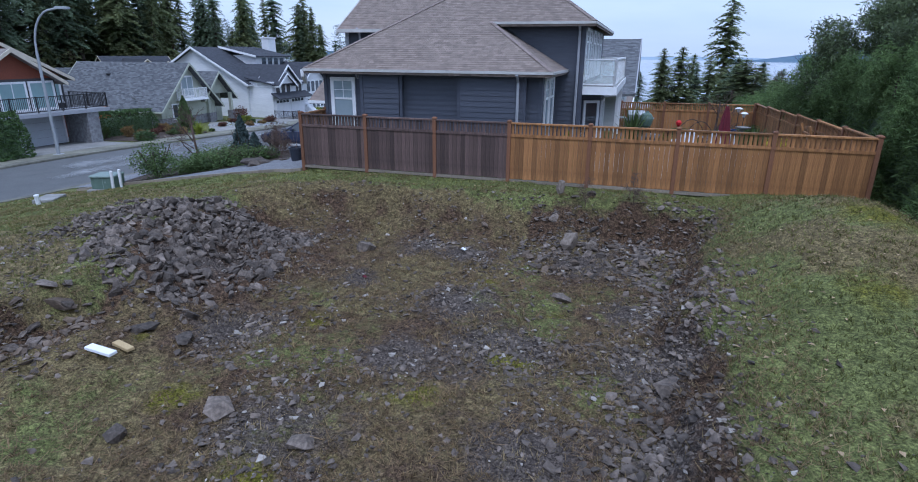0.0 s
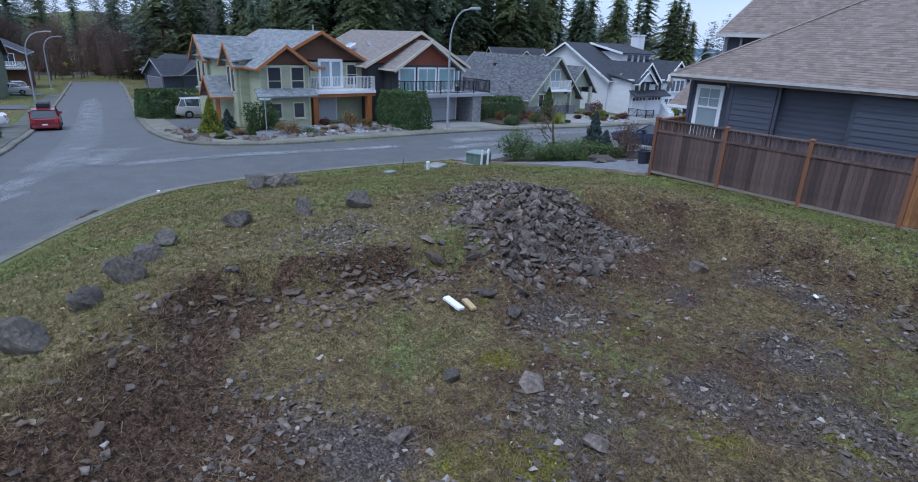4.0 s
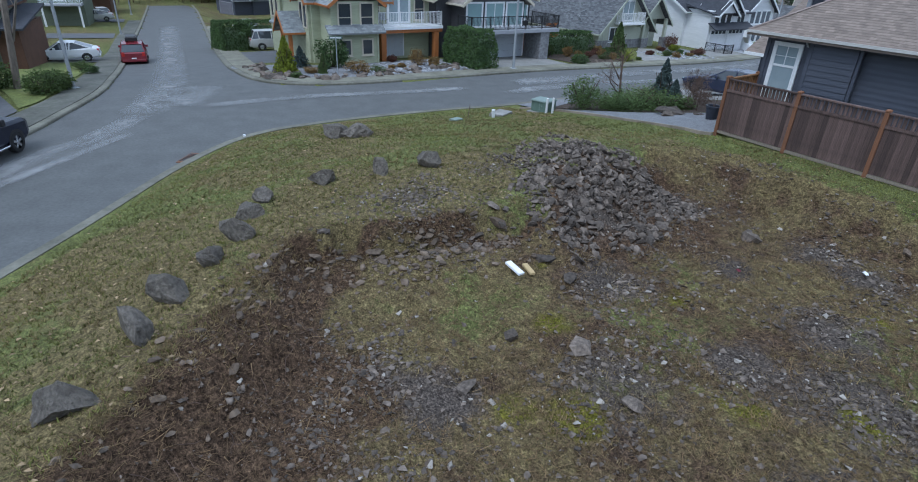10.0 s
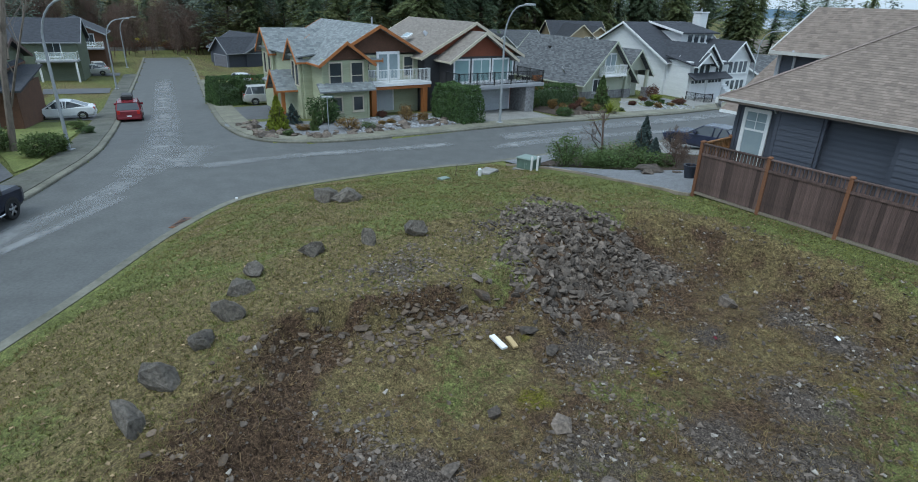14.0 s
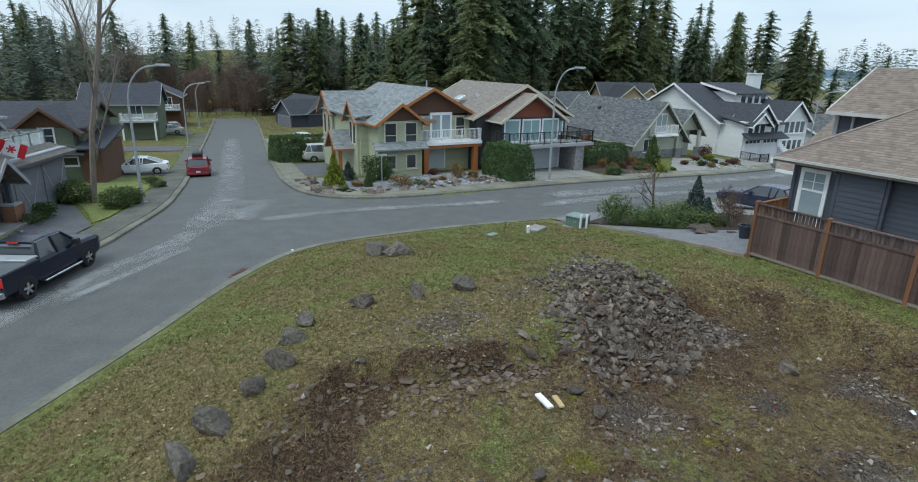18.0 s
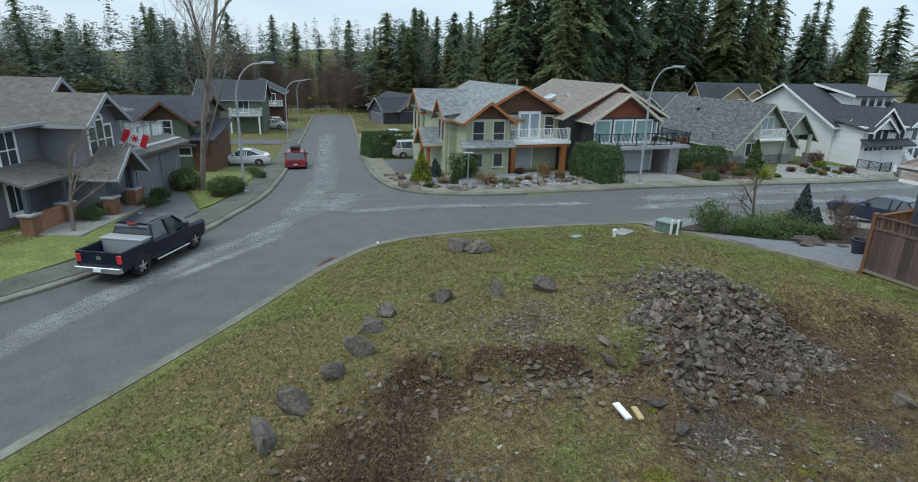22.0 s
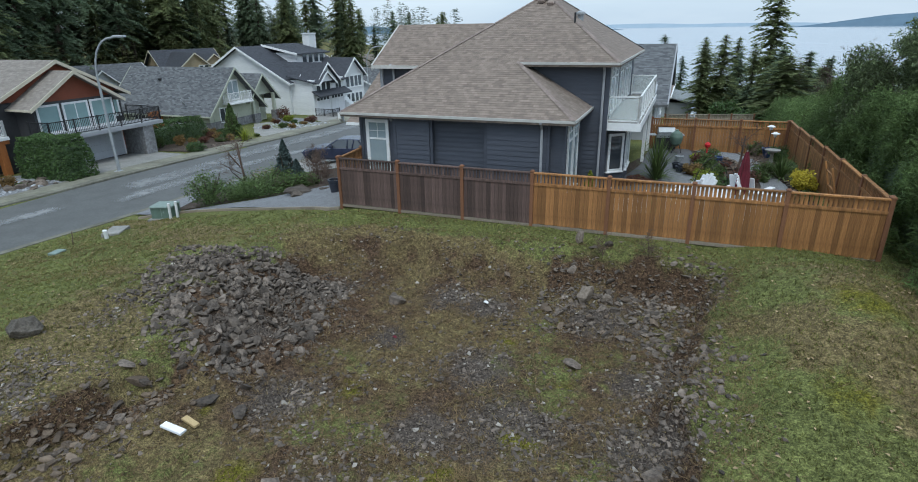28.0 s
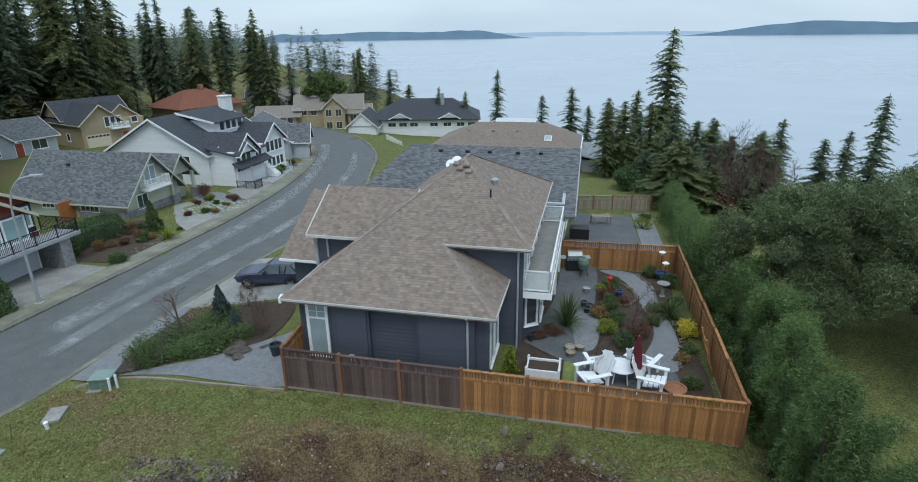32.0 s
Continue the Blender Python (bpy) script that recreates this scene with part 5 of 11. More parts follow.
for x, y, zt, zb in ((7.2, 1.62, 3.2, 0.0), (8.72, 5.0, 4.9, 0.0), (1.28, 1.9, 3.25, 2.95), (-0.35, 5.42, 4.8, 3.6)):
    part("downspout", MB().path([(x, y - 0.25, zt), (x, y, zt - 0.25), (x, y, zb)], 0.05, 6), M["trim_grey"], house, "pale metal downspout")
part("meter", MB().cbox(-0.1, 0.1, -0.1, 0, -0.15, 0.15, 0.02).tube((0, -0.12, 0), (0, -0.08, 0), 0.08, 0.08, 10), M["galv"], house, "grey meter on the wall", facing(2.2, 1.7, 0.7, 0))
# two-storey block with its bay and balcony
tb = part("wall", MB().box(1.9, 8.85, 5.2, 15.6, -0.8, 4.9), M["siding_slate"], house)
lap_boards(tb, (5.0, 5.2), (8.85, 5.2), -0.2, 4.85)
lap_boards(tb, (8.85, 5.2), (8.85, 15.6), -0.4, 4.85)
lap_boards(tb, (8.85, 15.6), (1.9, 15.6), -0.4, 4.85)
part("corner_board", MB().box(8.78, 8.93, 5.12, 5.27, -0.2, 4.85), M["siding_slate"], house)
BAY = [(8.85, 6.0), (9.55, 6.5), (9.55, 8.4), (8.85, 8.9)]
bay = part("bay", MB().prism([BAY[3], BAY[2], BAY[1], BAY[0]][::-1], "z", -0.3, 2.45), M["siding_slate"], house)
for a, b in zip(BAY, BAY[1:]):
    lap_boards(bay, a, b, -0.2, 2.45)
ang = math.degrees(math.atan2(0.5, 0.7))
window(house, facing(9.22, 6.22, 1.35, ang), 0.5, 1.35, t=0.1)
window(house, facing(9.57, 7.45, 1.35, 90), 1.4, 1.35, t=0.1, cols=2, glass="glass_pale")
part("deck", MB().cbox(8.8, 10.15, 5.3, 15.4, 2.45, 2.68, 0.02), M["concrete"], house, "pale grey balcony deck")
part("fascia", MB().box(10.15, 10.19, 5.26, 15.44, 2.4, 2.7).box(8.86, 10.15, 5.26, 5.3, 2.4, 2.7), M["white_trim"], house)
railing(house, [(8.9, 5.36), (10.08, 5.36), (10.08, 15.3), (8.9, 15.3)], 2.68, 1.02, "white_trim", "glass", 1.25)
for y in (6.4, 7.6, 9.6, 11.4, 13.2):
    window(house, facing(8.87, y, 3.85, 90), 0.9, 1.7, glass="glass_pale", t=0.12, sill=False, band=0.4)
for y in (11.0, 14.6):
    part("balcony_post", MB().box(9.95, 10.09, y - 0.07, y + 0.07, -0.3, 2.42), M["white_trim"], house)
# west side: upper room over the garage, and the lower porch roof
gable(house, -0.75, 3.0, 5.55, 10.45, 5.0, 6.4, "x", "roof_brown", "gutter", 0.4, "siding_slate", 0.5)
wb = part("wall", MB().box(-1.0, 2.2, 5.6, 10.4, -2.0, 5.0), M["siding_slate"], house)
lap_boards(wb, (-1.0, 5.6), (2.2, 5.6), 2.0, 4.95)
lap_boards(wb, (-1.0, 10.4), (-1.0, 5.6), -1.9, 4.95)
part("corner_board", MB().box(-1.08, -0.93, 5.52, 5.67, 0.5, 4.95), M["trim_grey"], house)
roofing("porch_roof", [[(-5.6, 9.6, 1.46), (-0.95, 9.6, 1.46), (-0.95, 14.5, 4.3), (-5.6, 14.5, 4.3)]], M["roof_brown"], house, 0.16)
part("gutter", board(MB(), (-5.6, 9.6, 1.46), (-0.95, 9.6, 1.46), 0.13, 0.14), M["white_trim"], house)
gw = part("wall", MB().box(-5.1, -0.95, 10.3, 17.5, -2.4, 1.5), M["siding_slate"], house)
lap_boards(gw, (-5.1, 10.3), (-0.95, 10.3), -2.1, 1.5)
lap_boards(gw, (-5.1, 17.5), (-5.1, 10.3), -2.1, 1.5)
garage_door(house, facing(-5.12, 14.0, -2.15, 270), 4.8, 2.2, "door_grey")
# white beams and post of the entry at the wing's west end
part("porch_beam", board(MB(), (-0.75, 1.5, 3.26), (-1.25, 2.5, 2.95), 0.12, 0.24), M["white_trim"], house)

# ---------------------------------------------------------------- cedar fences
plank = {k: MB().cbox(-0.066, 0.066, -0.011, 0.011, 0.0, 1.35, 0.006).mesh("plank", M[k]) for k in ("wood_dark", "wood_cedar", "wood_grey")}
slat = {k: MB().box(-0.04, 0.04, -0.012, 0.012, 0.0, 0.34).mesh("slat", M[k]) for k in ("wood_dark", "wood_cedar", "wood_grey")}
post_me = MB().cbox(-0.055, 0.055, -0.055, 0.055, -0.5, 1.86, 0.012).cbox(-0.07, 0.07, -0.07, 0.07, 1.86, 1.92, 0.03).mesh("post", M["wood_post"])


def fence(a, b, n, kinds, label, z0=None, z1=None, group="cedar fences", posts=True, pieces=True):
    """A run of n panels between posts: close boards below, an open row of slats above."""
    f = thing("fence", None, label, "fence", group)
    (ax, ay), (bx, by) = a, b
    ang = math.degrees(math.atan2(by - ay, bx - ax))
    L = math.hypot(bx - ax, by - ay) / n
    for i in range(n + 1):
        x, y = ax + (bx - ax) * i / n, ay + (by - ay) * i / n
        z = z0 + (z1 - z0) * i / n if z0 is not None else gz(x, y)
        part("post", post_me, None, f, "", pose(x, y, z, 0, 0, ang))
        if i == n:
            break
        xe, ye = ax + (bx - ax) * (i + 1) / n, ay + (by - ay) * (i + 1) / n
        ze = z0 + (z1 - z0) * (i + 1) / n if z0 is not None else gz(xe, ye)
        mid = (z + ze) / 2
        k = kinds[min(i, len(kinds) - 1)]
        base = pose(x, y, mid, 0, 0, ang)
        part("kickboard", MB().box(0.055, L - 0.055, -0.045, 0.045, 0.0, 0.085), M["wood_grey"], f, "pale weathered kickboard", base)
        part("rail", MB().box(0.055, L - 0.055, -0.045, 0.045, 1.42, 1.5), M[k], f, "", base)
        part("cap_rail", MB().cbox(0.055, L - 0.055, -0.06, 0.06, 1.8, 1.85, 0.01), M[k], f, "", base)
        m = round((L - 0.11) / 0.136)
        for j in range(m):
            px = 0.055 + (L - 0.11) * (j + 0.5) / m
            part("plank", plank[k], None, f, "", base @ pose(px, 0.0, 0.1 + 0.006 * ((j * 7) % 3)))
        m = round((L - 0.11) / 0.115)
        for j in range(m):
            px = 0.055 + (L - 0.11) * (j + 0.5) / m
            part("slat", slat[k], None, f, "", base @ pose(px, 0, 1.48))
    return f


fence((0, 0), (17.08, 0), 7, ["wood_dark"] * 3 + ["wood_cedar"], "cedar board fence, three panels dark-stained, four orange", 0.02, 0.0)
fence((17.08, 0.1), (16.85, 15.9), 6, ["wood_cedar"], "orange cedar board fence along the garden", 0.0, -0.4)
fence((10.1, 15.75), (16.75, 15.95), 3, ["wood_cedar"], "orange cedar board fence across the back garden", -0.45, -0.42)
fence((-0.05, 0.15), (-0.2, 2.0), 1, ["wood_cedar"], "short orange cedar return with a gate", 0.0, 0.0)
fence((10.2, 35.0), (17.2, 36.3), 4, ["wood_grey"], "weathered board fence behind the next garden", -2.95, -2.9)

# ---------------------------------------------------------------- houses along the streets


def steps_of(parent, x0, x1, y, z, n, material="concrete", toward=-1):
    for i in range(n):
        part("step", MB().cbox(x0, x1, y + toward * 0.3 * (n - i), y, z, z + 0.17 * (i + 1), 0.01), M[material], parent)


# pale green house with orange timber, on the corner
H = thing("house", pose(-28.6, -4.2, -2.25, 0, 0, 90), "pale green two-storey house with orange timber trim and balcony", "house", "street houses")
walls(H, 0.3, 10.1, 1.6, 11.5, 0, 4.35, "siding_green", 0.22)
walls(H, 0.9, 4.3, -0.6, 1.62, 0, 4.25, "siding_green", 0.22, "bay")
roofing("side_roof", [[(-0.15, 1.35, 4.4), (2.9, 1.35, 4.8), (2.9, 12.6, 4.8), (-0.15, 12.6, 4.4)]], M["roof_slate"], H, 0.1)
gable(H, 2.4, 10.0, 1.6, 12.5, 4.5, 6.55, "y", "roof_slate", "timber", 0.4, "shake_brown", 0.7)
gable(H, 0.9, 4.4, -0.6, 6.0, 4.3, 5.55, "y", "roof_slate", "timber", 0.4, "shake_brown", 0.5)
gable(H, 0.1, 6.2, 1.8, 4.0, 4.4, 5.5, "x", "roof_slate", "timber", 0.4, "siding_green", 0.4)
gable(H, 0.1, 6.2, 8.4, 11.6, 4.4, 5.9, "x", "roof_slate", "timber", 0.4, "siding_green", 0.4)
walls(H, 0.12, 0.4, 1.9, 3.9, 0, 4.3, "siding_green", 0.22, "bay")
walls(H, 0.12, 0.4, 8.5, 11.5, 0, 4.3, "siding_green", 0.22, "bay")
for y in (2.5, 3.3, 9.4, 10.6):
    window(H, facing(0.1, y, 3.1, 270), 0.6, 1.6, t=0.1, trim="cream_trim", sill=False)
roofing("porch_roof", [[(0.4, -1.25, 2.25), (4.7, -1.25, 2.25), (4.7, -0.6, 2.75), (0.4, -0.6, 2.75)]], M["roof_slate"], H, 0.1)
roofing("porch_roof", [[(-0.9, 4.8, 2.1), (-0.9, 8.4, 2.1), (0.3, 8.4, 2.8), (0.3, 4.8, 2.8)]], M["roof_slate"], H, 0.1)
gable(H, -1.0, 0.4, 3.0, 5.0, 2.2, 3.25, "x", "roof_slate", "timber", 0.3, "shake_brown", 0.5, "porch_roof")
for y in (3.1, 4.9):
    part("porch_post", MB().cbox(-1.05, -0.8, y - 0.12, y + 0.12, 0, 2.2, 0.02), M["timber"], H)
for x in (1.85, 3.5):
    window(H, facing(x, -0.62, 3.2, 0), 0.85, 1.75, rows=2, trim="cream_trim")
    window(H, facing(x, -0.62, 1.2, 0), 0.7, 0.95, trim="cream_trim")
for x, w in ((5.2, 0.5), (8.9, 0.75)):
    window(H, facing(x, 1.58, 3.45, 0), w, 1.45, trim="cream_trim", rows=2)
fd = part("french_door", MB().box(6.1, 8.1, 1.5, 1.62, 2.45, 4.6), M["white_trim"], H)
for x in (6.3, 7.2):
    part("pane", MB().box(x, x + 0.7, 1.48, 1.5, 2.6, 4.4), M["glass_pale"], fd)
part("deck", MB().cbox(4.6, 10.1, -0.1, 1.6, 2.2, 2.42, 0.02), M["white_trim"], H, "white-edged balcony deck")
part("beam", MB().box(4.6, 10.1, 0.0, 0.18, 1.95, 2.2), M["timber"], H)
railing(H, [(4.7, 1.5), (4.7, 0.0), (10.0, 0.0), (10.0, 1.5)], 2.42, 1.0, "white_trim", "balusters", 1.75)
for x in (5.1, 9.6):
    part("post", MB().cbox(x - 0.2, x + 0.2, 0.0, 0.4, -0.2, 2.0, 0.02), M["timber"], H, "thick orange timber post")
door(H, facing(6.6, 1.58, 0.05, 0), 1.7, 2.05, "door_grey", "white_trim")
part("patio_chair", MB().box(5.3, 5.8, 0.7, 1.2, 2.8, 2.86).box(5.3, 5.8, 1.15, 1.2, 2.86, 3.3), M["metal"], H)
corner_boards(H, [(0.9, -0.6), (4.3, -0.6)], 0, 4.4, "siding_green")
part("chimney_pipe", MB().tube((7.2, 4.5, 5.8), (7.2, 4.5, 7.0), 0.07, 0.07, 8), M["galv"], H)

# dark house with red shake gable
H = thing("house", pose(-27.3, 6.2, -2.3, 0, 0, 90), "dark two-storey house with red shake gable and black balcony rail", "house", "street houses")
walls(H, -0.6, 8.6, 1.8, 12, 0, 4.4, "siding_dark", 0.22)
walls(H, 0.8, 6.6, 0.0, 1.82, 0, 4.4, "siding_dark", 0.22, "bay")
gable(H, -0.8, 8.8, 1.8, 12.2, 4.45, 6.9, "y", "roof_tan", "cream_trim", 0.4, "shake_red", 0.5)
gable(H, 0.8, 6.6, 0.0, 7.0, 4.4, 6.25, "y", "roof_tan", "cream_trim", 0.5, "shake_red", 0.6)
for x, w in ((1.75, 1.3), (3.65, 1.6), (5.6, 1.5)):
    window(H, facing(x, -0.02, 3.3, 0), w, 1.6, cols=2 if x == 3.65 else 1, glass="glass_green", t=0.13)
window(H, facing(7.6, 1.78, 3.4, 0), 1.3, 1.3, cols=2, glass="glass_green", t=0.13)
part("deck", MB().cbox(0.2, 8.8, -2.0, 0.0, 2.1, 2.35, 0.02), M["trim_grey"], H)
railing(H, [(0.3, 0.0), (0.3, -1.9), (8.7, -1.9), (8.7, 1.5)], 2.35, 1.0, "black", "balusters", 1.6)
garage_door(H, facing(5.0, -0.05, 0.02, 0), 3.2, 2.05, "door_grey")
part("stone_pier", MB().cbox(7.0, 7.9, -1.9, 0.2, -0.1, 2.1, 0.03), M["stone_wall"], H, "grey fieldstone pier")
part("stone_pier", MB().cbox(0.4, 3.2, -0.3, 0.2, -0.1, 2.1, 0.03), M["stone_wall"], H, "grey fieldstone wall")
sk = part("skylight", MB().cbox(-0.35, 0.35, -0.5, 0.5, 0, 0.12, 0.03), M["white_trim"], H, "", pose(0.4, 6.5, 5.55, 0, -27, 0))
part("pane", MB().box(-0.28, 0.28, -0.43, 0.43, 0.12, 0.13), M["glass_pale"], sk)
part("satellite_dish", MB().lathe([(0.02, 0), (0.25, 0.06), (0.32, 0.14), (0.3, 0.15)], 14), M["trim_grey"], H, "", pose(1.6, 5.5, 5.7, 50, 0, 20))
door(H, facing(8.2, 1.78, 0.05, 0), 0.9, 2.0, "door_red")

# pale sage bungalow under a steep grey roof
H = thing("house", pose(-30.6, 25.2, -2.95, 0, 0, 90), "sage bungalow with steep grey shingle roof and small balcony", "house", "street houses")
walls(H, 0.2, 7.4, 0.4, 13, 0, 2.1, "siding_sage", 0.22)
gable(H, 0.2, 7.4, 0.4, 13, 2.1, 5.8, "y", "roof_grey", "siding_sage", 0.55, "siding_sage", 0.7)
gable(H, 6.0, 10.0, 0.6, 8, 2.7, 4.9, "y", "roof_grey", "siding_sage", 0.5, "siding_sage", 0.7)
walls(H, 6.6, 9.8, 1.6, 8, 0, 2.7, "siding_sage", 0.22, "bay")
for x in (6.3, 9.7):
    part("porch_post", MB().cbox(x - 0.15, x + 0.15, 0.1, 0.4, 0.9, 2.75, 0.02), M["siding_sage"], H)
    part("stone_pier", MB().cbox(x - 0.28, x + 0.28, -0.05, 0.55, -0.2, 0.9, 0.03), M["stone_wall"], H)
for x in (0.75, 1.6, 6.9):
    part("batten", MB().box(x - 0.04, x + 0.04, 0.36, 0.4, 0.9, 2.4), M["siding_sage"], H)
part("stone_base", MB().box(0.16, 7.44, 0.33, 0.4, -0.2, 0.85).box(0.13, 0.2, 0.4, 6, -0.2, 0.85), M["stone_wall"], H, "fieldstone base course")
window(H, facing(2.3, 0.38, 1.4, 0), 1.3, 1.2, cols=2)
fd = part("french_door", MB().box(3.0, 4.6, 0.32, 0.42, 2.6, 4.6), M["white_trim"], H)
for x in (3.12, 3.86):
    part("pane", MB().box(x, x + 0.62, 0.3, 0.32, 2.75, 4.45), M["glass_pale"], fd)
part("deck", MB().cbox(2.2, 5.4, -0.7, 0.4, 2.35, 2.52, 0.02), M["white_trim"], H)
railing(H, [(2.3, 0.3), (2.3, -0.6), (5.3, -0.6), (5.3, 0.3)], 2.52, 0.95, "white_trim", "balusters", 1.5)
window(H, facing(0.18, 4.6, 1.35, 270), 2.0, 1.1, cols=4)
window(H, facing(0.18, 9.5, 1.35, 270), 1.4, 0.9, cols=3)
part("satellite_dish", MB().lathe([(0.02, 0), (0.28, 0.06), (0.38, 0.16), (0.36, 0.17)], 14), M["trim_grey"], H, "", pose(-0.1, 3.3, 2.7, 60, 0, 60))
door(H, facing(8.2, 1.58, 0.05, 0), 1.0, 2.05, "timber")
part("side_gate", MB().box(-1.6, 0.1, 6.3, 6.4, 0, 1.9).box(-0.2, 0.1, 3.0, 6.3, 0, 0.02), M["timber"], H, "orange cedar gate")
for v in ((2.6, 8.5), (2.9, 8.7)):
    part("roof_vent", MB().cbox(-0.15, 0.15, -0.15, 0.15, 0, 0.2, 0.04), M["black"], H, "", pose(v[0], v[1], 4.55))

# large pale house with dark roof, dormer and white chimney
H = thing("house", pose(-32.6, 40.2, -3.5, 0, 0, 88), "large white-trimmed pale house with dark roof, dormer and chimney", "house", "street houses")
walls(H, 0.0, 13.0, 0.0, 14.0, 0, 4.1, "siding_white", 0.22)
gable(H, 0.0, 13.0, 0.0, 14.0, 4.1, 7.9, "x", "roof_dark", "white_trim", 0.6, "siding_white", 0.6)
walls(H, 0.3, 6.6, -3.2, 0.02, 0, 4.1, "siding_white", 0.22, "bay")
gable(H, 1.0, 5.0, -3.2, 4.0, 4.2, 6.0, "y", "roof_dark", "white_trim", 0.4, "siding_white", 0.5)
roofing("roof", [[(-0.1, -3.7, 3.85), (7.0, -3.7, 3.85), (7.0, 0.2, 4.6), (-0.1, 0.2, 4.6)]], M["roof_dark"], H, 0.12)
gable(H, 0.6, 3.6, -3.9, -1.0, 3.9, 5.1, "y", "roof_dark", "white_trim", 0.3, "siding_white", 0.3)
roofing("porch_roof", [[(0.0, -4.3, 2.3), (6.8, -4.3, 2.3), (6.8, -3.2, 2.9), (0.0, -3.2, 2.9)]], M["roof_dark"], H, 0.12)
for x in (1.3, 2.3, 3.3):
    window(H, facing(x, -3.22, 3.35, 0), 0.75, 1.1, t=0.1)
window(H, facing(5.4, -3.22, 3.35, 0), 1.2, 1.2, cols=2, t=0.1)
for x in (2.0, 5.0):
    garage_door(H, facing(x, -3.24, 0.02, 0), 2.5, 2.1, "plastic_white", "white_trim", True)
walls(H, 4.5, 10.5, 2.0, 8.0, 4.1, 7.0, "siding_white", 0.22, "dormer")
roofing("roof", [[(4.0, 1.5, 6.9), (11.0, 1.5, 6.9), (11.0, 7.0, 8.0), (4.0, 7.0, 8.0)]], M["roof_dark"], H, 0.14)
part("barge_board", board(MB(), (4.0, 1.5, 6.95), (4.0, 7.0, 8.05), 0.08, 0.25), M["white_trim"], H)
for x in (6.0, 7.2, 8.4, 9.6):
    window(H, facing(x, 1.98, 6.2, 0), 0.85, 0.95, t=0.1)
walls(H, 7.6, 12.6, -2.4, 0.02, 0, 4.1, "siding_white", 0.22, "bay")
gable(H, 7.6, 12.6, -2.4, 4.0, 4.1, 6.2, "y", "roof_dark", "white_trim", 0.4, "siding_white", 0.5)
for x in (8.7, 9.7, 10.7, 11.6):
    window(H, facing(x, -2.42, 3.2, 0), 0.75, 1.3, t=0.1)
    window(H, facing(x, -2.42, 1.1, 0), 0.7, 1.1, t=0.1)
for i in range(9):
    part("step", MB().box(6.7, 7.7, -2.3 - 0.28 * i, -2.0 - 0.28 * i, -0.2, 2.0 - 0.22 * i), M["white_trim"], H)
railing(H, [(6.7, 0.0), (6.7, -2.0)], 2.2, 0.95, "white_trim", "balusters")
ch = part("chimney", MB().cbox(12.2, 13.6, 5.6, 6.8, 0, 9.1, 0.03).cbox(12.1, 13.7, 5.5, 6.9, 9.1, 9.25, 0.03), M["siding_white"], H, "tall white boxed chimney")
part("flue", MB().tube((12.9, 6.2, 9.2), (12.9, 6.2, 9.6), 0.14, 0.14, 10), M["galv"], ch)
for y in (3.0, 9.5):
    window(H, facing(-0.02, y, 3.1, 281 - 11), 0.9, 0.8, t=0.1)
railing(H, [(-0.4, -3.8), (-0.4, -6.2), (1.0, -6.2)], 0.0, 1.0, "black", "balusters")

# small grey houses farther up the bend
H = thing("house", pose(-33, 60, -4.7, 0, 0, 112), "pale house with dark roof round the bend", "house", "street houses")
walls(H, 0, 12, 0, 11, 0, 3.2, "siding_pale", 0.25)
gable(H, 0, 12, 0, 11, 3.2, 6.2, "x", "roof_grey", "white_trim", 0.5, "siding_pale", 0.5)
gable(H, 1.0, 5.5, -2.5, 5, 3.0, 5.2, "y", "roof_grey", "white_trim", 0.4, "siding_pale", 0.5)
walls(H, 1.0, 5.5, -2.5, 0, 0, 3.0, "siding_pale", 0.25, "bay")
garage_door(H, facing(3.2, -2.54, 0, 0), 2.6, 2.0, "shake_red")
window(H, facing(8.5, -0.03, 1.8, 0), 1.6, 1.3, cols=2)

# blue-grey bungalow, tan gabled house and a red hip roof at the wood's edge
H = thing("house", pose(-78.5, 46.5, -4.2, 0, 0, 75), "blue-grey bungalow with white windows and grey roof", "house", "street houses")
walls(H, 0, 13, 0, 10, 0, 2.9, "siding_pale", 0.25)
gable(H, 0, 13, 0, 10, 2.9, 5.4, "x", "roof_grey", "white_trim", 0.5, "siding_pale", 0.5)
gable(H, 1.5, 6.0, -1.5, 5, 2.9, 4.8, "y", "roof_grey", "white_trim", 0.4, "siding_pale", 0.5)
walls(H, 1.5, 6.0, -1.5, 0, 0, 2.9, "siding_pale", 0.25, "bay")
window(H, facing(3.0, -1.53, 1.5, 0), 1.8, 1.4, cols=3)
door(H, facing(7.3, -0.02, 0.05, 0), 1.1, 2.1, "door_red")
window(H, facing(10.3, -0.03, 1.6, 0), 2.2, 1.4, cols=2)

H = thing("house", pose(-73.5, 62.5, -4.6, 0, 0, 70), "tan two-storey gabled house with balcony and cream garage", "house", "street houses")
walls(H, 0, 11, 0, 13, 0, 4.4, "siding_tan", 0.25)
gable(H, 0, 6.8, 0, 13, 4.4, 7.2, "y", "roof_dark", "cream_trim", 0.5, "siding_tan", 0.6)
gable(H, 4.5, 11, 1.5, 13, 4.4, 6.8, "y", "roof_dark", "cream_trim", 0.5, "siding_tan", 0.6)
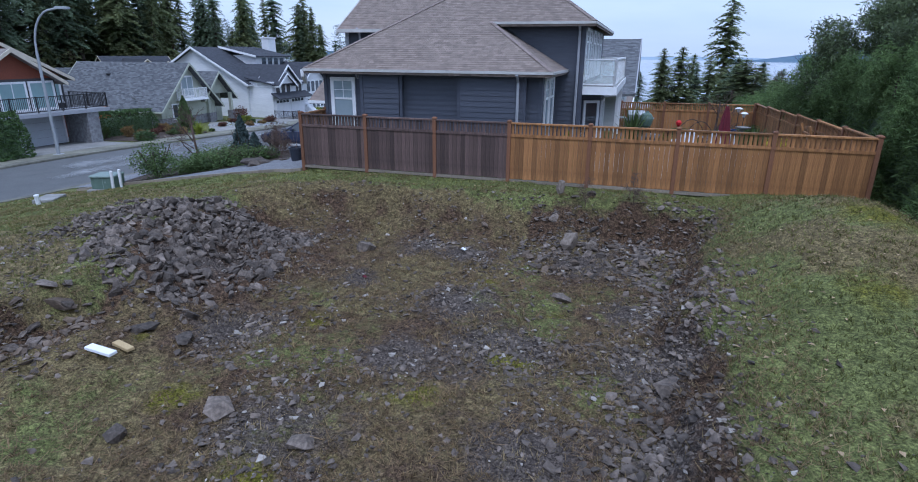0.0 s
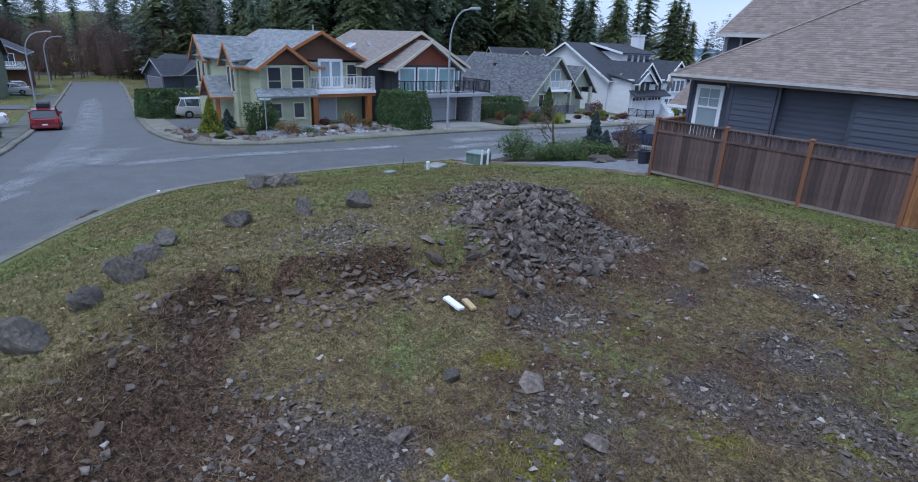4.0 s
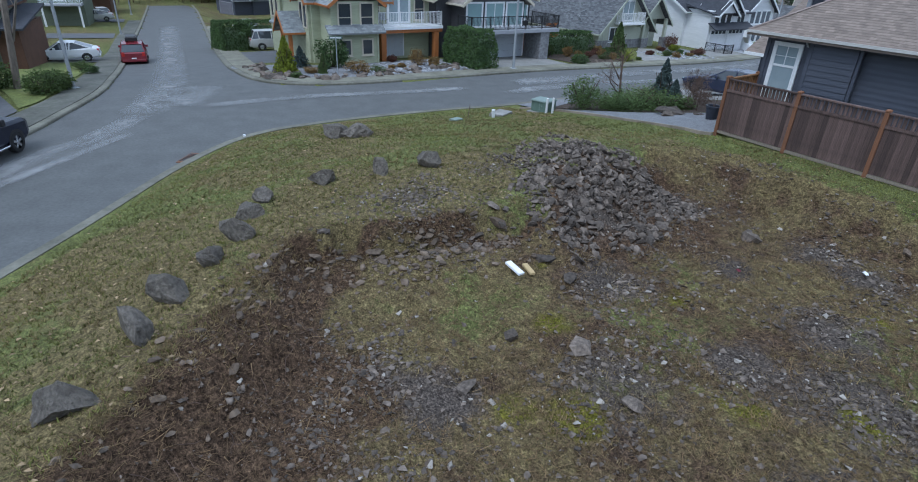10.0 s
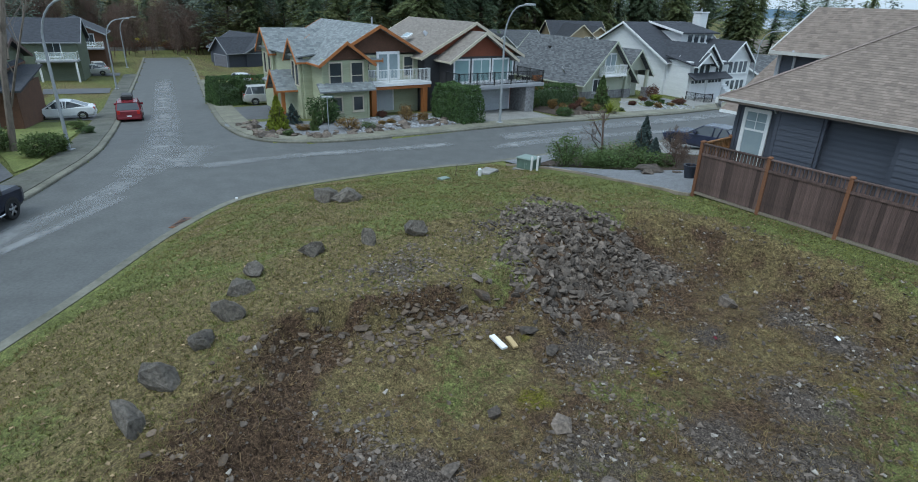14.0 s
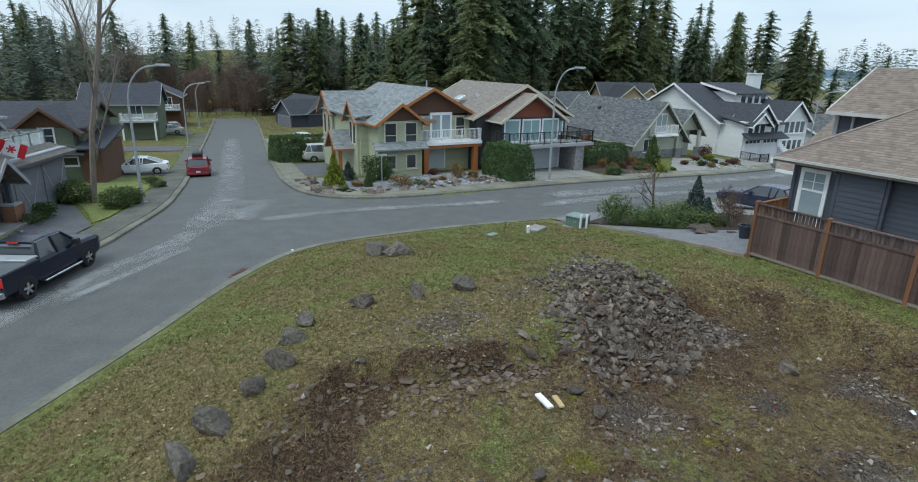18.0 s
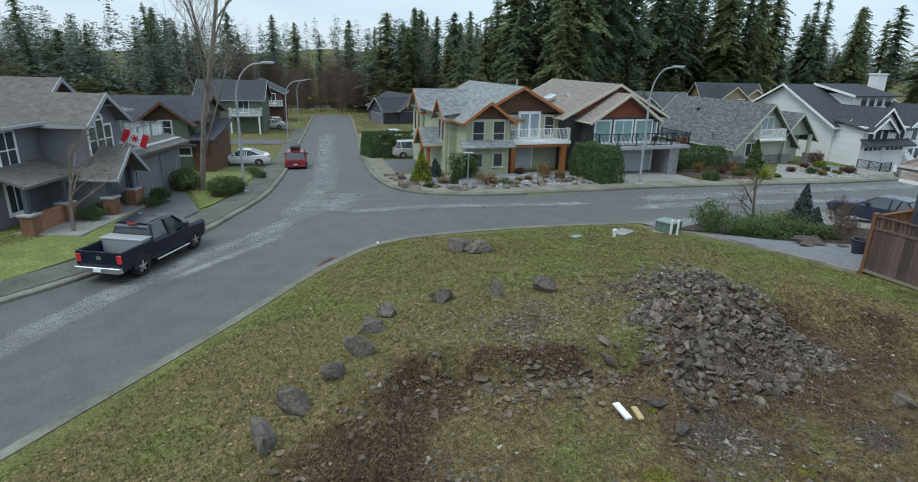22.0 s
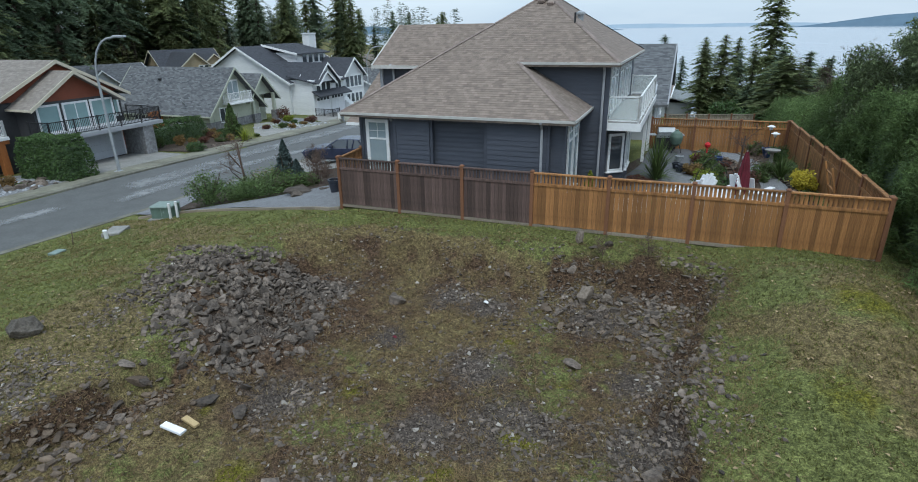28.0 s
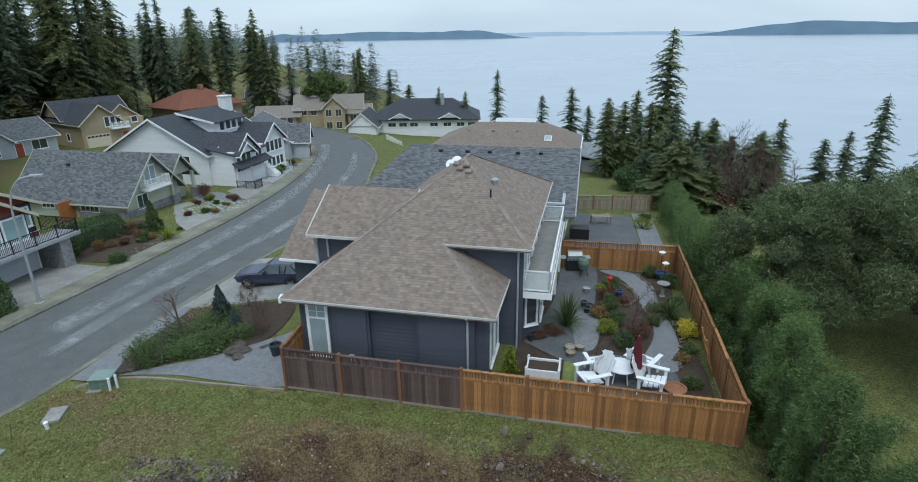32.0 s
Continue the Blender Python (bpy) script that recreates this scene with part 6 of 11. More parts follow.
gable(H, 0.0, 11.5, 6, 13, 4.8, 7.6, "x", "roof_dark", "cream_trim", 0.5, "siding_tan", 0.6)
garage_door(H, facing(2.6, -0.04, 0.02, 0), 3.8, 2.1, "door_cream", "cream_trim", True)
for x in (4.5, 5.5, 6.5):
    window(H, facing(x, -0.03, 4.1, 0), 0.7, 1.6)
railing(H, [(4.8, 0.0), (4.8, -1.0), (7.8, -1.0), (7.8, 0.0)], 3.0, 0.95, "white_trim", "glass")
part("deck", MB().cbox(4.7, 7.9, -1.1, 0, 2.8, 3.0, 0.02), M["white_trim"], H)
door(H, facing(7.4, -0.02, 0.05, 0), 1.2, 2.1, "door_red", "cream_trim")
window(H, facing(9.3, -0.03, 4.0, 0), 1.0, 0.9)
window(H, facing(-0.03, 5, 1.6, 270), 1.0, 1.2)

H = thing("house", pose(-80, 96, -5.2, 0, 0, 70), "house with a red tiled hip roof among the trees", "house", "street houses")
walls(H, 0, 16, 0, 12, 0, 3.0, "siding_tan", 0)
roofing("roof", [[(-1, -1, 3.0), (17, -1, 3.0), (11, 6, 6.6), (5, 6, 6.6)], [(17, -1, 3.0), (17, 13, 3.0), (11, 6, 6.6)], [(17, 13, 3.0), (-1, 13, 3.0), (5, 6, 6.6), (11, 6, 6.6)], [(-1, 13, 3.0), (-1, -1, 3.0), (5, 6, 6.6)]], M["roof_red"], H, 0.15, 0.25)
part("chimney", MB().cbox(9, 9.9, 5.2, 6.2, 4, 7.6, 0.04), M["brick"], H)

# houses on the seaward side beyond the near one
H = thing("house", pose(-5.5, 20.0, -2.4, 0, 0, 0), "large house under a mottled grey shingle roof", "house", "seaward houses")
walls(H, 0.5, 15.4, 1.0, 13.0, 0, 4.6, "siding_pale", 0.25)
roofing("roof", [[(-2.2, 0, 2.6), (16.2, 0, 4.0), (2.5, 7, 7.3)], [(16.2, 0, 4.0), (16.2, 7, 7.3), (2.5, 7, 7.3)], [(-2.2, 14, 2.6), (2.5, 7, 7.3), (16.2, 14, 4.0)], [(16.2, 14, 4.0), (2.5, 7, 7.3), (16.2, 7, 7.3)], [(-2.2, 14, 2.6), (-2.2, 0, 2.6), (2.5, 7, 7.3)]], M["roof_grey"], H, 0.15)
part("barge_board", board(board(MB(), (16.2, 0, 4.05), (16.2, 7, 7.35), 0.08, 0.25), (16.2, 7, 7.35), (16.2, 14, 4.05), 0.08, 0.25), M["trim_grey"], H)
part("gable_wall", MB().prism([(1, 4.5), (13, 4.5), (7, 7.2)], "x", 15.2, 15.4), M["siding_pale"], H)
for x in (5.2, 7.4, 9.2, 11.4, 13.2):
    part("roof_vent", MB().cbox(-0.16, 0.16, -0.12, 0.12, 0, 0.2, 0.04), M["black"], H, "small black roof vent", pose(x, 6.2, 6.9))
for x, z in ((6.4, 6.6), (6.9, 6.9)):
    part("satellite_dish", MB().lathe([(0.02, 0), (0.28, 0.06), (0.4, 0.16), (0.38, 0.17)], 14), M["plastic_white"], H, "", pose(x, 4.6, z - 0.4, 55, 0, 15))
part("roof_vent", MB().lathe([(0.13, -0.3), (0.13, 0.5), (0.22, 0.55), (0.2, 0.7), (0.04, 0.75)], 12, (6.8, 3.4, 5.9)), M["galv"], H, "galvanised roof ventilator")
for y in (3.5, 9.5):
    window(H, facing(15.42, y, 3.0, 90), 1.6, 1.4, cols=2)

H = thing("house", pose(-12, 58, -6.0, 0, 0, 0), "wide house under a brown shingle hip roof", "house", "seaward houses")
walls(H, 0.6, 21.4, 1, 16, 0, 3.9, "siding_pale", 0)
roofing("roof", [[(0, 0, 3.7), (22, 0, 3.7), (17, 8, 6.9), (7, 8, 6.9)], [(22, 0, 3.7), (22, 17, 3.7), (17, 8, 6.9)], [(22, 17, 3.7), (0, 17, 3.7), (7, 8, 6.9), (17, 8, 6.9)], [(0, 17, 3.7), (0, 0, 3.7), (7, 8, 6.9)]], M["roof_brown"], H, 0.16)
part("gutter", board(board(MB(), (0, 0, 3.75), (22, 0, 3.75), 0.14, 0.16), (22, 0, 3.75), (22, 17, 3.75), 0.14, 0.16), M["white_trim"], H)
sk = part("skylight", MB().cbox(-0.5, 0.5, -0.7, 0.7, 0, 0.14, 0.03), M["white_trim"], H, "", pose(17.5, 4, 5.35, 22))
part("pane", MB().box(-0.42, 0.42, -0.62, 0.62, 0.14, 0.15), M["glass_pale"], sk)
part("solar_panel", MB().box(-3, 3, -0.6, 0.6, 0, 0.08), M["solar"], H, "pale solar collector on the ridge", pose(12.4, 8.6, 7.1, 20))
for x in (6, 9.5, 13):
    part("roof_vent", MB().cbox(-0.2, 0.2, -0.16, 0.16, 0, 0.25, 0.04), M["wood_grey"], H, "", pose(x, 5.6, 5.95))
walls(H, 21, 24.5, 4, 14, -3, 2.6, "siding_pale", 0, "bay")
roofing("roof", [[(20.5, 3.5, 3.6), (25, 3.5, 2.6), (25, 14.5, 2.6), (20.5, 14.5, 3.6)]], M["roof_slate"], H, 0.14)

H = thing("house", pose(-38.0, 103, -8.6, 0, 0, 12), "white house with dark hip roof and low dormers", "house", "seaward houses")
walls(H, 0.5, 25, 0.8, 14, 0, 3.8, "siding_white", 0)
roofing("roof", [[(0, 0, 3.7), (25.5, 0, 3.7), (19, 7.5, 7.6), (7, 7.5, 7.6)], [(25.5, 0, 3.7), (25.5, 15, 3.7), (19, 7.5, 7.6)], [(25.5, 15, 3.7), (0, 15, 3.7), (7, 7.5, 7.6), (19, 7.5, 7.6)], [(0, 15, 3.7), (0, 0, 3.7), (7, 7.5, 7.6)]], M["roof_dark"], H, 0.16)
for x in (7.5, 18.5):
    gable(H, x - 2.2, x + 2.2, -0.2, 4, 4.1, 5.2, "y", "roof_dark", "white_trim", 0.3, "siding_white", 0.3)
gable(H, -3.5, 3.0, -5, 6, 3.2, 6.0, "y", "roof_dark", "white_trim", 0.4, "siding_white", 0.4)
walls(H, -3.3, 2.8, -4.8, 2, 0, 3.2, "siding_white", 0, "bay")
for x in (5.5, 8, 10.5, 15, 18, 21, 23.5):
    window(H, facing(x, 0.78, 2.5, 0), 1.7, 0.8, cols=2)
part("chimney", MB().cbox(16.4, 17.2, 5, 5.8, 6, 8.9, 0.04), M["galv"], H)

H = thing("house", pose(-58, 107, -8.0, 0, 0, 20), "tan shingled house of stacked gables above a stone wall", "house", "seaward houses")
walls(H, 0, 16, 2, 10, 0, 4.6, "siding_tan", 0.25)
gable(H, 0, 16, 2, 10, 4.6, 7.4, "x", "roof_tan", "cream_trim", 0.5, "siding_tan", 0.5)
walls(H, 7.0, 12.0, -2, 3, -1, 5.2, "siding_tan", 0.25, "bay")
gable(H, 7.0, 12.0, -2, 6, 5.2, 7.6, "y", "roof_tan", "cream_trim", 0.4, "siding_tan", 0.5)
walls(H, 12.5, 18.0, 0.5, 8, -1, 3.6, "siding_tan", 0.25, "bay")
gable(H, 12.5, 18.0, 0.5, 8, 3.6, 5.2, "x", "roof_tan", "cream_trim", 0.4, "siding_tan", 0.5)
walls(H, -9, 0.2, 1, 8, 0.6, 3.2, "siding_tan", 0.25, "bay")
gable(H, -9, 1.0, 1, 8, 3.2, 5.2, "x", "roof_tan", "cream_trim", 0.5, "siding_tan", 0.5)
for x, z in ((8.3, 3.9), (10.6, 3.9), (8.3, 1.0), (10.6, 1.0)):
    window(H, facing(x, -2.03, z, 0), 1.3, 1.5, cols=2, trim="cream_trim")
for x in (13.8, 16.4):
    window(H, facing(x, 0.47, 2.2, 0), 1.4, 1.4, cols=2, trim="cream_trim")
for x in (2, 4.4):
    window(H, facing(x, 1.97, 3.6, 0), 1.3, 1.2, cols=2, trim="cream_trim")
for x in (-6.5, -3.5, -1.2):
    window(H, facing(x, 0.97, 2.0, 0), 1.1, 1.2, trim="cream_trim")
door(H, facing(-8.1, 0.97, 0.6, 0), 1.6, 2.1, "shake_red", "cream_trim")
H = thing("house", pose(-84, 128, -7.0, 0, 0, 25), "white cottage with a tan roof between trees", "house", "seaward houses")
walls(H, 0, 14, 0, 9, 0, 3.4, "siding_white", 0.25)
gable(H, 0, 14, 0, 9, 3.4, 6.0, "x", "roof_tan", "white_trim", 0.6, "siding_white", 0.6)
gable(H, 5, 10, -2, 5, 3.4, 5.4, "y", "roof_tan", "white_trim", 0.4, "siding_white", 0.5)
walls(H, 5, 10, -2, 0, 0, 3.4, "siding_white", 0.25, "bay")
for x in (6.3, 8.7, 11.8):
    window(H, facing(x, -2.03 if x < 10 else -0.03, 2.0, 0), 1.1, 1.2)

# grey shingled house with the flag, across the road
H = thing("house", pose(-17.9, -28.2, -1.85, 0, 0, 160), "grey lap-sided house with arched window and brick-footed porch", "house", "street houses")
walls(H, 0.0, 10.5, 1.2, 14, 0, 4.7, "siding_grey", 0.2)
roofing("roof", [[(-0.6, 0.6, 4.7), (11.0, 0.6, 4.7), (7.0, 7.5, 6.75), (3.8, 7.5, 6.75)], [(11.0, 0.6, 4.7), (11.0, 14.5, 4.7), (7.0, 7.5, 6.75)], [(11.0, 14.5, 4.7), (-0.6, 14.5, 4.7), (3.8, 7.5, 6.75), (7.0, 7.5, 6.75)], [(-0.6, 14.5, 4.7), (-0.6, 0.6, 4.7), (3.8, 7.5, 6.75)]], M["roof_weathered"], H, 0.15)
part("gutter", board(board(MB(), (-0.6, 0.6, 4.72), (11, 0.6, 4.72), 0.14, 0.14), (-0.6, 14.5, 4.72), (-0.6, 0.6, 4.72), 0.14, 0.14), M["trim_grey"], H)
part("belt_board", MB().box(-0.05, 0.0, 1.2, 14, 2.4, 2.6).box(-0.05, 3.4, 1.14, 1.2, 2.4, 2.6), M["trim_grey"], H)
walls(H, 3.55, 6.45, -1.0, 1.25, 0, 4.9, "siding_grey", 0.2, "bay")
gable(H, 3.55, 6.45, -1.0, 7.0, 4.9, 6.0, "y", "roof_weathered", "trim_grey", 0.45, "siding_grey", 0.6)
gable(H, 5.4, 9.4, 2.6, 9.0, 5.0, 6.6, "y", "roof_weathered", "trim_grey", 0.4, "shake_brown", 0.4)
br = MB()
board(br, (4.3, -1.5, 5.45), (5.7, -1.5, 5.45), 0.08, 0.1)
board(br, (5.0, -1.5, 5.9), (4.6, -1.5, 5.42), 0.08, 0.08)
board(br, (5.0, -1.5, 5.9), (5.4, -1.5, 5.42), 0.08, 0.08)
part("gable_bracket", br, M["siding_slate"], H)
for x, h in ((4.2, 1.3), (5.5, 1.3), (4.85, 1.9)):
    window(H, facing(x, -1.03, 3.7, 0), 0.55, h, rows=2, sill=False, t=0.09)
arch = MB()
for i in range(10):
    a0, a1 = math.pi * i / 10, math.pi * (i + 1) / 10
    arch.prism([(4.85 + 0.28 * math.cos(a0), 4.64 + 0.3 * math.sin(a0)), (4.85 + 0.38 * math.cos(a0), 4.64 + 0.4 * math.sin(a0)), (4.85 + 0.38 * math.cos(a1), 4.64 + 0.4 * math.sin(a1)), (4.85 + 0.28 * math.cos(a1), 4.64 + 0.3 * math.sin(a1))], "y", -1.09, -1.0)
part("window_arch", arch, M["white_trim"], H)
window(H, facing(1.4, 1.17, 3.6, 0), 1.0, 1.6, cols=2, rows=2)
roofing("porch_roof", [[(-0.4, -0.7, 2.3), (4.2, -0.7, 2.3), (4.2, 1.2, 2.95), (-0.4, 1.2, 2.95)]], M["roof_weathered"], H, 0.12)
gable(H, 3.4, 5.6, -2.2, 0.0, 2.35, 3.4, "y", "roof_weathered", "trim_grey", 0.35, "shake_brown", 0.5, "porch_roof")
part("porch_floor", MB().cbox(-0.2, 5.8, -2.6, 1.2, -0.3, 0.12, 0.02), M["concrete"], H)
for x, y in ((-0.1, -0.4), (2.2, -0.5), (3.5, -1.9), (5.5, -1.9)):
    part("brick_pier", MB().cbox(x - 0.28, x + 0.28, y - 0.28, y + 0.28, -0.1, 0.95, 0.02), M["brick"], H, "brown brick pier")
    part("pier_cap", MB().cbox(x - 0.34, x + 0.34, y - 0.34, y + 0.34, 0.95, 1.05, 0.02), M["trim_grey"], H)
    part("porch_post", MB().cbox(x - 0.1, x + 0.1, y - 0.1, y + 0.1, 1.05, 2.4, 0.01), M["siding_slate"], H)
part("brick_wall", MB().cbox(0.2, 1.9, -0.55, -0.35, -0.1, 0.95, 0.02), M["brick"], H)
part("brick_wall", MB().cbox(5.4, 6.4, -2.0, -1.45, -0.1, 0.9, 0.02), M["brick"], H)
window(H, facing(1.3, 1.17, 1.4, 0), 0.9, 1.3, cols=2)
walls(H, 6.6, 12.0, -1.4, 6.0, 0, 2.7, "siding_grey", 0.2, "garage")
roofing("roof", [[(6.3, -2.0, 2.65), (12.4, -2.0, 2.65), (12.4, -0.6, 3.1), (6.3, -0.6, 3.1)]], M["roof_weathered"], H, 0.12)
part("deck", MB().cbox(6.4, 12.2, -1.6, 6.0, 2.7, 2.9, 0.02), M["trim_grey"], H)
railing(H, [(7.6, -0.6), (12.0, -0.6), (12.0, 5.8)], 2.9, 0.95, "metal", "glass")
for x in (8.0, 10.7):
    gd = part("carriage_door", MB().box(x - 1.15, x + 1.15, -1.46, -1.38, 0, 2.2), M["siding_grey"], H)
    cb = MB()
    board(cb, (x - 1.1, -1.48, 2.15), (x, -1.48, 0.1), 0.03, 0.12)
    board(cb, (x + 1.1, -1.48, 2.15), (x, -1.48, 0.1), 0.03, 0.12)
    part("cross_brace", cb, M["trim_grey"], gd)
part("downspout", MB().path([(0.1, 0.8, 4.6), (0.1, 1.08, 4.3), (0.1, 1.08, 2.6)], 0.05, 6), M["trim_grey"], H)
for x, z in ((-0.03, 1.4),):
    part("meter", MB().cbox(-0.12, 0.12, -0.12, 0, -0.2, 0.2, 0.02), M["galv"], H, "", facing(x, 2.2, z, 270))
# the flag on its staff
fl = thing("flag", pose(-24.1, -25.0, 1.2, 0, 0, 98), "red and white flag with a leaf on a tilted staff", "flag")
part("staff", MB().tube((-0.2, 0, -0.3), (0.75, 0, 1.0), 0.022, 0.016, 8), M["white_trim"], fl)
droop = pose(0.2, 0, 0.95, 0, 22, 0)


def wave(s):
    return 0.05 * math.sin(s * 7)


for x0, x1, k in ((0.0, 0.32, "flag_red"), (0.32, 0.93, "plastic_white"), (0.93, 1.25, "flag_red")):
    band = MB()
    for i in range(4):
        a, b = x0 + (x1 - x0) * i / 4, x0 + (x1 - x0) * (i + 1) / 4
        band.prism([(a, wave(a)), (b, wave(b)), (b, wave(b) + 0.012), (a, wave(a) + 0.012)], "z", -0.72, 0.0)
    part("band", weld(band), M[k], fl, "", droop)
for s in (-1, 1):
    leaf = MB()
    for a in range(0, 360, 30):
        r = 0.19 if (a // 30) % 2 == 0 else 0.1
        leaf.prism([(0, 0), (r * math.cos(radians(a - 14)), r * math.sin(radians(a - 14))), (r * 1.15 * math.cos(radians(a)), r * 1.15 * math.sin(radians(a))), (r * math.cos(radians(a + 14)), r * math.sin(radians(a + 14)))], "y", -0.006, 0.006)
    part("leaf", leaf, M["flag_red"], fl, "", droop @ pose(0.62, 0.0 + s * 0.06, -0.36))

# darker houses farther along the west street
H = thing("house", pose(-37.4, -27.6, -2.95, 0, 0, 80), "dark olive house with orange door and brown gable", "house", "west street houses")
walls(H, -3.2, 5.0, 0.5, 10, 0, 2.6, "siding_olive", 0.22)
walls(H, -3.2, 5.0, 1.5, 10, 2.6, 4.3, "siding_olive", 0.22)
gable(H, -3.2, 5.0, 1.5, 10, 4.3, 5.7, "x", "roof_dark", "wood_dark", 0.5, "siding_olive", 0.5)
gable(H, 1.2, 4.8, 0.7, 8, 4.2, 5.6, "y", "roof_dark", "shake_brown", 0.5, "shake_brown", 0.6)
walls(H, 1.4, 4.6, 0.8, 2.0, 2.6, 4.2, "siding_olive", 0.22, "bay")
roofing("porch_roof", [[(-3.6, -0.4, 2.4), (5.4, -0.4, 2.4), (5.4, 1.5, 3.1), (-3.6, 1.5, 3.1)]], M["roof_dark"], H, 0.12)
door(H, facing(0.6, 0.48, 0.05, 0), 1.15, 2.0, "timber", "wood_dark")
window(H, facing(-1.6, 1.47, 3.6, 0), 1.8, 1.1, cols=2, trim="cream_trim")
window(H, facing(3.0, 0.77, 3.6, 0), 0.8, 1.0, cols=1, trim="white_trim", rows=2)
window(H, facing(3.4, 0.47, 1.8, 0), 2.6, 0.5, cols=3, trim="white_trim")
window(H, facing(-1.9, 0.47, 1.8, 0), 1.2, 0.4, cols=2, trim="white_trim")
walls(H, 5.0, 6.3, 0.2, 7, 0, 2.8, "shake_brown", 0.22, "garage")
roofing("porch_roof", [[(4.7, -0.3, 2.8), (6.7, -0.3, 2.8), (6.7, 7.2, 3.7), (4.7, 7.2, 3.7)]], M["roof_dark"], H, 0.12)
for x in (2.3, 2.75, 3.15):
    part("bin", MB().cbox(x - 0.18, x + 0.18, -0.2, 0.15, 0, 0.8, 0.04), M["util_green"] if x < 2.5 else M["siding_slate"], H, "plastic wheeled bin")
H = thing("house", pose(-79.5, -25.6, -4.9, 0, 0, 82), "green two-storey house with front balcony", "house", "west street houses")
walls(H, 0, 9, 0, 9, 0, 5.0, "siding_olive", 0.22)
gable(H, 0, 9, 0, 9, 5.0, 7.4, "x", "roof_dark", "trim_grey", 0.5, "siding_olive", 0.5)
part("deck", MB().cbox(4.5, 9.0, -2.0, 0, 2.5, 2.7, 0.02), M["trim_grey"], H)
railing(H, [(4.6, 0), (4.6, -1.9), (8.9, -1.9), (8.9, 0)], 2.7, 0.95, "white_trim", "glass")
for x in (4.8, 8.7):
    part("porch_post", MB().cbox(x - 0.1, x + 0.1, -1.95, -1.75, -0.2, 2.5, 0.01), M["white_trim"], H)
window(H, facing(2.2, -0.03, 3.8, 0), 1.0, 1.2)
window(H, facing(6.4, -0.03, 3.9, 0), 1.4, 1.7, cols=2)
window(H, facing(2.2, -0.03, 1.4, 0), 1.0, 1.2)
H = thing("house", pose(-103, -21.5, -5.4, 0, 0, 82), "brown two-storey house at the end of the row", "house", "west street houses")
walls(H, 0, 9, 0, 9, 0, 5.0, "shake_brown", 0.22)
gable(H, 0, 9, 0, 9, 5.0, 7.2, "y", "roof_dark", "trim_grey", 0.5, "shake_brown", 0.5)
railing(H, [(5, 0), (5, -1.5), (8.9, -1.5), (8.9, 0)], 2.7, 0.95, "white_trim", "glass")
part("deck", MB().cbox(4.9, 9, -1.6, 0, 2.5, 2.7, 0.02), M["trim_grey"], H)
window(H, facing(2.4, -0.03, 3.8, 0), 1.0, 1.2)
window(H, facing(7, -0.03, 3.9, 0), 1.4, 1.6, cols=2)
H = thing("house", pose(-52, 0.5, -4.2, 0, 0, 55), "red-brown house with long slate-grey roof", "house", "west street houses")
walls(H, 0, 8, 0, 14, 0, 5.2, "shake_red", 0.22)
gable(H, 0, 8, 0, 14, 5.2, 7.4, "y", "roof_slate", "wood_dark", 0.5, "shake_red", 0.6)
gable(H, 1.5, 5, -3, 4, 2.4, 4.0, "y", "roof_slate", "wood_dark", 0.3, "siding_slate", 0.4)
window(H, facing(4, -0.03, 3.8, 0), 1.4, 1.3, cols=2)
H = thing("house", pose(-107, 4.6, -5.85, 0, 0, 13), "slate-blue bungalow beside the end of the street", "house", "west street houses")
walls(H, 0, 14, 0, 9, 0, 2.9, "siding_slate", 0.22)
gable(H, 0, 14, 0, 9, 2.9, 5.4, "x", "roof_dark", "trim_grey", 0.5, "siding_slate", 0.5)
gable(H, 7.5, 13.5, -3, 5, 2.9, 5.0, "y", "roof_dark", "trim_grey", 0.5, "siding_slate", 0.5)
walls(H, 7.5, 13.5, -3, 0.1, 0, 2.9, "siding_slate", 0.22, "garage")
garage_door(H, facing(10.5, -3.04, 0, 0), 4.6, 2.1, "siding_grey", "trim_grey")
window(H, facing(3.5, -0.03, 1.6, 0), 1.8, 1.2, cols=2)

# ---------------------------------------------------------------- driveways, beds and gravel beside the streets


def outline(pts, n=5):
    return rounded(list(pts) + [pts[0]], n)[:-1]


def ground_sheet(name, pts, lift, material, label, category, step=0.8, smooth=True):
    return sheet(name, outline(pts) if smooth else list(pts), lift, M[material], label, category, step, lambda x, y: land(x, y), "structure")


def flat_sheet(name, pts, z, material, label, category):
    return sheet(name, list(pts), 0, M[material], label, category, 3.0, lambda x, y: np.zeros_like(x) + z, "structure")


ground_sheet("driveway_red_gable", [(-20.7, 6.6), (-20.6, 13.6), (-27.2, 14.2), (-27.2, 6.9)], 0.03, "concrete", "pale concrete driveway with stains", "driveway", 1.0, False)
ground_sheet("driveway_bungalow", [(-21.0, 21.5), (-21.6, 26.8), (-29.5, 33.8), (-30.2, 30.5), (-25.5, 25)], 0.03, "concrete", "pale concrete driveway", "driveway", 1.0, False)
ground_sheet("driveway_white_house", [(-22.6, 33.2), (-24.3, 41.6), (-29.3, 44.6), (-29.0, 37.8)], 0.03, "concrete", "pale concrete driveway", "driveway", 1.0, False)
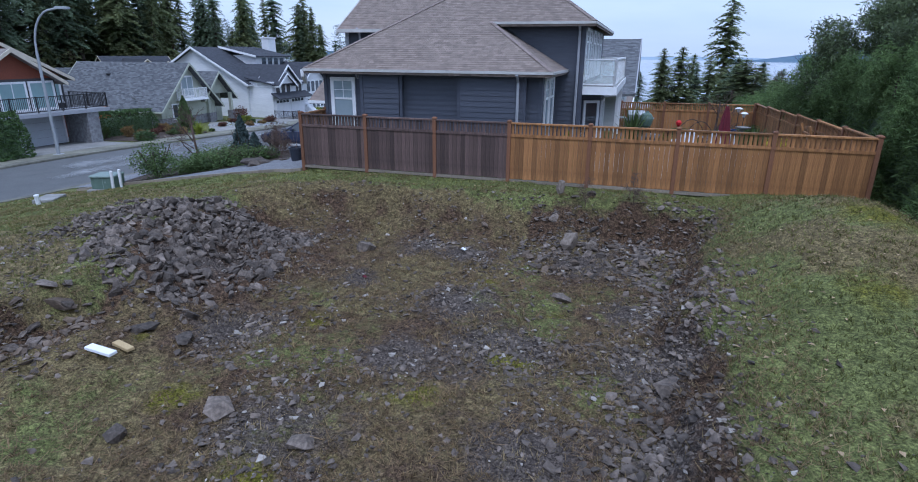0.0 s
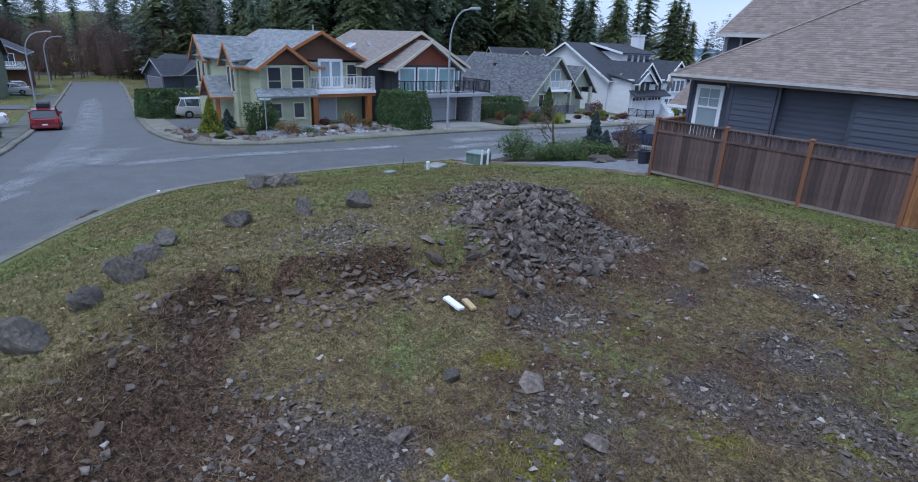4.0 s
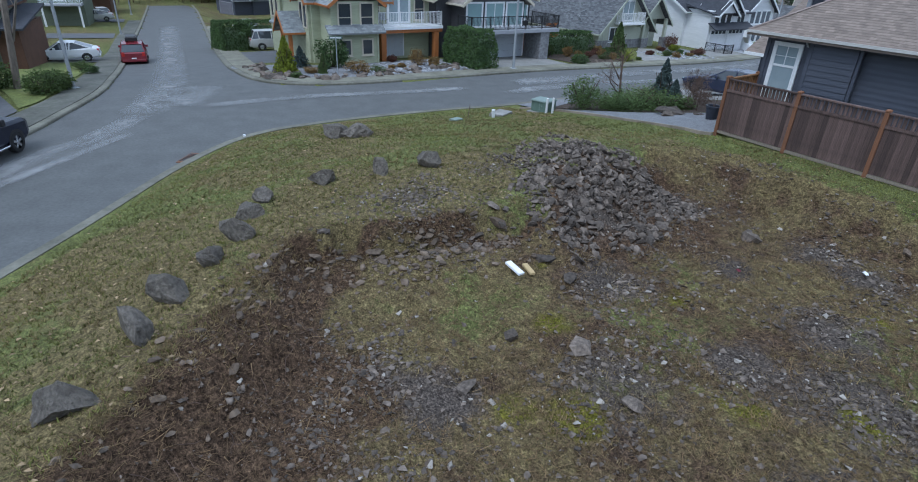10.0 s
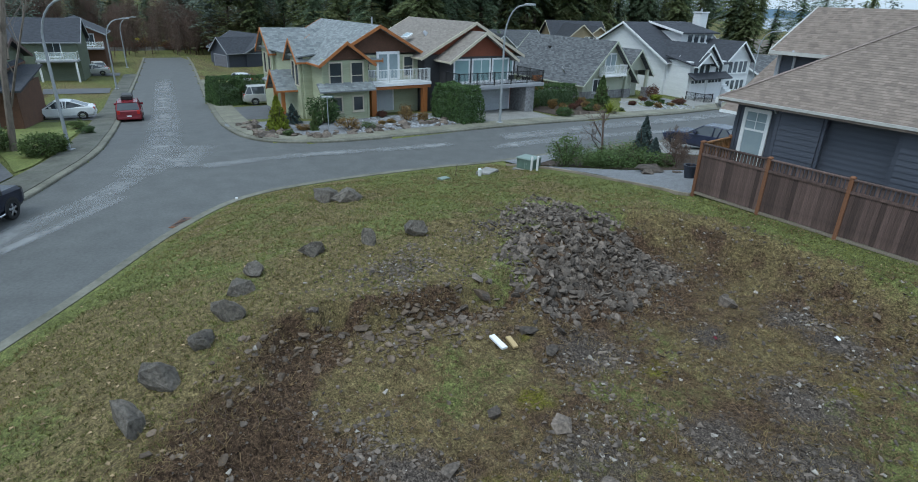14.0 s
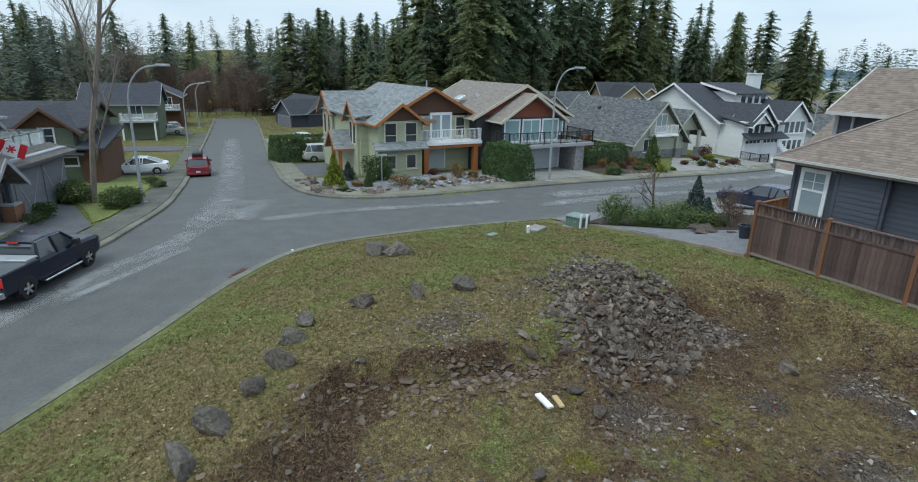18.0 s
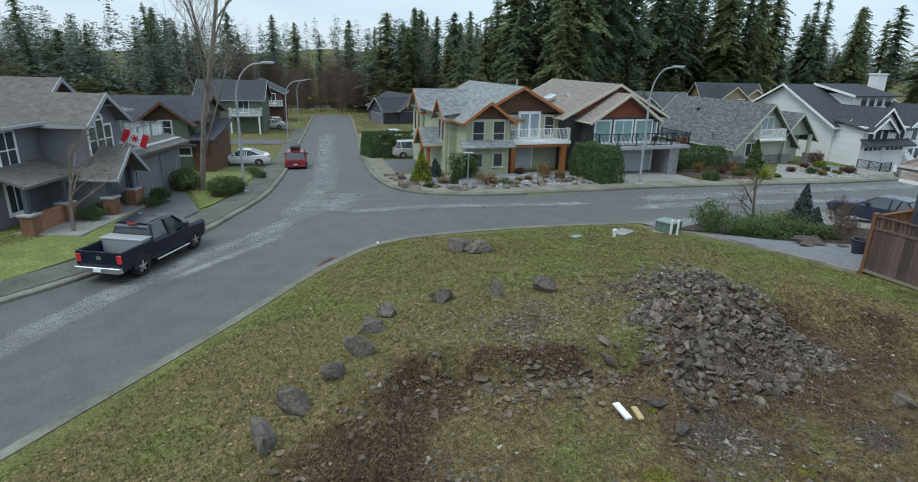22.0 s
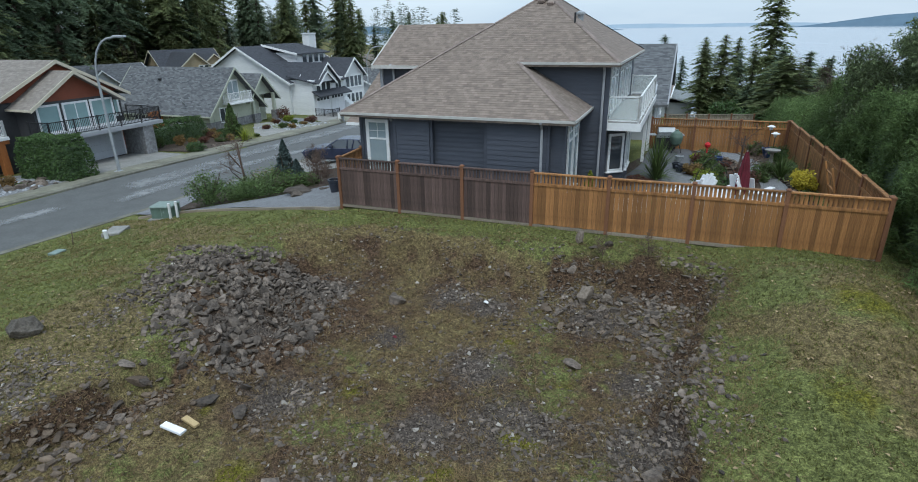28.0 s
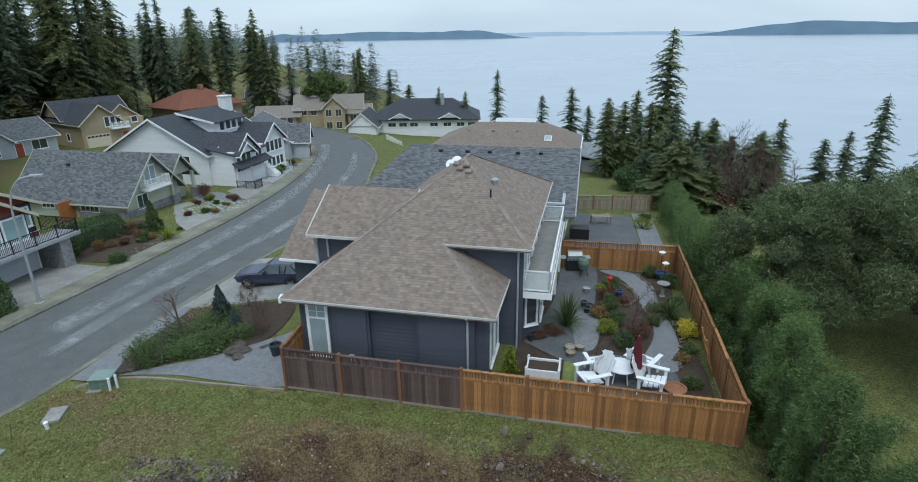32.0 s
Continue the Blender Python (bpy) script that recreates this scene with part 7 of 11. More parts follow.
ground_sheet("driveway_corner", [(-33, -9.8), (-44, -8.6), (-44, 2), (-36, 1), (-31.5, -4)], 0.03, "driveway", "grey asphalt driveway beside the hedge", "driveway", 1.0, False)
ground_sheet("driveway_flag_house", [(-17.4, -22.7), (-20.6, -21.2), (-26.2, -22.4), (-27.6, -24.4), (-22.4, -25.3), (-19.6, -23.5)], 0.07, "driveway", "dark asphalt driveway", "driveway", 1.0, False)
for i, (x, y0, y1) in enumerate(((-43, -16.2, -24), (-66, -13.8, -21), (-87, -11.2, -18))):
    ground_sheet("driveway_west_%d" % (i + 1), [(x - 2.6, y0 - 0.6), (x + 2.6, y0 - 1.1), (x + 2.6, y1), (x - 2.6, y1)], 0.04, "driveway", "grey driveway beside a lawn", "driveway", 1.5, False)
ground_sheet("driveway_suv", [(-12.25, 8.2), (-12.25, 17.5), (-5.2, 18), (-5.2, 9.4), (-9, 8.9)], 0.03, "concrete", "pale concrete driveway", "driveway", 1.0, False)
ground_sheet("bed_corner", [(-22.6, -7), (-26, -9.2), (-31, -9.6), (-30, -6), (-28.2, -3.2), (-28.0, 5.0), (-24, 6.0), (-22.3, 5.0), (-22.0, 0)], 0.04, "gravel", "bed of pale river gravel on the corner", "gravel bed", 0.8)
ground_sheet("bed_bungalow", [(-22.6, 14.6), (-22.7, 20.6), (-27, 24.6), (-30.3, 24.8), (-33, 20), (-27.5, 15)], 0.04, "mulch", "dark planted bed with stones", "garden bed", 0.8)
ground_sheet("bed_white_house", [(-22.9, 27.6), (-24.3, 32.4), (-29, 37), (-31, 35), (-26, 29)], 0.035, "gravel", "stony planted bed", "gravel bed", 0.8)
ground_sheet("bed_bend", [(-26.2, 43), (-28.5, 52), (-33, 58), (-34, 50), (-30, 45)], 0.035, "river_rock", "bed of pale cobbles round the bend", "gravel bed", 0.8)
ground_sheet("gravel_path", [(-9.6, 1.3), (-6.5, 1.2), (-3.6, 0.6), (-0.3, 0.2), (-0.4, 2.2), (-1.4, 5.5), (-3.2, 4.4), (-5.6, 2.8), (-8.0, 2.0)], 0.035, "gravel", "blue-grey crushed gravel beside the fence", "gravel bed", 0.5)
ground_sheet("bed_street", [(-12.0, 0.9), (-9.3, 1.6), (-7.6, 2.4), (-5.0, 3.2), (-3.4, 4.8), (-4.5, 8.6), (-9, 8.6), (-12.0, 7.9)], 0.05, "mulch", "dark mulched bed beside the street", "garden bed", 0.6)
ground_sheet("river_edge", [(-12.2, 0.8), (-10.2, 1.0), (-11.0, 4.0), (-11.2, 8.2), (-12.2, 8.0)], 0.07, "gravel", "pale river gravel at the kerb", "gravel bed", 0.5)
edge = thing("timber_edging", None, "low weathered timber edging along the gravel", "edging")
EDGE = rounded([(-11.2, 0.2), (-9.8, 0.9), (-7.5, 0.95), (-4.5, 0.45), (-2, 0.1), (-0.1, -0.05)], 3)
for a, b in zip(EDGE, EDGE[1:]):
    part("edging_board", board(MB(), (*a, gz(*a) + 0.1), (*b, gz(*b) + 0.1), 0.09, 0.18), M["wood_grey"], edge)

# ---------------------------------------------------------------- stones
ROCKS = [rock_mesh("stone", M["rock"], 100 + i, 0.32 + 0.1 * (i % 4), 13) for i in range(10)]
DARK = [rock_mesh("boulder", M["rock_dark"], 300 + i, 0.7, 26) for i in range(12)]
WARM = [rock_mesh("stone", M["rock_warm"], 500 + i, 0.6, 14) for i in range(6)]


CHIPS = [rock_mesh("chip", M["rock"], 800 + i, 0.45 + 0.08 * (i % 3), 8) for i in range(10)]


def joined(name, meshes, places, material, label, category):
    """Many small stones as one mesh of kind stuff."""
    vs, fs, k = [], [], 0
    data = []
    for me_ in meshes:
        v = np.array([tuple(p.co) for p in me_.vertices])
        data.append((v, [tuple(p.vertices) for p in me_.polygons]))
    for i, (x, y, z, s, a, tx, ty) in enumerate(places):
        v, f = data[i % len(data)]
        r = np.array(Euler((tx, ty, a)).to_matrix())
        vs.append((v * s) @ r.T + (x, y, z))
        fs += [tuple(k + j for j in q) for q in f]
        k += len(v)
    me_ = bpy.data.meshes.new(name)
    me_.from_pydata(np.concatenate(vs).tolist(), [], fs)
    me_.materials.append(material)
    return tagged(new(name, me_), label, category, kind="stuff")


rs = random.Random(11)
# boulders in a row on the grass
BOULDERS = [(-8.2, -10.85, 1.5, 1.0, 20), (-7.3, -10.35, 1.45, 0.8, 70), (-1.75, -10.55, 0.95, 0.8, 35), (-1.8, -12.05, 0.72, 0.75, 10), (-2.05, -13.55, 0.95, 0.62, 60), (-1.7, -15.2, 0.85, 0.6, 15),
            (-0.75, -15.8, 0.85, 0.65, 80), (0.75, -16.35, 0.85, 0.8, 40), (1.55, -17.0, 0.85, 0.55, 5), (2.4, -17.8, 1.0, 0.78, 55), (3.35, -18.45, 0.92, 0.95, 25), (4.6, -19.25, 0.98, 0.72, 75)]
for i, (x, y, s, hz, a) in enumerate(BOULDERS):
    me_ = boulder_mesh("boulder", M["rock_dark"], 700 + i * 3, 0.9, 14 + i % 5)
    b = new("boulder", me_)
    b.matrix_world = pose(x, y, gz(x, y) + 0.2 * hz, 12 * math.sin(i), 9 * math.cos(i * 2), a) @ Matrix.Diagonal((s * 0.76, s * 0.66, hz * 1.0, 1))
    tagged(b, "dark angular boulder half sunk in the grass", "boulder", "row of boulders")
for x, y, z, s, hz, a, k in ((9.12, -1.0, 0.15, 0.45, 0.75, 20, 0), (9.65, -2.7, -0.45, 0.85, 0.9, 50, 1), (10.2, -2.6, -0.75, 0.5, 0.45, 10, 2), (10.0, -0.95, -0.15, 0.6, 0.3, 70, 3)):
    me_ = boulder_mesh("boulder", M["rock_tan" if k < 3 else "rock"], 910 + k, 0.9, 24)
    b = new("boulder", me_)
    b.matrix_world = pose(x, y, gz(x, y) + 0.26 * hz, 6, 8, a) @ Matrix.Diagonal((s * 0.6, s * 0.5, hz * 0.8, 1))
    tagged(b, "pale brown upright rock in the dug bank", "boulder", "rocks in the bank")

# the heap of broken stone
pile = thing("rock_pile", None, "heap of broken grey stone on rough grass", "rock pile")
near, rest = [], []
HEAP = [(-3.6, -4.2), (-1.9, -4.0), (0.0, -4.6), (1.1, -4.0), (2.2, -3.7), (3.2, -3.9), (2.95, -5.4), (3.3, -6.5), (3.75, -7.4), (3.65, -8.3), (3.6, -9.3), (3.4, -9.8), (2.4, -9.95), (1.9, -9.3), (1.1, -9.5), (0.3, -8.6), (-1.2, -8.6), (-1.0, -7.9), (-2.0, -7.2), (-2.6, -5.6)]
while len(near) + len(rest) < 3300:
    x, y = rs.uniform(-3.8, 4.8), rs.uniform(-10.6, -4.2)
    di = float(seg_dist(np.array(x), np.array(y), HEAP, True)) * (1 if bool(inside(np.array(x), np.array(y), HEAP)) else -1)
    if di < -0.5 * rs.random() ** 2:
        continue
    s = rs.choice((0.05, 0.06, 0.07, 0.09, 0.11, 0.14, 0.18, 0.24)) * rs.uniform(0.75, 1.3)
    if float(vnoise(np.array(x), np.array(y), 0.8, 63)) > (0.56 if x > 0.6 else 0.46) and s < 0.2:
        continue
    if x < 0.3 or y > -4.8:
        s *= 0.68
    p = (x, y, gz(x, y) + 0.1 * s + 0.12 * rs.random() ** 2 * min(1, max(0, di)), s, rs.uniform(0, 6.28), rs.uniform(-1.1, 1.1), rs.uniform(-1.1, 1.1))
    (near if x > 1.2 and y < -6.3 and s > 0.13 and len(near) < 290 else rest).append(p)
for i, (x, y, z, s, a, tx, ty) in enumerate(near):
    part("stone", ROCKS[i % 10], None, pile, "", Matrix.LocRotScale((x, y, z), Euler((tx, ty, a)), (s, s, s)))
joined("pile_stones", ROCKS, rest, M["rock"], "smaller broken stones of the heap", "stones")
for x, y, s in ((4.75, -4.9, 0.55), (4.5, -4.6, 0.4), (4.15, -10.5, 0.42), (3.4, -10.55, 0.5), (2.2, -10.9, 0.35)):
    b = new("stone", ROCKS[int(x * 10) % 10])
    b.matrix_world = pose(x, y, gz(x, y) + 0.1 * s, 5, 0, x * 70) @ Matrix.Diagonal((s, s, s * 1.1, 1))
    tagged(b, "loose grey stone at the foot of the heap", "stone", "loose stones")
for i in range(54):
    t = rs.random()
    y = -15.3 + 4.9 * t
    x = 1.45 + 0.75 * t + rs.gauss(0.22, 0.2) + 0.12 * math.sin(y * 3)
    s = rs.choice((0.1, 0.13, 0.17, 0.21, 0.3)) * rs.uniform(0.8, 1.2)
    b = new("stone", (WARM[i % 6] if i % 3 == 0 else ROCKS[i % 10]))
    b.matrix_world = Matrix.LocRotScale((x, y, gz(x, y) + 0.14 * s), Euler((rs.uniform(-0.4, 0.4), rs.uniform(-0.4, 0.4), rs.uniform(0, 6.28))), (s * 1.15, s, s))
    tagged(b, "angular stone bedded in the broken earth ledge", "stone", "ledge stones")
for i in range(64):
    x, y, s = rs.gauss(9.9, 0.8), rs.uniform(-4.6, -1.9), rs.choice((0.14, 0.17, 0.2, 0.26, 0.34))
    b = new("stone", WARM[i % 6] if i % 3 == 0 else ROCKS[i % 10])
    b.matrix_world = Matrix.LocRotScale((x, y, gz(x, y) + 0.12 * s), Euler((rs.uniform(-0.6, 0.6), rs.uniform(-0.6, 0.6), rs.uniform(0, 6.28))), (s, s * 0.85, s))
    tagged(b, "angular stone spilled down the dug bank", "stone", "bank stones")
tan = new("stone", WARM[2])
tan.matrix_world = pose(2.15, -11.0, gz(2.15, -11.0) + 0.1, 0, 20, 30) @ Matrix.Diagonal((0.5, 0.32, 0.4, 1))
tagged(tan, "tan stone in the broken bank", "stone", "loose stones")

# stones in the cut bank, shale on the far bank, and gravel over the floor
bank, shale, gravel, pale = [], [], [], []
CUT = [(5.6, -19.4), (4.3, -18.2), (3.0, -17.0), (1.6, -15.8), (1.75, -13.8), (2.0, -12.4), (2.3, -10.9)]
for i in range(620):
    k = min(int(rs.triangular(0, 6, 5.6)), 5)
    t = rs.random()
    x = CUT[k][0] + (CUT[k + 1][0] - CUT[k][0]) * t + rs.gauss(0.5, 0.34)
    y = CUT[k][1] + (CUT[k + 1][1] - CUT[k][1]) * t + rs.gauss(0.0, 0.4)
    s = rs.choice((0.03, 0.04, 0.05, 0.07, 0.1, 0.17)) * rs.uniform(0.7, 1.3)
    bank.append((x, y, gz(x, y) + 0.12 * s, s, rs.uniform(0, 6.28), rs.uniform(-0.5, 0.5), rs.uniform(-0.5, 0.5)))
for i in range(2300):
    if i % 5 < 3:
        y = rs.uniform(-13, -2.2)
        x = 11.9 + rs.gauss(0, 0.42) + 0.45 * math.sin(y * 0.8 + 1)
    else:
        x, y = rs.uniform(8.3, 13.2), -1.9 + rs.gauss(-0.7, 0.7)
    s = rs.choice((0.04, 0.06, 0.08, 0.11, 0.18)) * rs.uniform(0.7, 1.3)
    shale.append((x, y, gz(x, y) + 0.1 * s, s, rs.uniform(0, 6.28), rs.uniform(-0.5, 0.5), rs.uniform(-0.5, 0.5)))
n = 0
px_, py_ = np.random.RandomState(5).uniform(-4, 14, 150000), np.random.RandomState(6).uniform(-22, -1.5, 150000)
pd_ = np.where(inside(px_, py_, PIT), seg_dist(px_, py_, PIT, True), -seg_dist(px_, py_, PIT, True))
dens = (0.16 * (pd_ > 0) + 0.62 * spots(px_, py_, GRAVEL_AT) + 0.24 * spots(px_, py_, [(5.4, -16.4, 0.8), (2.8, -12.0, 0.9), (1.0, -11.2, 1.3), (1.2, -13.0, 1.0), (0.0, -10.0, 1.2)])) * (1 - 0.9 * spots(px_, py_, SWARD_AT))
dens *= 0.25 + 1.6 * (fbm(px_, py_, 1.3, 77) > 0.48) * fbm(px_, py_, 0.6, 78)
keep = np.random.RandomState(7).uniform(0, 1, 150000) < dens
px_, py_ = px_[keep], py_[keep]
pz_ = land(px_, py_)
for x, y, z in zip(px_, py_, pz_):
    s = rs.choice((0.03, 0.035, 0.04, 0.05, 0.06, 0.08, 0.13)) * rs.uniform(0.7, 1.3)
    (pale if rs.random() < 0.06 else gravel).append((x, y, z + 0.1 * s, s, rs.uniform(0, 6.28), rs.uniform(-0.5, 0.5), rs.uniform(-0.5, 0.5)))
joined("bank_stones", ROCKS[:4] + WARM[:4], bank, M["rock_warm"], "brown and grey stones in the cut bank", "stones")
joined("shale", ROCKS, shale, M["rock"], "dark broken shale along the bank", "stones")
joined("gravel_stones", CHIPS, gravel, M["rock"], "grey gravel scattered over the pit floor", "gravel")
joined("pale_stones", CHIPS[:5], pale, mat("rock_pale", (0.38, 0.35, 0.31), (0.24, 0.215, 0.19), scale=8, rough=0.85, rnd=0.2), "pale pebbles scattered over the ground", "gravel")
for x, y, s in ((6.0, -11.9, 0.5), (5.0, -12.7, 0.36), (7.4, -12.1, 0.42), (8.3, -15.4, 0.4), (5.83, -14.2, 0.4), (9.9, -6.2, 0.5), (11.9, -9.4, 0.55)):
    b = new("stone", ROCKS[int(x * 7 - y) % 10])
    b.matrix_world = pose(x, y, gz(x, y) + 0.08 * s, 6, 4, x * 50) @ Matrix.Diagonal((s, s, s, 1))
    tagged(b, "larger dark stone on the gravel floor", "stone", "loose stones")


def blades(name, pts, material, lo, hi, w, label, category, seed, lean=0.5):
    """Tufts of thin upright leaves as one mesh of kind stuff."""
    r = np.random.RandomState(seed)
    n_ = len(pts)
    k = 4
    base = np.repeat(pts, k, 0) + np.c_[r.normal(0, w * 1.6, (n_ * k, 2)), np.zeros(n_ * k)]
    a = r.uniform(0, 6.283, n_ * k)
    h = r.uniform(lo, hi, n_ * k)
    d = np.c_[np.cos(a), np.sin(a), np.zeros(n_ * k)] * (w * r.uniform(0.5, 1, n_ * k))[:, None]
    tip = base + np.c_[r.normal(0, lean, n_ * k) * h, r.normal(0, lean, n_ * k) * h, h]
    v = np.stack([base - d, base + d, tip], 1).reshape(-1, 3)
    v[:, 2] -= 0.01
    me_ = bpy.data.meshes.new(name)
    me_.from_pydata(v.tolist(), [], np.arange(len(v)).reshape(-1, 3).tolist())
    me_.materials.append(material)
    return tagged(new(name, me_), label, category, kind="stuff")


r_ = np.random.RandomState(3)
gx_, gy_ = r_.uniform(-13, 17.5, 110000), r_.uniform(-25, 0, 110000)
lot_ = inside(gx_, gy_, [(-12.6, -12.8), (-12.8, -2), (-11.5, 0), (17.5, 0), (17.5, -25), (1.5, -24.4), (-5.5, -18.9), (-10, -15.6)])
pd_ = np.where(inside(gx_, gy_, PIT), seg_dist(gx_, gy_, PIT, True), -seg_dist(gx_, gy_, PIT, True))
heap_ = inside(gx_, gy_, HEAP)
g1 = lot_ & (pd_ < 0.1) & ~heap_
P3 = np.c_[gx_, gy_, land(gx_, gy_)]
blades("grass_tufts", P3[g1][:34000], M["grass_blade"], 0.03, 0.09, 0.013, "short rough grass over the lot", "grass", 1)
lit = MB()
for x, y in zip(gx_[lot_ & (pd_ < 0.3)][-1600:], gy_[lot_ & (pd_ < 0.3)][-1600:]):
    a, s = rs.uniform(0, 6.28), rs.uniform(0.025, 0.055)
    z = float(land(np.array([x]), np.array([y]))[0]) + 0.03
    lit.poly([(x + s * math.cos(a), y + s * math.sin(a), z), (x - s * 0.6 * math.sin(a), y + s * 0.6 * math.cos(a), z + 0.02), (x - s * math.cos(a), y - s * math.sin(a), z), (x + s * 0.6 * math.sin(a), y - s * 0.6 * math.cos(a), z + 0.015)])
tagged(part("leaf_litter", lit, M["leaf_litter"]), "dry tan leaves scattered over the grass", "leaves", kind="stuff")
g2_ = lot_ & ~heap_ & (fbm(gx_, gy_, 1.4, 61) > 0.5)
blades("dry_grass", P3[g2_][:24000], M["straw"], 0.03, 0.1, 0.009, "dry straw-coloured grass over the lot", "grass", 2, 0.9)
g3_ = lot_ & (pd_ > -0.2) & ~heap_ & (spots(gx_, gy_, GRAVEL_AT) < 0.75)
blades("thatch", P3[g3_][:26000], M["thatch"], 0.02, 0.09, 0.009, "matted brown dead grass over the pit floor", "grass", 4, 2.2)
LIP = [(5.6, -19.4), (4.3, -18.2), (3.0, -17.0), (1.6, -15.8), (1.7, -14.4), (1.8, -13.0), (2.0, -11.4)]
lx, ly = [], []
for i in range(1500):
    k, t = rs.randrange(6), rs.random()
    lx.append(LIP[k][0] + (LIP[k + 1][0] - LIP[k][0]) * t + rs.gauss(0.1, 0.16))
    ly.append(LIP[k][1] + (LIP[k + 1][1] - LIP[k][1]) * t + rs.gauss(0, 0.16))
lx, ly = np.array(lx), np.array(ly)
blades("lip_grass", np.c_[lx, ly, land(lx, ly)], M["straw"], 0.03, 0.1, 0.008, "tangled dry grass and roots hanging over the bank", "grass", 6, 1.1)
ex, ey = np.random.RandomState(8).normal(13.2, 0.25, 1200), np.random.RandomState(9).uniform(-14, -2, 1200)
blades("edge_grass", np.c_[ex, ey, land(ex, ey)], M["straw"], 0.03, 0.11, 0.008, "tangled dry grass along the mound's edge", "grass", 7, 1.1)
ROOT = [(rs.uniform(3.0, 6.5), rs.uniform(-18.6, -15.0)) for _ in range(60)]
tw = MB()
for x, y in ROOT:
    a, L_ = rs.uniform(0, 6.28), rs.uniform(0.2, 0.5)
    p = [Vector((x, y, gz(x, y) + 0.03))]
    for _ in range(4):
        a += rs.gauss(0, 0.35)
        q = p[-1] + Vector((math.cos(a), math.sin(a), 0)) * (L_ / 4)
        q.z = gz(q.x, q.y) + 0.03
        p.append(q)
    tw.path(p, 0.005, 3)
tagged(part("dead_twigs", tw, M["twig_brown"]), "dead roots and twigs on the bare bank", "twigs", kind="stuff")

# boards left on the ground
z = gz(3.5, -11.7)
solid("white_board", MB().cbox(-0.07, 0.07, -0.25, 0.25, 0, 0.05, 0.008), M["paper_board"], "white painted board lying on the grass", "board", m=pose(3.57, -11.53, gz(3.57, -11.53) + 0.1, 4, 0, 88))
solid("lumber_offcut", MB().cbox(-0.06, 0.06, -0.2, 0.2, 0, 0.05, 0.006), M["lumber"], "raw timber offcut lying on the grass", "board", m=pose(3.6, -11.17, gz(3.6, -11.17) + 0.06, 3, 0, 78))

# ---------------------------------------------------------------- street furniture
zx = gz(-10.1, 0.55)
tr = thing("transformer_box", pose(-9.75, 0.5, zx, 0, 0, 20) @ Matrix.Scale(0.8, 4), "green steel transformer cabinet on a concrete pad", "utility box")
part("pad", MB().cbox(-0.75, 0.75, -0.7, 0.7, -0.3, 0.1, 0.02), M["concrete"], tr)
part("cabinet", MB().cbox(-0.58, 0.58, -0.5, 0.5, 0.1, 0.72, 0.02), M["util_green"], tr)
part("lid", MB().cbox(-0.62, 0.62, -0.56, 0.54, 0.72, 0.82, 0.05), M["util_top"], tr, "pale green lid")
part("seam", MB().box(-0.01, 0.01, -0.512, -0.5, 0.12, 0.72).box(0.1, 0.16, -0.53, -0.5, 0.42, 0.5), M["util_top"], tr)
for x, y, tilt in ((-8.95, 0.0, 9), (-8.8, 0.25, 7)):
    solid("marker_post", MB().cbox(-0.05, 0.05, -0.03, 0.03, -0.2, 0.78, 0.01), M["plastic_white"], "white plastic marker post beside the transformer", "post", "marker posts", m=pose(x, y, gz(x, y), tilt, tilt, 10))
solid("pvc_pipe", MB().tube((0, 0, -0.2), (0, 0, 0.32), 0.075, 0.075, 14).tube((0, 0, 0.32), (0, 0, 0.37), 0.09, 0.085, 14), M["plastic_white"], "white capped pipe standing in the grass", "pipe", m=pose(-9.45, -2.75, gz(-9.45, -2.75), 5, 4))
solid("ground_slab", MB().cbox(-0.35, 0.35, -0.5, 0.5, -0.1, 0.1, 0.02), M["concrete"], "flat pale concrete slab set in the grass", "slab", m=pose(-10.0, -1.9, gz(-10, -1.9) + 0.02, 0, 0, 25))
solid("valve_cover", MB().cbox(-0.18, 0.18, -0.25, 0.25, -0.05, 0.06, 0.02), M["util_top"], "small green valve cover in the grass", "valve cover", m=pose(-10.2, -4.3, gz(-10.2, -4.3) + 0.02, 0, 0, 10))
solid("stake", MB().tube((0, 0, -0.1), (0.12, 0.03, 0.62), 0.018, 0.014, 6), M["wood_dark"], "thin leaning survey stake", "stake", m=pose(-10.6, -3.4, gz(-10.6, -3.4)))
solid("kerb_marker", MB().lathe([(0.06, 0), (0.06, 0.05), (0.03, 0.07)], 10), M["plastic_white"], "white marker on the kerb", "marker", m=pose(-12.6, -13.2, float(road_z(-12.6, -13.2)) + 0.13))


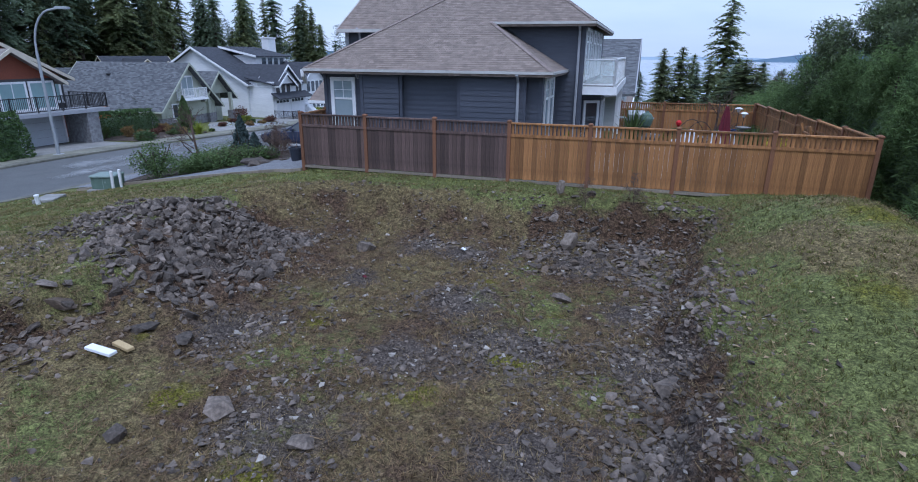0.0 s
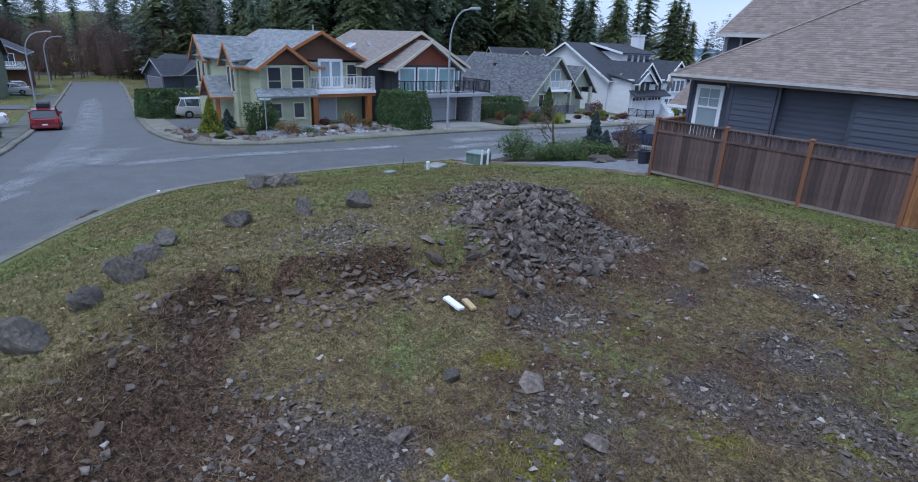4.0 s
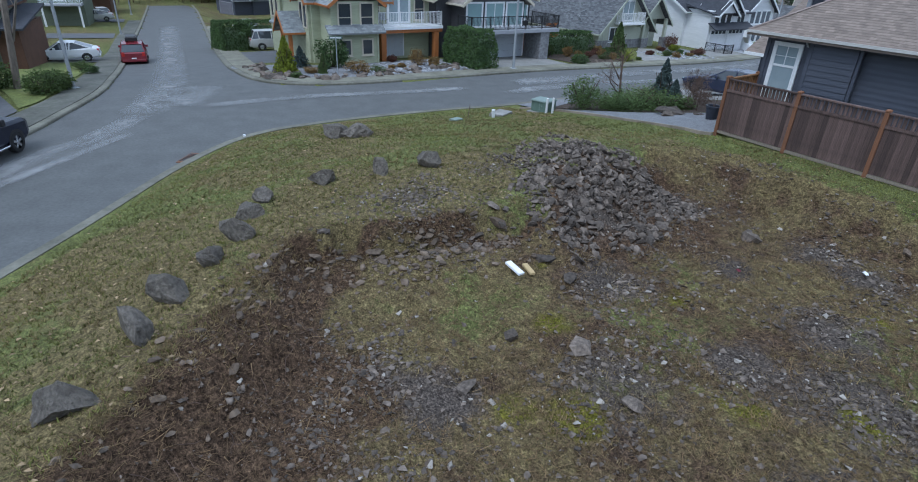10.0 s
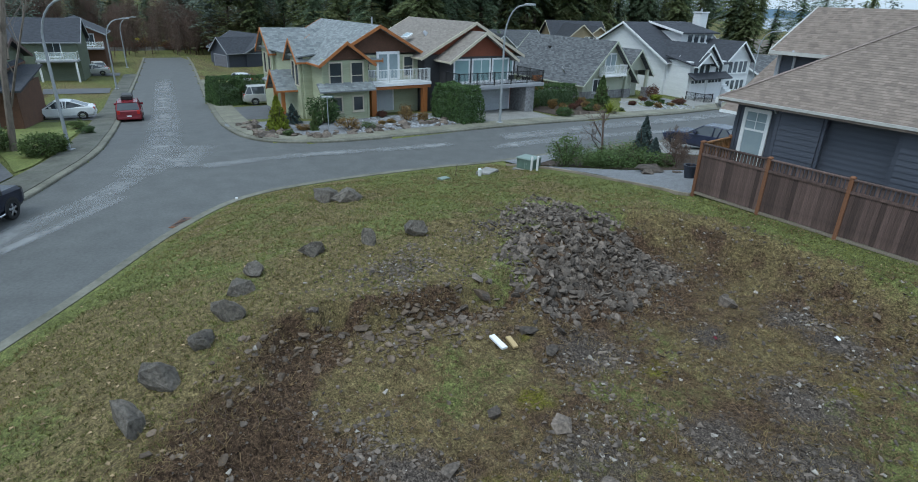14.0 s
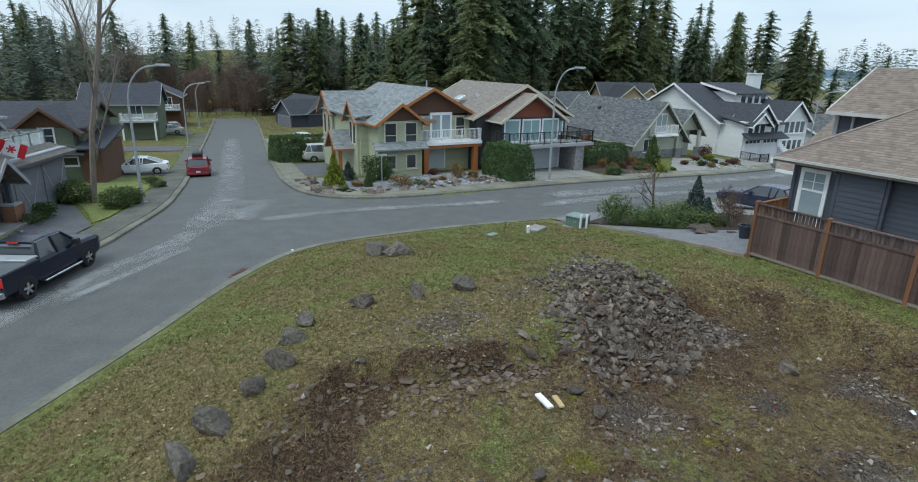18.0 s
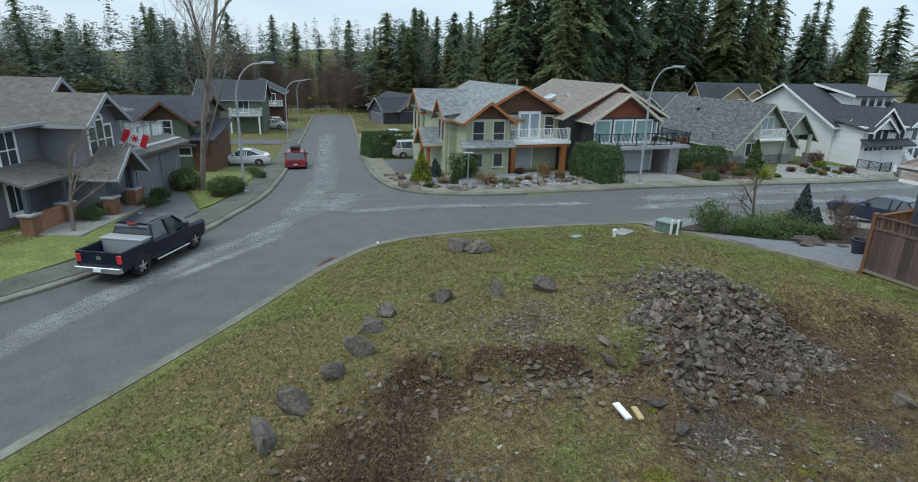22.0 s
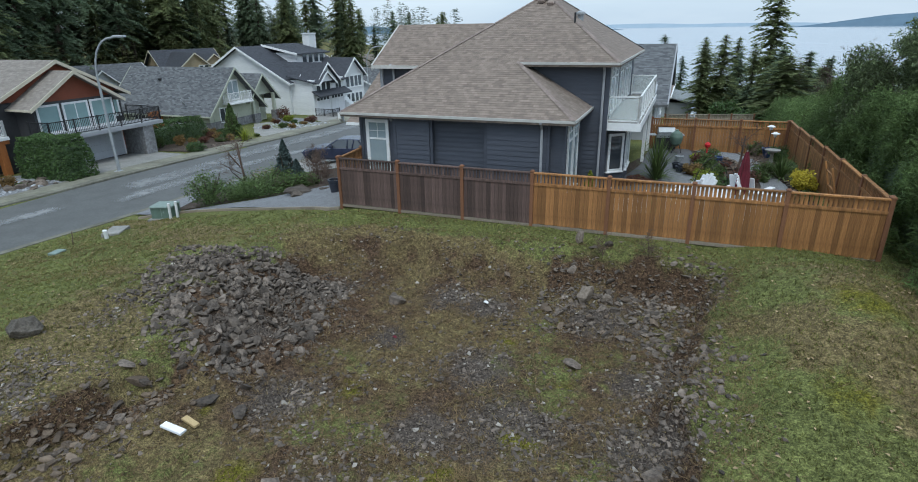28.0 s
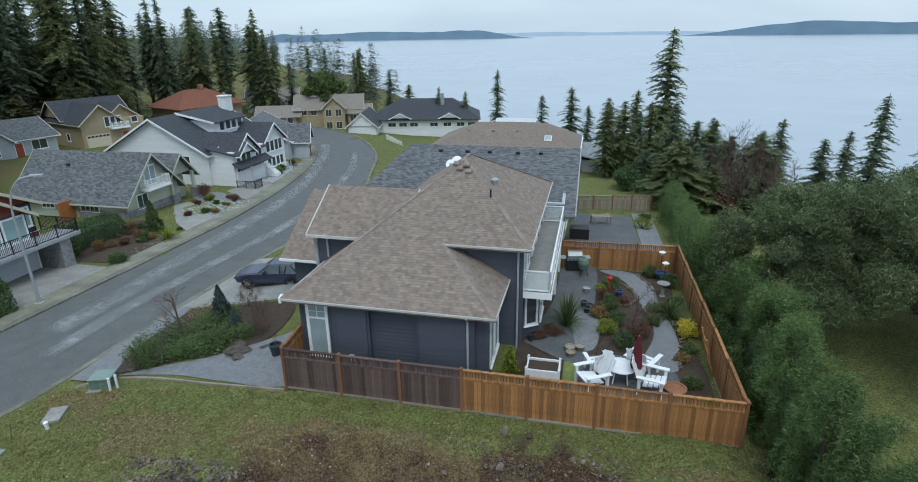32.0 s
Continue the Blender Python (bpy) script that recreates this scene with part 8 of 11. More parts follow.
def street_lamp(x, y, h, reach, deg, label="galvanised street lamp with curved arm"):
    z_ = gz(x, y)
    L_ = thing("street_lamp", pose(x, y, z_, 0, 0, deg), label, "street lamp", "street lamps")
    part("base", MB().cbox(-0.22, 0.22, -0.22, 0.22, -0.1, 0.08, 0.02), M["galv"], L_)
    part("pole", MB().tube((0, 0, 0), (0, 0, h * 0.72), 0.1, 0.07, 12), M["galv"], L_)
    arc = [(0, 0, h * 0.72)] + [(reach * (1 - math.cos(t * math.pi / 2)) * 0.8, 0, h * 0.72 + h * 0.27 * math.sin(t * math.pi / 2)) for t in (0.15, 0.3, 0.45, 0.6, 0.75, 0.9, 1.0)] + [(reach, 0, h)]
    part("arm", MB().path(arc, 0.055, 8), M["galv"], L_)
    head = part("lamp_head", MB().cbox(reach - 0.1, reach + 0.6, -0.14, 0.14, h - 0.05, h + 0.07, 0.03), M["galv"], L_)
    part("lens", MB().box(reach + 0.05, reach + 0.5, -0.1, 0.1, h - 0.07, h - 0.05), M["glass_pale"], head)
    return L_


street_lamp(-21.5, 7.6, 8.1, 1.6, 20)
street_lamp(-26.0, -18.95, 7.9, 2.0, 60)
street_lamp(-67.3, -13.9, 7.8, 2.0, 80)
street_lamp(-99.3, -10.1, 7.8, 2.0, 80)
street_lamp(-29.8, 54.0, 8.0, 1.6, 20)
street_lamp(-44.5, 88.0, 8.0, 1.6, 0)
sp = thing("street_sign", pose(-24.0, -4.6, gz(-24, -4.6), 0, 0, 70), "green street-name blade on a thin post", "street sign")
part("post", MB().tube((0, 0, 0), (0, 0, 2.35), 0.03, 0.03, 8), M["galv"], sp)
bl = part("blade", MB().cbox(-0.42, 0.42, -0.012, 0.012, 2.2, 2.38, 0.005), M["util_green"], sp)
part("bar", MB().box(-0.34, 0.34, -0.016, -0.012, 2.26, 2.32), M["plastic_white"], bl, "pale lettering bar")
bs = thing("barrier", pose(-146, -3, gz(-146, -3), 0, 0, 88), "low concrete barrier across the end of the street", "barrier")
for i in range(8):
    part("barrier_block", MB().cbox(-10 + i * 2.5, -7.6 + i * 2.5, -0.3, 0.3, -0.3, 0.8, 0.08), M["concrete"], bs)
ds = thing("warning_sign", pose(-147, -3.5, gz(-147, -3.5)), "yellow diamond warning sign on a post", "road sign")
part("post", MB().tube((0, 0, 0), (0, 0, 2.4), 0.04, 0.04, 6), M["galv"], ds)
part("plate", MB().prism([(0, 1.9), (0.55, 2.45), (0, 3.0), (-0.55, 2.45)], "x", -0.02, 0.02), M["leaf_yellow"], ds)

# ---------------------------------------------------------------- vehicles


def wheel_parts(parent, x, y, r, w=0.22):
    tyre = MB()
    n_ = 20
    prof = [(r * 0.62, -w / 2), (r * 0.95, -w / 2), (r, -w / 2 + 0.03), (r, w / 2 - 0.03), (r * 0.95, w / 2), (r * 0.62, w / 2)]
    for i in range(n_):
        a0, a1 = 6.28319 * i / n_, 6.28319 * (i + 1) / n_
        for (ra, ya), (rb, yb) in zip(prof, prof[1:]):
            tyre.poly([(ra * math.cos(a0), ya, ra * math.sin(a0)), (ra * math.cos(a1), ya, ra * math.sin(a1)), (rb * math.cos(a1), yb, rb * math.sin(a1)), (rb * math.cos(a0), yb, rb * math.sin(a0))])
    wh = part("wheel", weld(tyre), M["rubber"], parent, "", pose(x, y, r))
    s = 1 if y > 0 else -1
    rim = MB()
    for i in range(5):
        a = 6.28319 * i / 5
        m_ = pose(0, s * (w / 2 - 0.03), 0) @ Matrix.Rotation(a, 4, "Y")
        rim.box(-0.05, 0.05, -0.02, 0.02, 0.04, r * 0.6, m_)
    rim.tube((0, s * (w / 2 - 0.05), 0), (0, s * (w / 2), 0), r * 0.17, r * 0.14, 10)
    rim.tube((0, s * 0.02, 0), (0, s * (w / 2 - 0.09), 0), r * 0.6, r * 0.62, 16)
    part("rim", rim, M["chrome"], wh)


def loft(stations):
    """A hull through upright outlines given per station as half-width and height pairs."""
    mb = MB()
    rings = []
    for x, half in stations:
        ring = [(x, w_, z_) for w_, z_ in half] + [(x, -w_, z_) for w_, z_ in half[::-1]]
        rings.append(ring)
    k = len(rings[0])
    for r_ in rings:
        mb.v += r_
    for i in range(len(rings) - 1):
        for j in range(k):
            mb.f.append((i * k + j, i * k + (j + 1) % k, (i + 1) * k + (j + 1) % k, (i + 1) * k + j))
    mb.f.append(tuple(range(k))[::-1])
    mb.f.append(tuple((len(rings) - 1) * k + j for j in range(k)))
    return mb


def car(m, paint, label, L_=4.5, W=1.78, H_=1.5, hood=0.95, belt=0.98, nose=0.27, front=0.38, back=0.9, tail=0.97, r=0.32, box=False, group="parked cars"):
    """A closed car. front, back: where the cabin's foot begins and ends along the car; tail: where the roof ends."""
    c = thing("car", m, label, "car", group)
    h = W / 2
    low = 0.24
    xs = [(-L_ / 2, 0.86, 0.55, hood * 0.72), (-L_ / 2 + 0.18, 0.95, 0.28, hood * 0.8), (-L_ / 2 + nose * L_ * 0.6, 1.0, low, hood * 0.95), (-L_ / 2 + front * L_ - 0.25, 1.0, low, hood), (-L_ / 2 + front * L_ + 0.6, 1.0, low, belt),
          (L_ / 2 - 0.7, 1.0, low, belt + 0.04), (L_ / 2 - 0.2, 0.96, 0.28, belt + 0.02), (L_ / 2, 0.88, 0.45, belt - 0.1)]
    body = loft([(x, [(h * w_ * 0.9, zb), (h * w_, zb + 0.14), (h * w_, (zb + zt) / 2), (h * w_ * 0.97, zt - 0.08), (h * w_ * 0.88, zt)]) for x, w_, zb, zt in xs])
    part("body", body, M[paint], c, "", None, False)
    f0, b0 = -L_ / 2 + front * L_, -L_ / 2 + back * L_
    f1, b1 = f0 + 0.75, -L_ / 2 + tail * L_ - (0.55 if tail > back else 0.75)
    if tail >= 0.97:
        b1 = L_ / 2 - 0.45
        b0 = L_ / 2 - 0.12
    cab = loft([(f0, [(h * 0.9, belt - 0.05), (h * 0.88, belt - 0.02)]), (f1, [(h * 0.94, belt - 0.05), (h * 0.74, H_ - 0.06)]), ((f1 + b1) / 2, [(h * 0.95, belt - 0.05), (h * 0.76, H_ - 0.04)]), (b1, [(h * 0.94, belt - 0.05), (h * 0.73, H_ - 0.07)]), (b0, [(h * 0.9, belt - 0.05), (h * 0.86, belt)])])
    cb = part("cabin", cab, M["glass"], c, "dark window glass")
    top = loft([(f1 - 0.05, [(h * 0.74, H_ - 0.075), (h * 0.6, H_ - 0.045)]), ((f1 + b1) / 2, [(h * 0.775, H_ - 0.06), (h * 0.62, H_)]), (b1 + 0.05, [(h * 0.735, H_ - 0.085), (h * 0.6, H_ - 0.05)])])
    part("roof", top, M[paint], c)
    for s in (-1, 1):
        for a, b in (((f0, s * h * 0.895, belt - 0.03), (f1, s * h * 0.745, H_ - 0.06)), (((f1 + b1) / 2, s * h * 0.955, belt - 0.03), ((f1 + b1) / 2, s * h * 0.765, H_ - 0.05)), ((b0, s * h * 0.875, belt - 0.03), (b1, s * h * 0.735, H_ - 0.07)), ((b1 - 0.35, s * h * 0.945, belt - 0.03), (b1 - 0.25, s * h * 0.745, H_ - 0.06))):
            part("pillar", MB().tube(a, b, 0.045, 0.035, 5), M[paint], c)
    for x in (-L_ / 2 + 0.19 * L_, L_ / 2 - 0.19 * L_):
        for s in (-1, 1):
            wheel_parts(c, x, s * (h - 0.1), r)
            arch = MB()
            for i in range(10):
                a0, a1 = math.pi * i / 10, math.pi * (i + 1) / 10
                arch.poly([(x + (r + 0.06) * math.cos(a0), s * (h + 0.004), r + (r + 0.06) * math.sin(a0)), (x + (r + 0.06) * math.cos(a1), s * (h + 0.004), r + (r + 0.06) * math.sin(a1)), (x + r * 0.98 * math.cos(a1), s * (h + 0.004), r + r * 0.98 * math.sin(a1)), (x + r * 0.98 * math.cos(a0), s * (h + 0.004), r + r * 0.98 * math.sin(a0))])
            part("wheel_arch", arch, M["black"], c)
    for s in (-1, 1):
        part("tail_lamp", MB().cbox(L_ / 2 - 0.12, L_ / 2 + 0.01, s * h * 0.74 - 0.1, s * h * 0.74 + 0.1, belt - 0.3, belt - 0.02, 0.02), M["lamp_red"], c)
        part("headlamp", MB().cbox(-L_ / 2 - 0.01, -L_ / 2 + 0.2, s * h * 0.68 - 0.14, s * h * 0.68 + 0.14, hood * 0.62, hood * 0.74, 0.02), M["glass_pale"], c)
        part("mirror", MB().cbox(f0 + 0.35, f0 + 0.5, s * (h + 0.02) - 0.1, s * (h + 0.02) + 0.1, belt - 0.02, belt + 0.14, 0.02), M[paint], c)
    part("bumper", MB().cbox(L_ / 2 - 0.1, L_ / 2 + 0.05, -h * 0.85, h * 0.85, 0.38, 0.52, 0.02), M[paint], c)
    part("number_plate", MB().box(L_ / 2 + 0.05, L_ / 2 + 0.058, -0.16, 0.16, 0.56, 0.66), M["plastic_white"], c)
    if box:
        part("roof_box", MB().cbox(-0.5, 1.0, -0.4, 0.4, H_ + 0.03, H_ + 0.36, 0.1), M["black"], c, "black roof box")
    return c


def on_road(x, y, deg, height=road_z):
    return pose(x, y, float(height(np.array([x]), np.array([y]))[0]) + 0.01, 0, 0, deg)


def land_h(x, y):
    return land(x, y) + 0.03


car(on_road(-40.4, -14.75, -6), "paint_red", "dark red crossover with a black roof box, parked at the kerb", 4.4, 1.8, 1.62, 1.0, 1.05, 0.27, 0.3, 0.97, 0.98, 0.34, True)
car(on_road(-42.4, -19.2, 84, land_h), "paint_white", "white hatchback parked on a driveway", 4.5, 1.75, 1.46, 0.92, 0.96, 0.27, 0.27, 0.92, 0.82, 0.31)
car(on_road(-44.6, -2.4, 262, land_h), "paint_silver", "silver minivan parked on the driveway", 5.1, 1.95, 1.75, 1.05, 1.08, 0.25, 0.2, 0.98, 0.98, 0.33)
car(on_road(-66, -0.2, 10, land_h), "paint_white", "white hatchback beyond the hedge", 4.4, 1.75, 1.5, 0.95, 1.0, 0.27, 0.3, 0.9, 0.98, 0.31)
car(on_road(-86.0, -15.6, 84, land_h), "paint_silver", "silver saloon on a driveway", 4.6, 1.8, 1.46, 0.92, 0.98, 0.27, 0.28, 0.9, 0.8, 0.31)
car(on_road(-92.0, -14.6, 10, land_h), "paint_silver", "grey hatchback at the far driveway", 4.5, 1.8, 1.5, 0.95, 1.0, 0.27, 0.3, 0.9, 0.98, 0.31)
car(on_road(-7.9, 12.3, 10, land_h), "paint_navy", "dark blue crossover parked on the driveway", 4.5, 1.85, 1.5, 0.95, 1.0, 0.27, 0.36, 0.92, 0.94, 0.36)
car(on_road(-66.8, 66.0, 60, land_h), "paint_white", "white car outside the tan house", 4.5, 1.8, 1.5, 0.95, 1.0, 0.27, 0.3, 0.9, 0.98, 0.31)

pk = thing("pickup_truck", on_road(-13.3, -22.55, -28) @ Matrix.Scale(0.95, 4), "dark navy crew-cab pickup with a white tool box, at the kerb", "pickup truck", "parked cars")
W2, LP = 0.98, 5.75
body = loft([(-LP / 2, [(W2 * 0.8, 0.5), (W2 * 0.9, 0.62), (W2 * 0.9, 1.0), (W2 * 0.82, 1.08)]), (-LP / 2 + 0.25, [(W2 * 0.9, 0.4), (W2, 0.55), (W2, 1.05), (W2 * 0.88, 1.18)]), (-LP / 2 + 1.45, [(W2 * 0.92, 0.4), (W2, 0.55), (W2, 1.12), (W2 * 0.92, 1.25)]),
             (-LP / 2 + 1.6, [(W2 * 0.92, 0.4), (W2, 0.55), (W2, 1.14), (W2 * 0.94, 1.27)]), (LP / 2 - 1.95, [(W2 * 0.92, 0.4), (W2, 0.55), (W2, 1.14), (W2 * 0.94, 1.27)]), (LP / 2 - 1.94, [(W2 * 0.92, 0.4), (W2, 0.55), (W2, 0.7), (W2 * 0.94, 0.76)]), (LP / 2 - 0.1, [(W2 * 0.92, 0.45), (W2, 0.55), (W2, 0.7), (W2 * 0.94, 0.76)])])
part("body", body, M["paint_black"], pk)
for s in (-1, 1):
    part("bed_side", MB().cbox(LP / 2 - 1.95, LP / 2 - 0.08, s * 0.93 - 0.05, s * 0.93 + 0.05, 0.7, 1.3, 0.03), M["paint_black"], pk)
    part("running_board", MB().cbox(-1.2, 1.0, s * 1.04 - 0.09, s * 1.04 + 0.09, 0.42, 0.48, 0.02), M["chrome"], pk)
    part("tail_lamp", MB().cbox(LP / 2 - 0.14, LP / 2 - 0.05, s * 0.86 - 0.09, s * 0.86 + 0.11, 0.86, 1.2, 0.02), M["lamp_red"], pk)
    part("mirror", MB().cbox(-1.15, -0.98, s * 1.1 - 0.12, s * 1.1 + 0.12, 1.25, 1.5, 0.03), M["black"], pk)
    for x in (-LP / 2 + 1.0, LP / 2 - 1.15):
        wheel_parts(pk, x, s * 0.86, 0.41, 0.27)
        arch = MB()
        for i in range(10):
            a0, a1 = math.pi * i / 10, math.pi * (i + 1) / 10
            q = [(x + rr * math.cos(a), s * 0.985, 0.41 + rr * math.sin(a)) for rr, a in ((0.5, a0), (0.5, a1), (0.4, a1), (0.4, a0))]
            arch.poly(q)
        part("wheel_arch", arch, M["black"], pk)
part("tailgate", MB().cbox(LP / 2 - 0.14, LP / 2 - 0.06, -0.88, 0.88, 0.72, 1.3, 0.02), M["paint_black"], pk)
part("badge", MB().box(LP / 2 - 0.06, LP / 2 - 0.05, -0.1, 0.1, 0.98, 1.12), M["chrome"], pk, "plain chrome badge")
part("bumper", MB().cbox(LP / 2 - 0.12, LP / 2 + 0.12, -0.95, 0.95, 0.5, 0.72, 0.03), M["chrome"], pk, "chrome rear bumper")
part("number_plate", MB().box(LP / 2 + 0.12, LP / 2 + 0.128, -0.16, 0.16, 0.54, 0.68), M["plastic_white"], pk)
part("bed_floor", MB().box(LP / 2 - 1.95, LP / 2 - 0.14, -0.88, 0.88, 0.76, 0.79), M["black"], pk)
part("tool_box", MB().cbox(LP / 2 - 1.9, LP / 2 - 1.35, -0.9, 0.9, 0.8, 1.38, 0.03).cbox(LP / 2 - 1.93, LP / 2 - 1.32, -0.95, 0.95, 1.38, 1.44, 0.02), M["galv"], pk, "pale metal tool box")
cab = loft([(-LP / 2 + 1.35, [(0.88, 1.2), (0.86, 1.22)]), (-LP / 2 + 2.15, [(0.93, 1.2), (0.72, 1.85)]), (0.0, [(0.94, 1.2), (0.74, 1.88)]), (LP / 2 - 2.2, [(0.94, 1.2), (0.74, 1.85)]), (LP / 2 - 1.97, [(0.9, 1.2), (0.72, 1.75)])])
part("cabin", cab, M["glass"], pk, "dark window glass")
part("roof", loft([(-LP / 2 + 2.05, [(0.73, 1.82), (0.6, 1.87)]), (0.0, [(0.765, 1.86), (0.62, 1.93)]), (LP / 2 - 2.12, [(0.755, 1.83), (0.6, 1.88)])]), M["paint_black"], pk)
for s in (-1, 1):
    for a, b in (((-LP / 2 + 1.4, s * 0.89, 1.2), (-LP / 2 + 2.15, s * 0.74, 1.85)), ((-0.15, s * 0.95, 1.2), (-0.1, s * 0.755, 1.87)), ((LP / 2 - 1.98, s * 0.91, 1.2), (LP / 2 - 2.18, s * 0.745, 1.84))):
        part("pillar", MB().tube(a, b, 0.06, 0.05, 5), M["paint_black"], pk)
part("brake_lamp", MB().box(LP / 2 - 2.1, LP / 2 - 2.04, -0.2, 0.2, 1.84, 1.89), M["lamp_red"], pk)

# ---------------------------------------------------------------- planting


def leaf_mesh(name, pts, size, material, seed, up=0.0, long=1.0, wide=0.42):
    """Many small four-cornered leaves, bent along the middle, at the given places."""
    r = np.random.RandomState(seed)
    n_ = len(pts)
    a = r.normal(size=(n_, 3))
    a[:, 2] = a[:, 2] * (1 - up) + up
    a /= np.linalg.norm(a, axis=1)[:, None]
    b = np.cross(a, r.normal(size=(n_, 3)))
    b /= np.linalg.norm(b, axis=1)[:, None] + 1e-9
    s = size * r.uniform(0.6, 1.25, n_)[:, None]
    c = np.cross(a, b) * 0.25
    v = np.stack([pts - a * s * long * 0.5, pts + b * s * wide + c * s * wide * 2.4, pts + a * s * long * 0.6, pts - b * s * wide + c * s * wide * 2.4], 1).reshape(-1, 3)
    me_ = bpy.data.meshes.new(name)
    q = np.arange(n_ * 4).reshape(-1, 4)
    me_.from_pydata(v.tolist(), [], q.tolist())
    me_.materials.append(M[material])
    return me_


def lobes(n_, blobs, seed, shell=0.55):
    """Points in a cluster of rounded lobes (x, y, z, rx, ry, rz), denser towards their skins."""
    r = np.random.RandomState(seed)
    w = np.array([b[3] * b[4] * b[5] for b in blobs]) ** 0.67
    k = r.choice(len(blobs), n_, p=w / w.sum())
    B_ = np.array(blobs)[k]
    d = r.normal(size=(n_, 3))
    d /= np.linalg.norm(d, axis=1)[:, None]
    rad = shell + (1 - shell) * r.uniform(0, 1, n_) ** 0.6
    rad *= 1 + 0.16 * r.normal(size=n_)
    return B_[:, :3] + d * B_[:, 3:] * rad[:, None]


def shrub_blobs(seed, k=9, squash=0.8):
    r = random.Random(seed)
    out = [(0, 0, 0.42, 0.36, 0.36, 0.4)]
    for _ in range(k):
        a, d = r.uniform(0, 6.28), r.uniform(0.15, 0.38)
        out.append((d * math.cos(a), d * math.sin(a), r.uniform(0.25, 0.75) * squash, r.uniform(0.14, 0.24), r.uniform(0.14, 0.24), r.uniform(0.14, 0.26)))
    return out


STEM = MB()
for i in range(7):
    a = i * 0.9
    STEM.tube((0, 0, -0.05), (0.3 * math.cos(a), 0.3 * math.sin(a), 0.5 + 0.04 * i), 0.02, 0.008, 5)
STEM = STEM.mesh("stem", M["bark"])
SHRUBS = {}


def shrub(x, y, w, h, leaf, label, category="shrub", group="", z=None, size=0.075, n_=1500, kind="round"):
    key = (leaf, kind, int(x * 3) % 2, round(size / max(w, 0.2), 2))
    if key not in SHRUBS:
        sd = 40 + len(SHRUBS) * 5
        if kind == "cone":
            r = np.random.RandomState(sd)
            hh = r.uniform(0, 1, n_) ** 1.4
            a = r.uniform(0, 6.283, n_)
            rad = 0.5 * (1 - hh) ** 0.8 * (0.75 + 0.3 * np.sin(a * 5 + hh * 18)) * r.uniform(0.6, 1.05, n_)
            pts = np.c_[rad * np.cos(a), rad * np.sin(a), hh]
        elif kind == "spread":
            pts = lobes(n_, [(random.Random(sd + i).uniform(-0.35, 0.35), random.Random(sd + i + 50).uniform(-0.35, 0.35), 0.3, 0.26, 0.26, 0.5) for i in range(9)], sd, 0.4)
        elif kind == "ball":
            pts = lobes(n_, [(0, 0, 0.5, 0.5, 0.5, 0.5), (0, 0, 0.45, 0.42, 0.42, 0.42)], sd, 0.8)
        else:
            pts = lobes(n_, shrub_blobs(sd), sd)
        pts[:, 2] = np.maximum(pts[:, 2], 0.0)
        SHRUBS[key] = leaf_mesh("foliage", pts, size / max(w, 0.3) * 1.1, leaf, sd, 0.25)
    if len(label.split()) < 4:
        label += " in the planting bed"
    s = thing("shrub", Matrix.LocRotScale((x, y, (gz(x, y) if z is None else z)), Euler((0, 0, x * 5 + y)), (w, w, h)), label, category, group)
    part("foliage", SHRUBS[key], None, s)
    part("stem", STEM, None, s)
    return s


def spiky(x, y, w, h, leaf, label, z=None, group="", n_=70):
    """A rosette of long strap leaves."""
    r = random.Random(int(x * 10 + y * 7))
    mb = MB()
    for i in range(n_):
        a, e = r.uniform(0, 6.28), r.uniform(0.15, 1.4)
        d = Vector((math.cos(a) * math.cos(e), math.sin(a) * math.cos(e), math.sin(e)))
        s = Vector((-math.sin(a), math.cos(a), 0)) * 0.022
        m1 = d * (0.55 * h)
        tip = d * h + Vector((math.cos(a), math.sin(a), -0.9)) * (0.22 * h * math.cos(e))
        tip = Vector((tip.x * w / h, tip.y * w / h, max(tip.z, 0.03)))
        m1 = Vector((m1.x * w / h, m1.y * w / h, m1.z))
        mb.poly([-s * 0.7, s * 0.7, m1 + s, m1 - s])
        mb.poly([m1 - s, m1 + s, tip])
    t_ = thing("spiky_plant", pose(x, y, gz(x, y) if z is None else z), label, "plant", group)
    part("leaves", mb, M[leaf], t_)
    part("stem", MB().tube((0, 0, -0.1), (0, 0, 0.12 * h), 0.05, 0.04, 7), M["bark"], t_)
    return t_


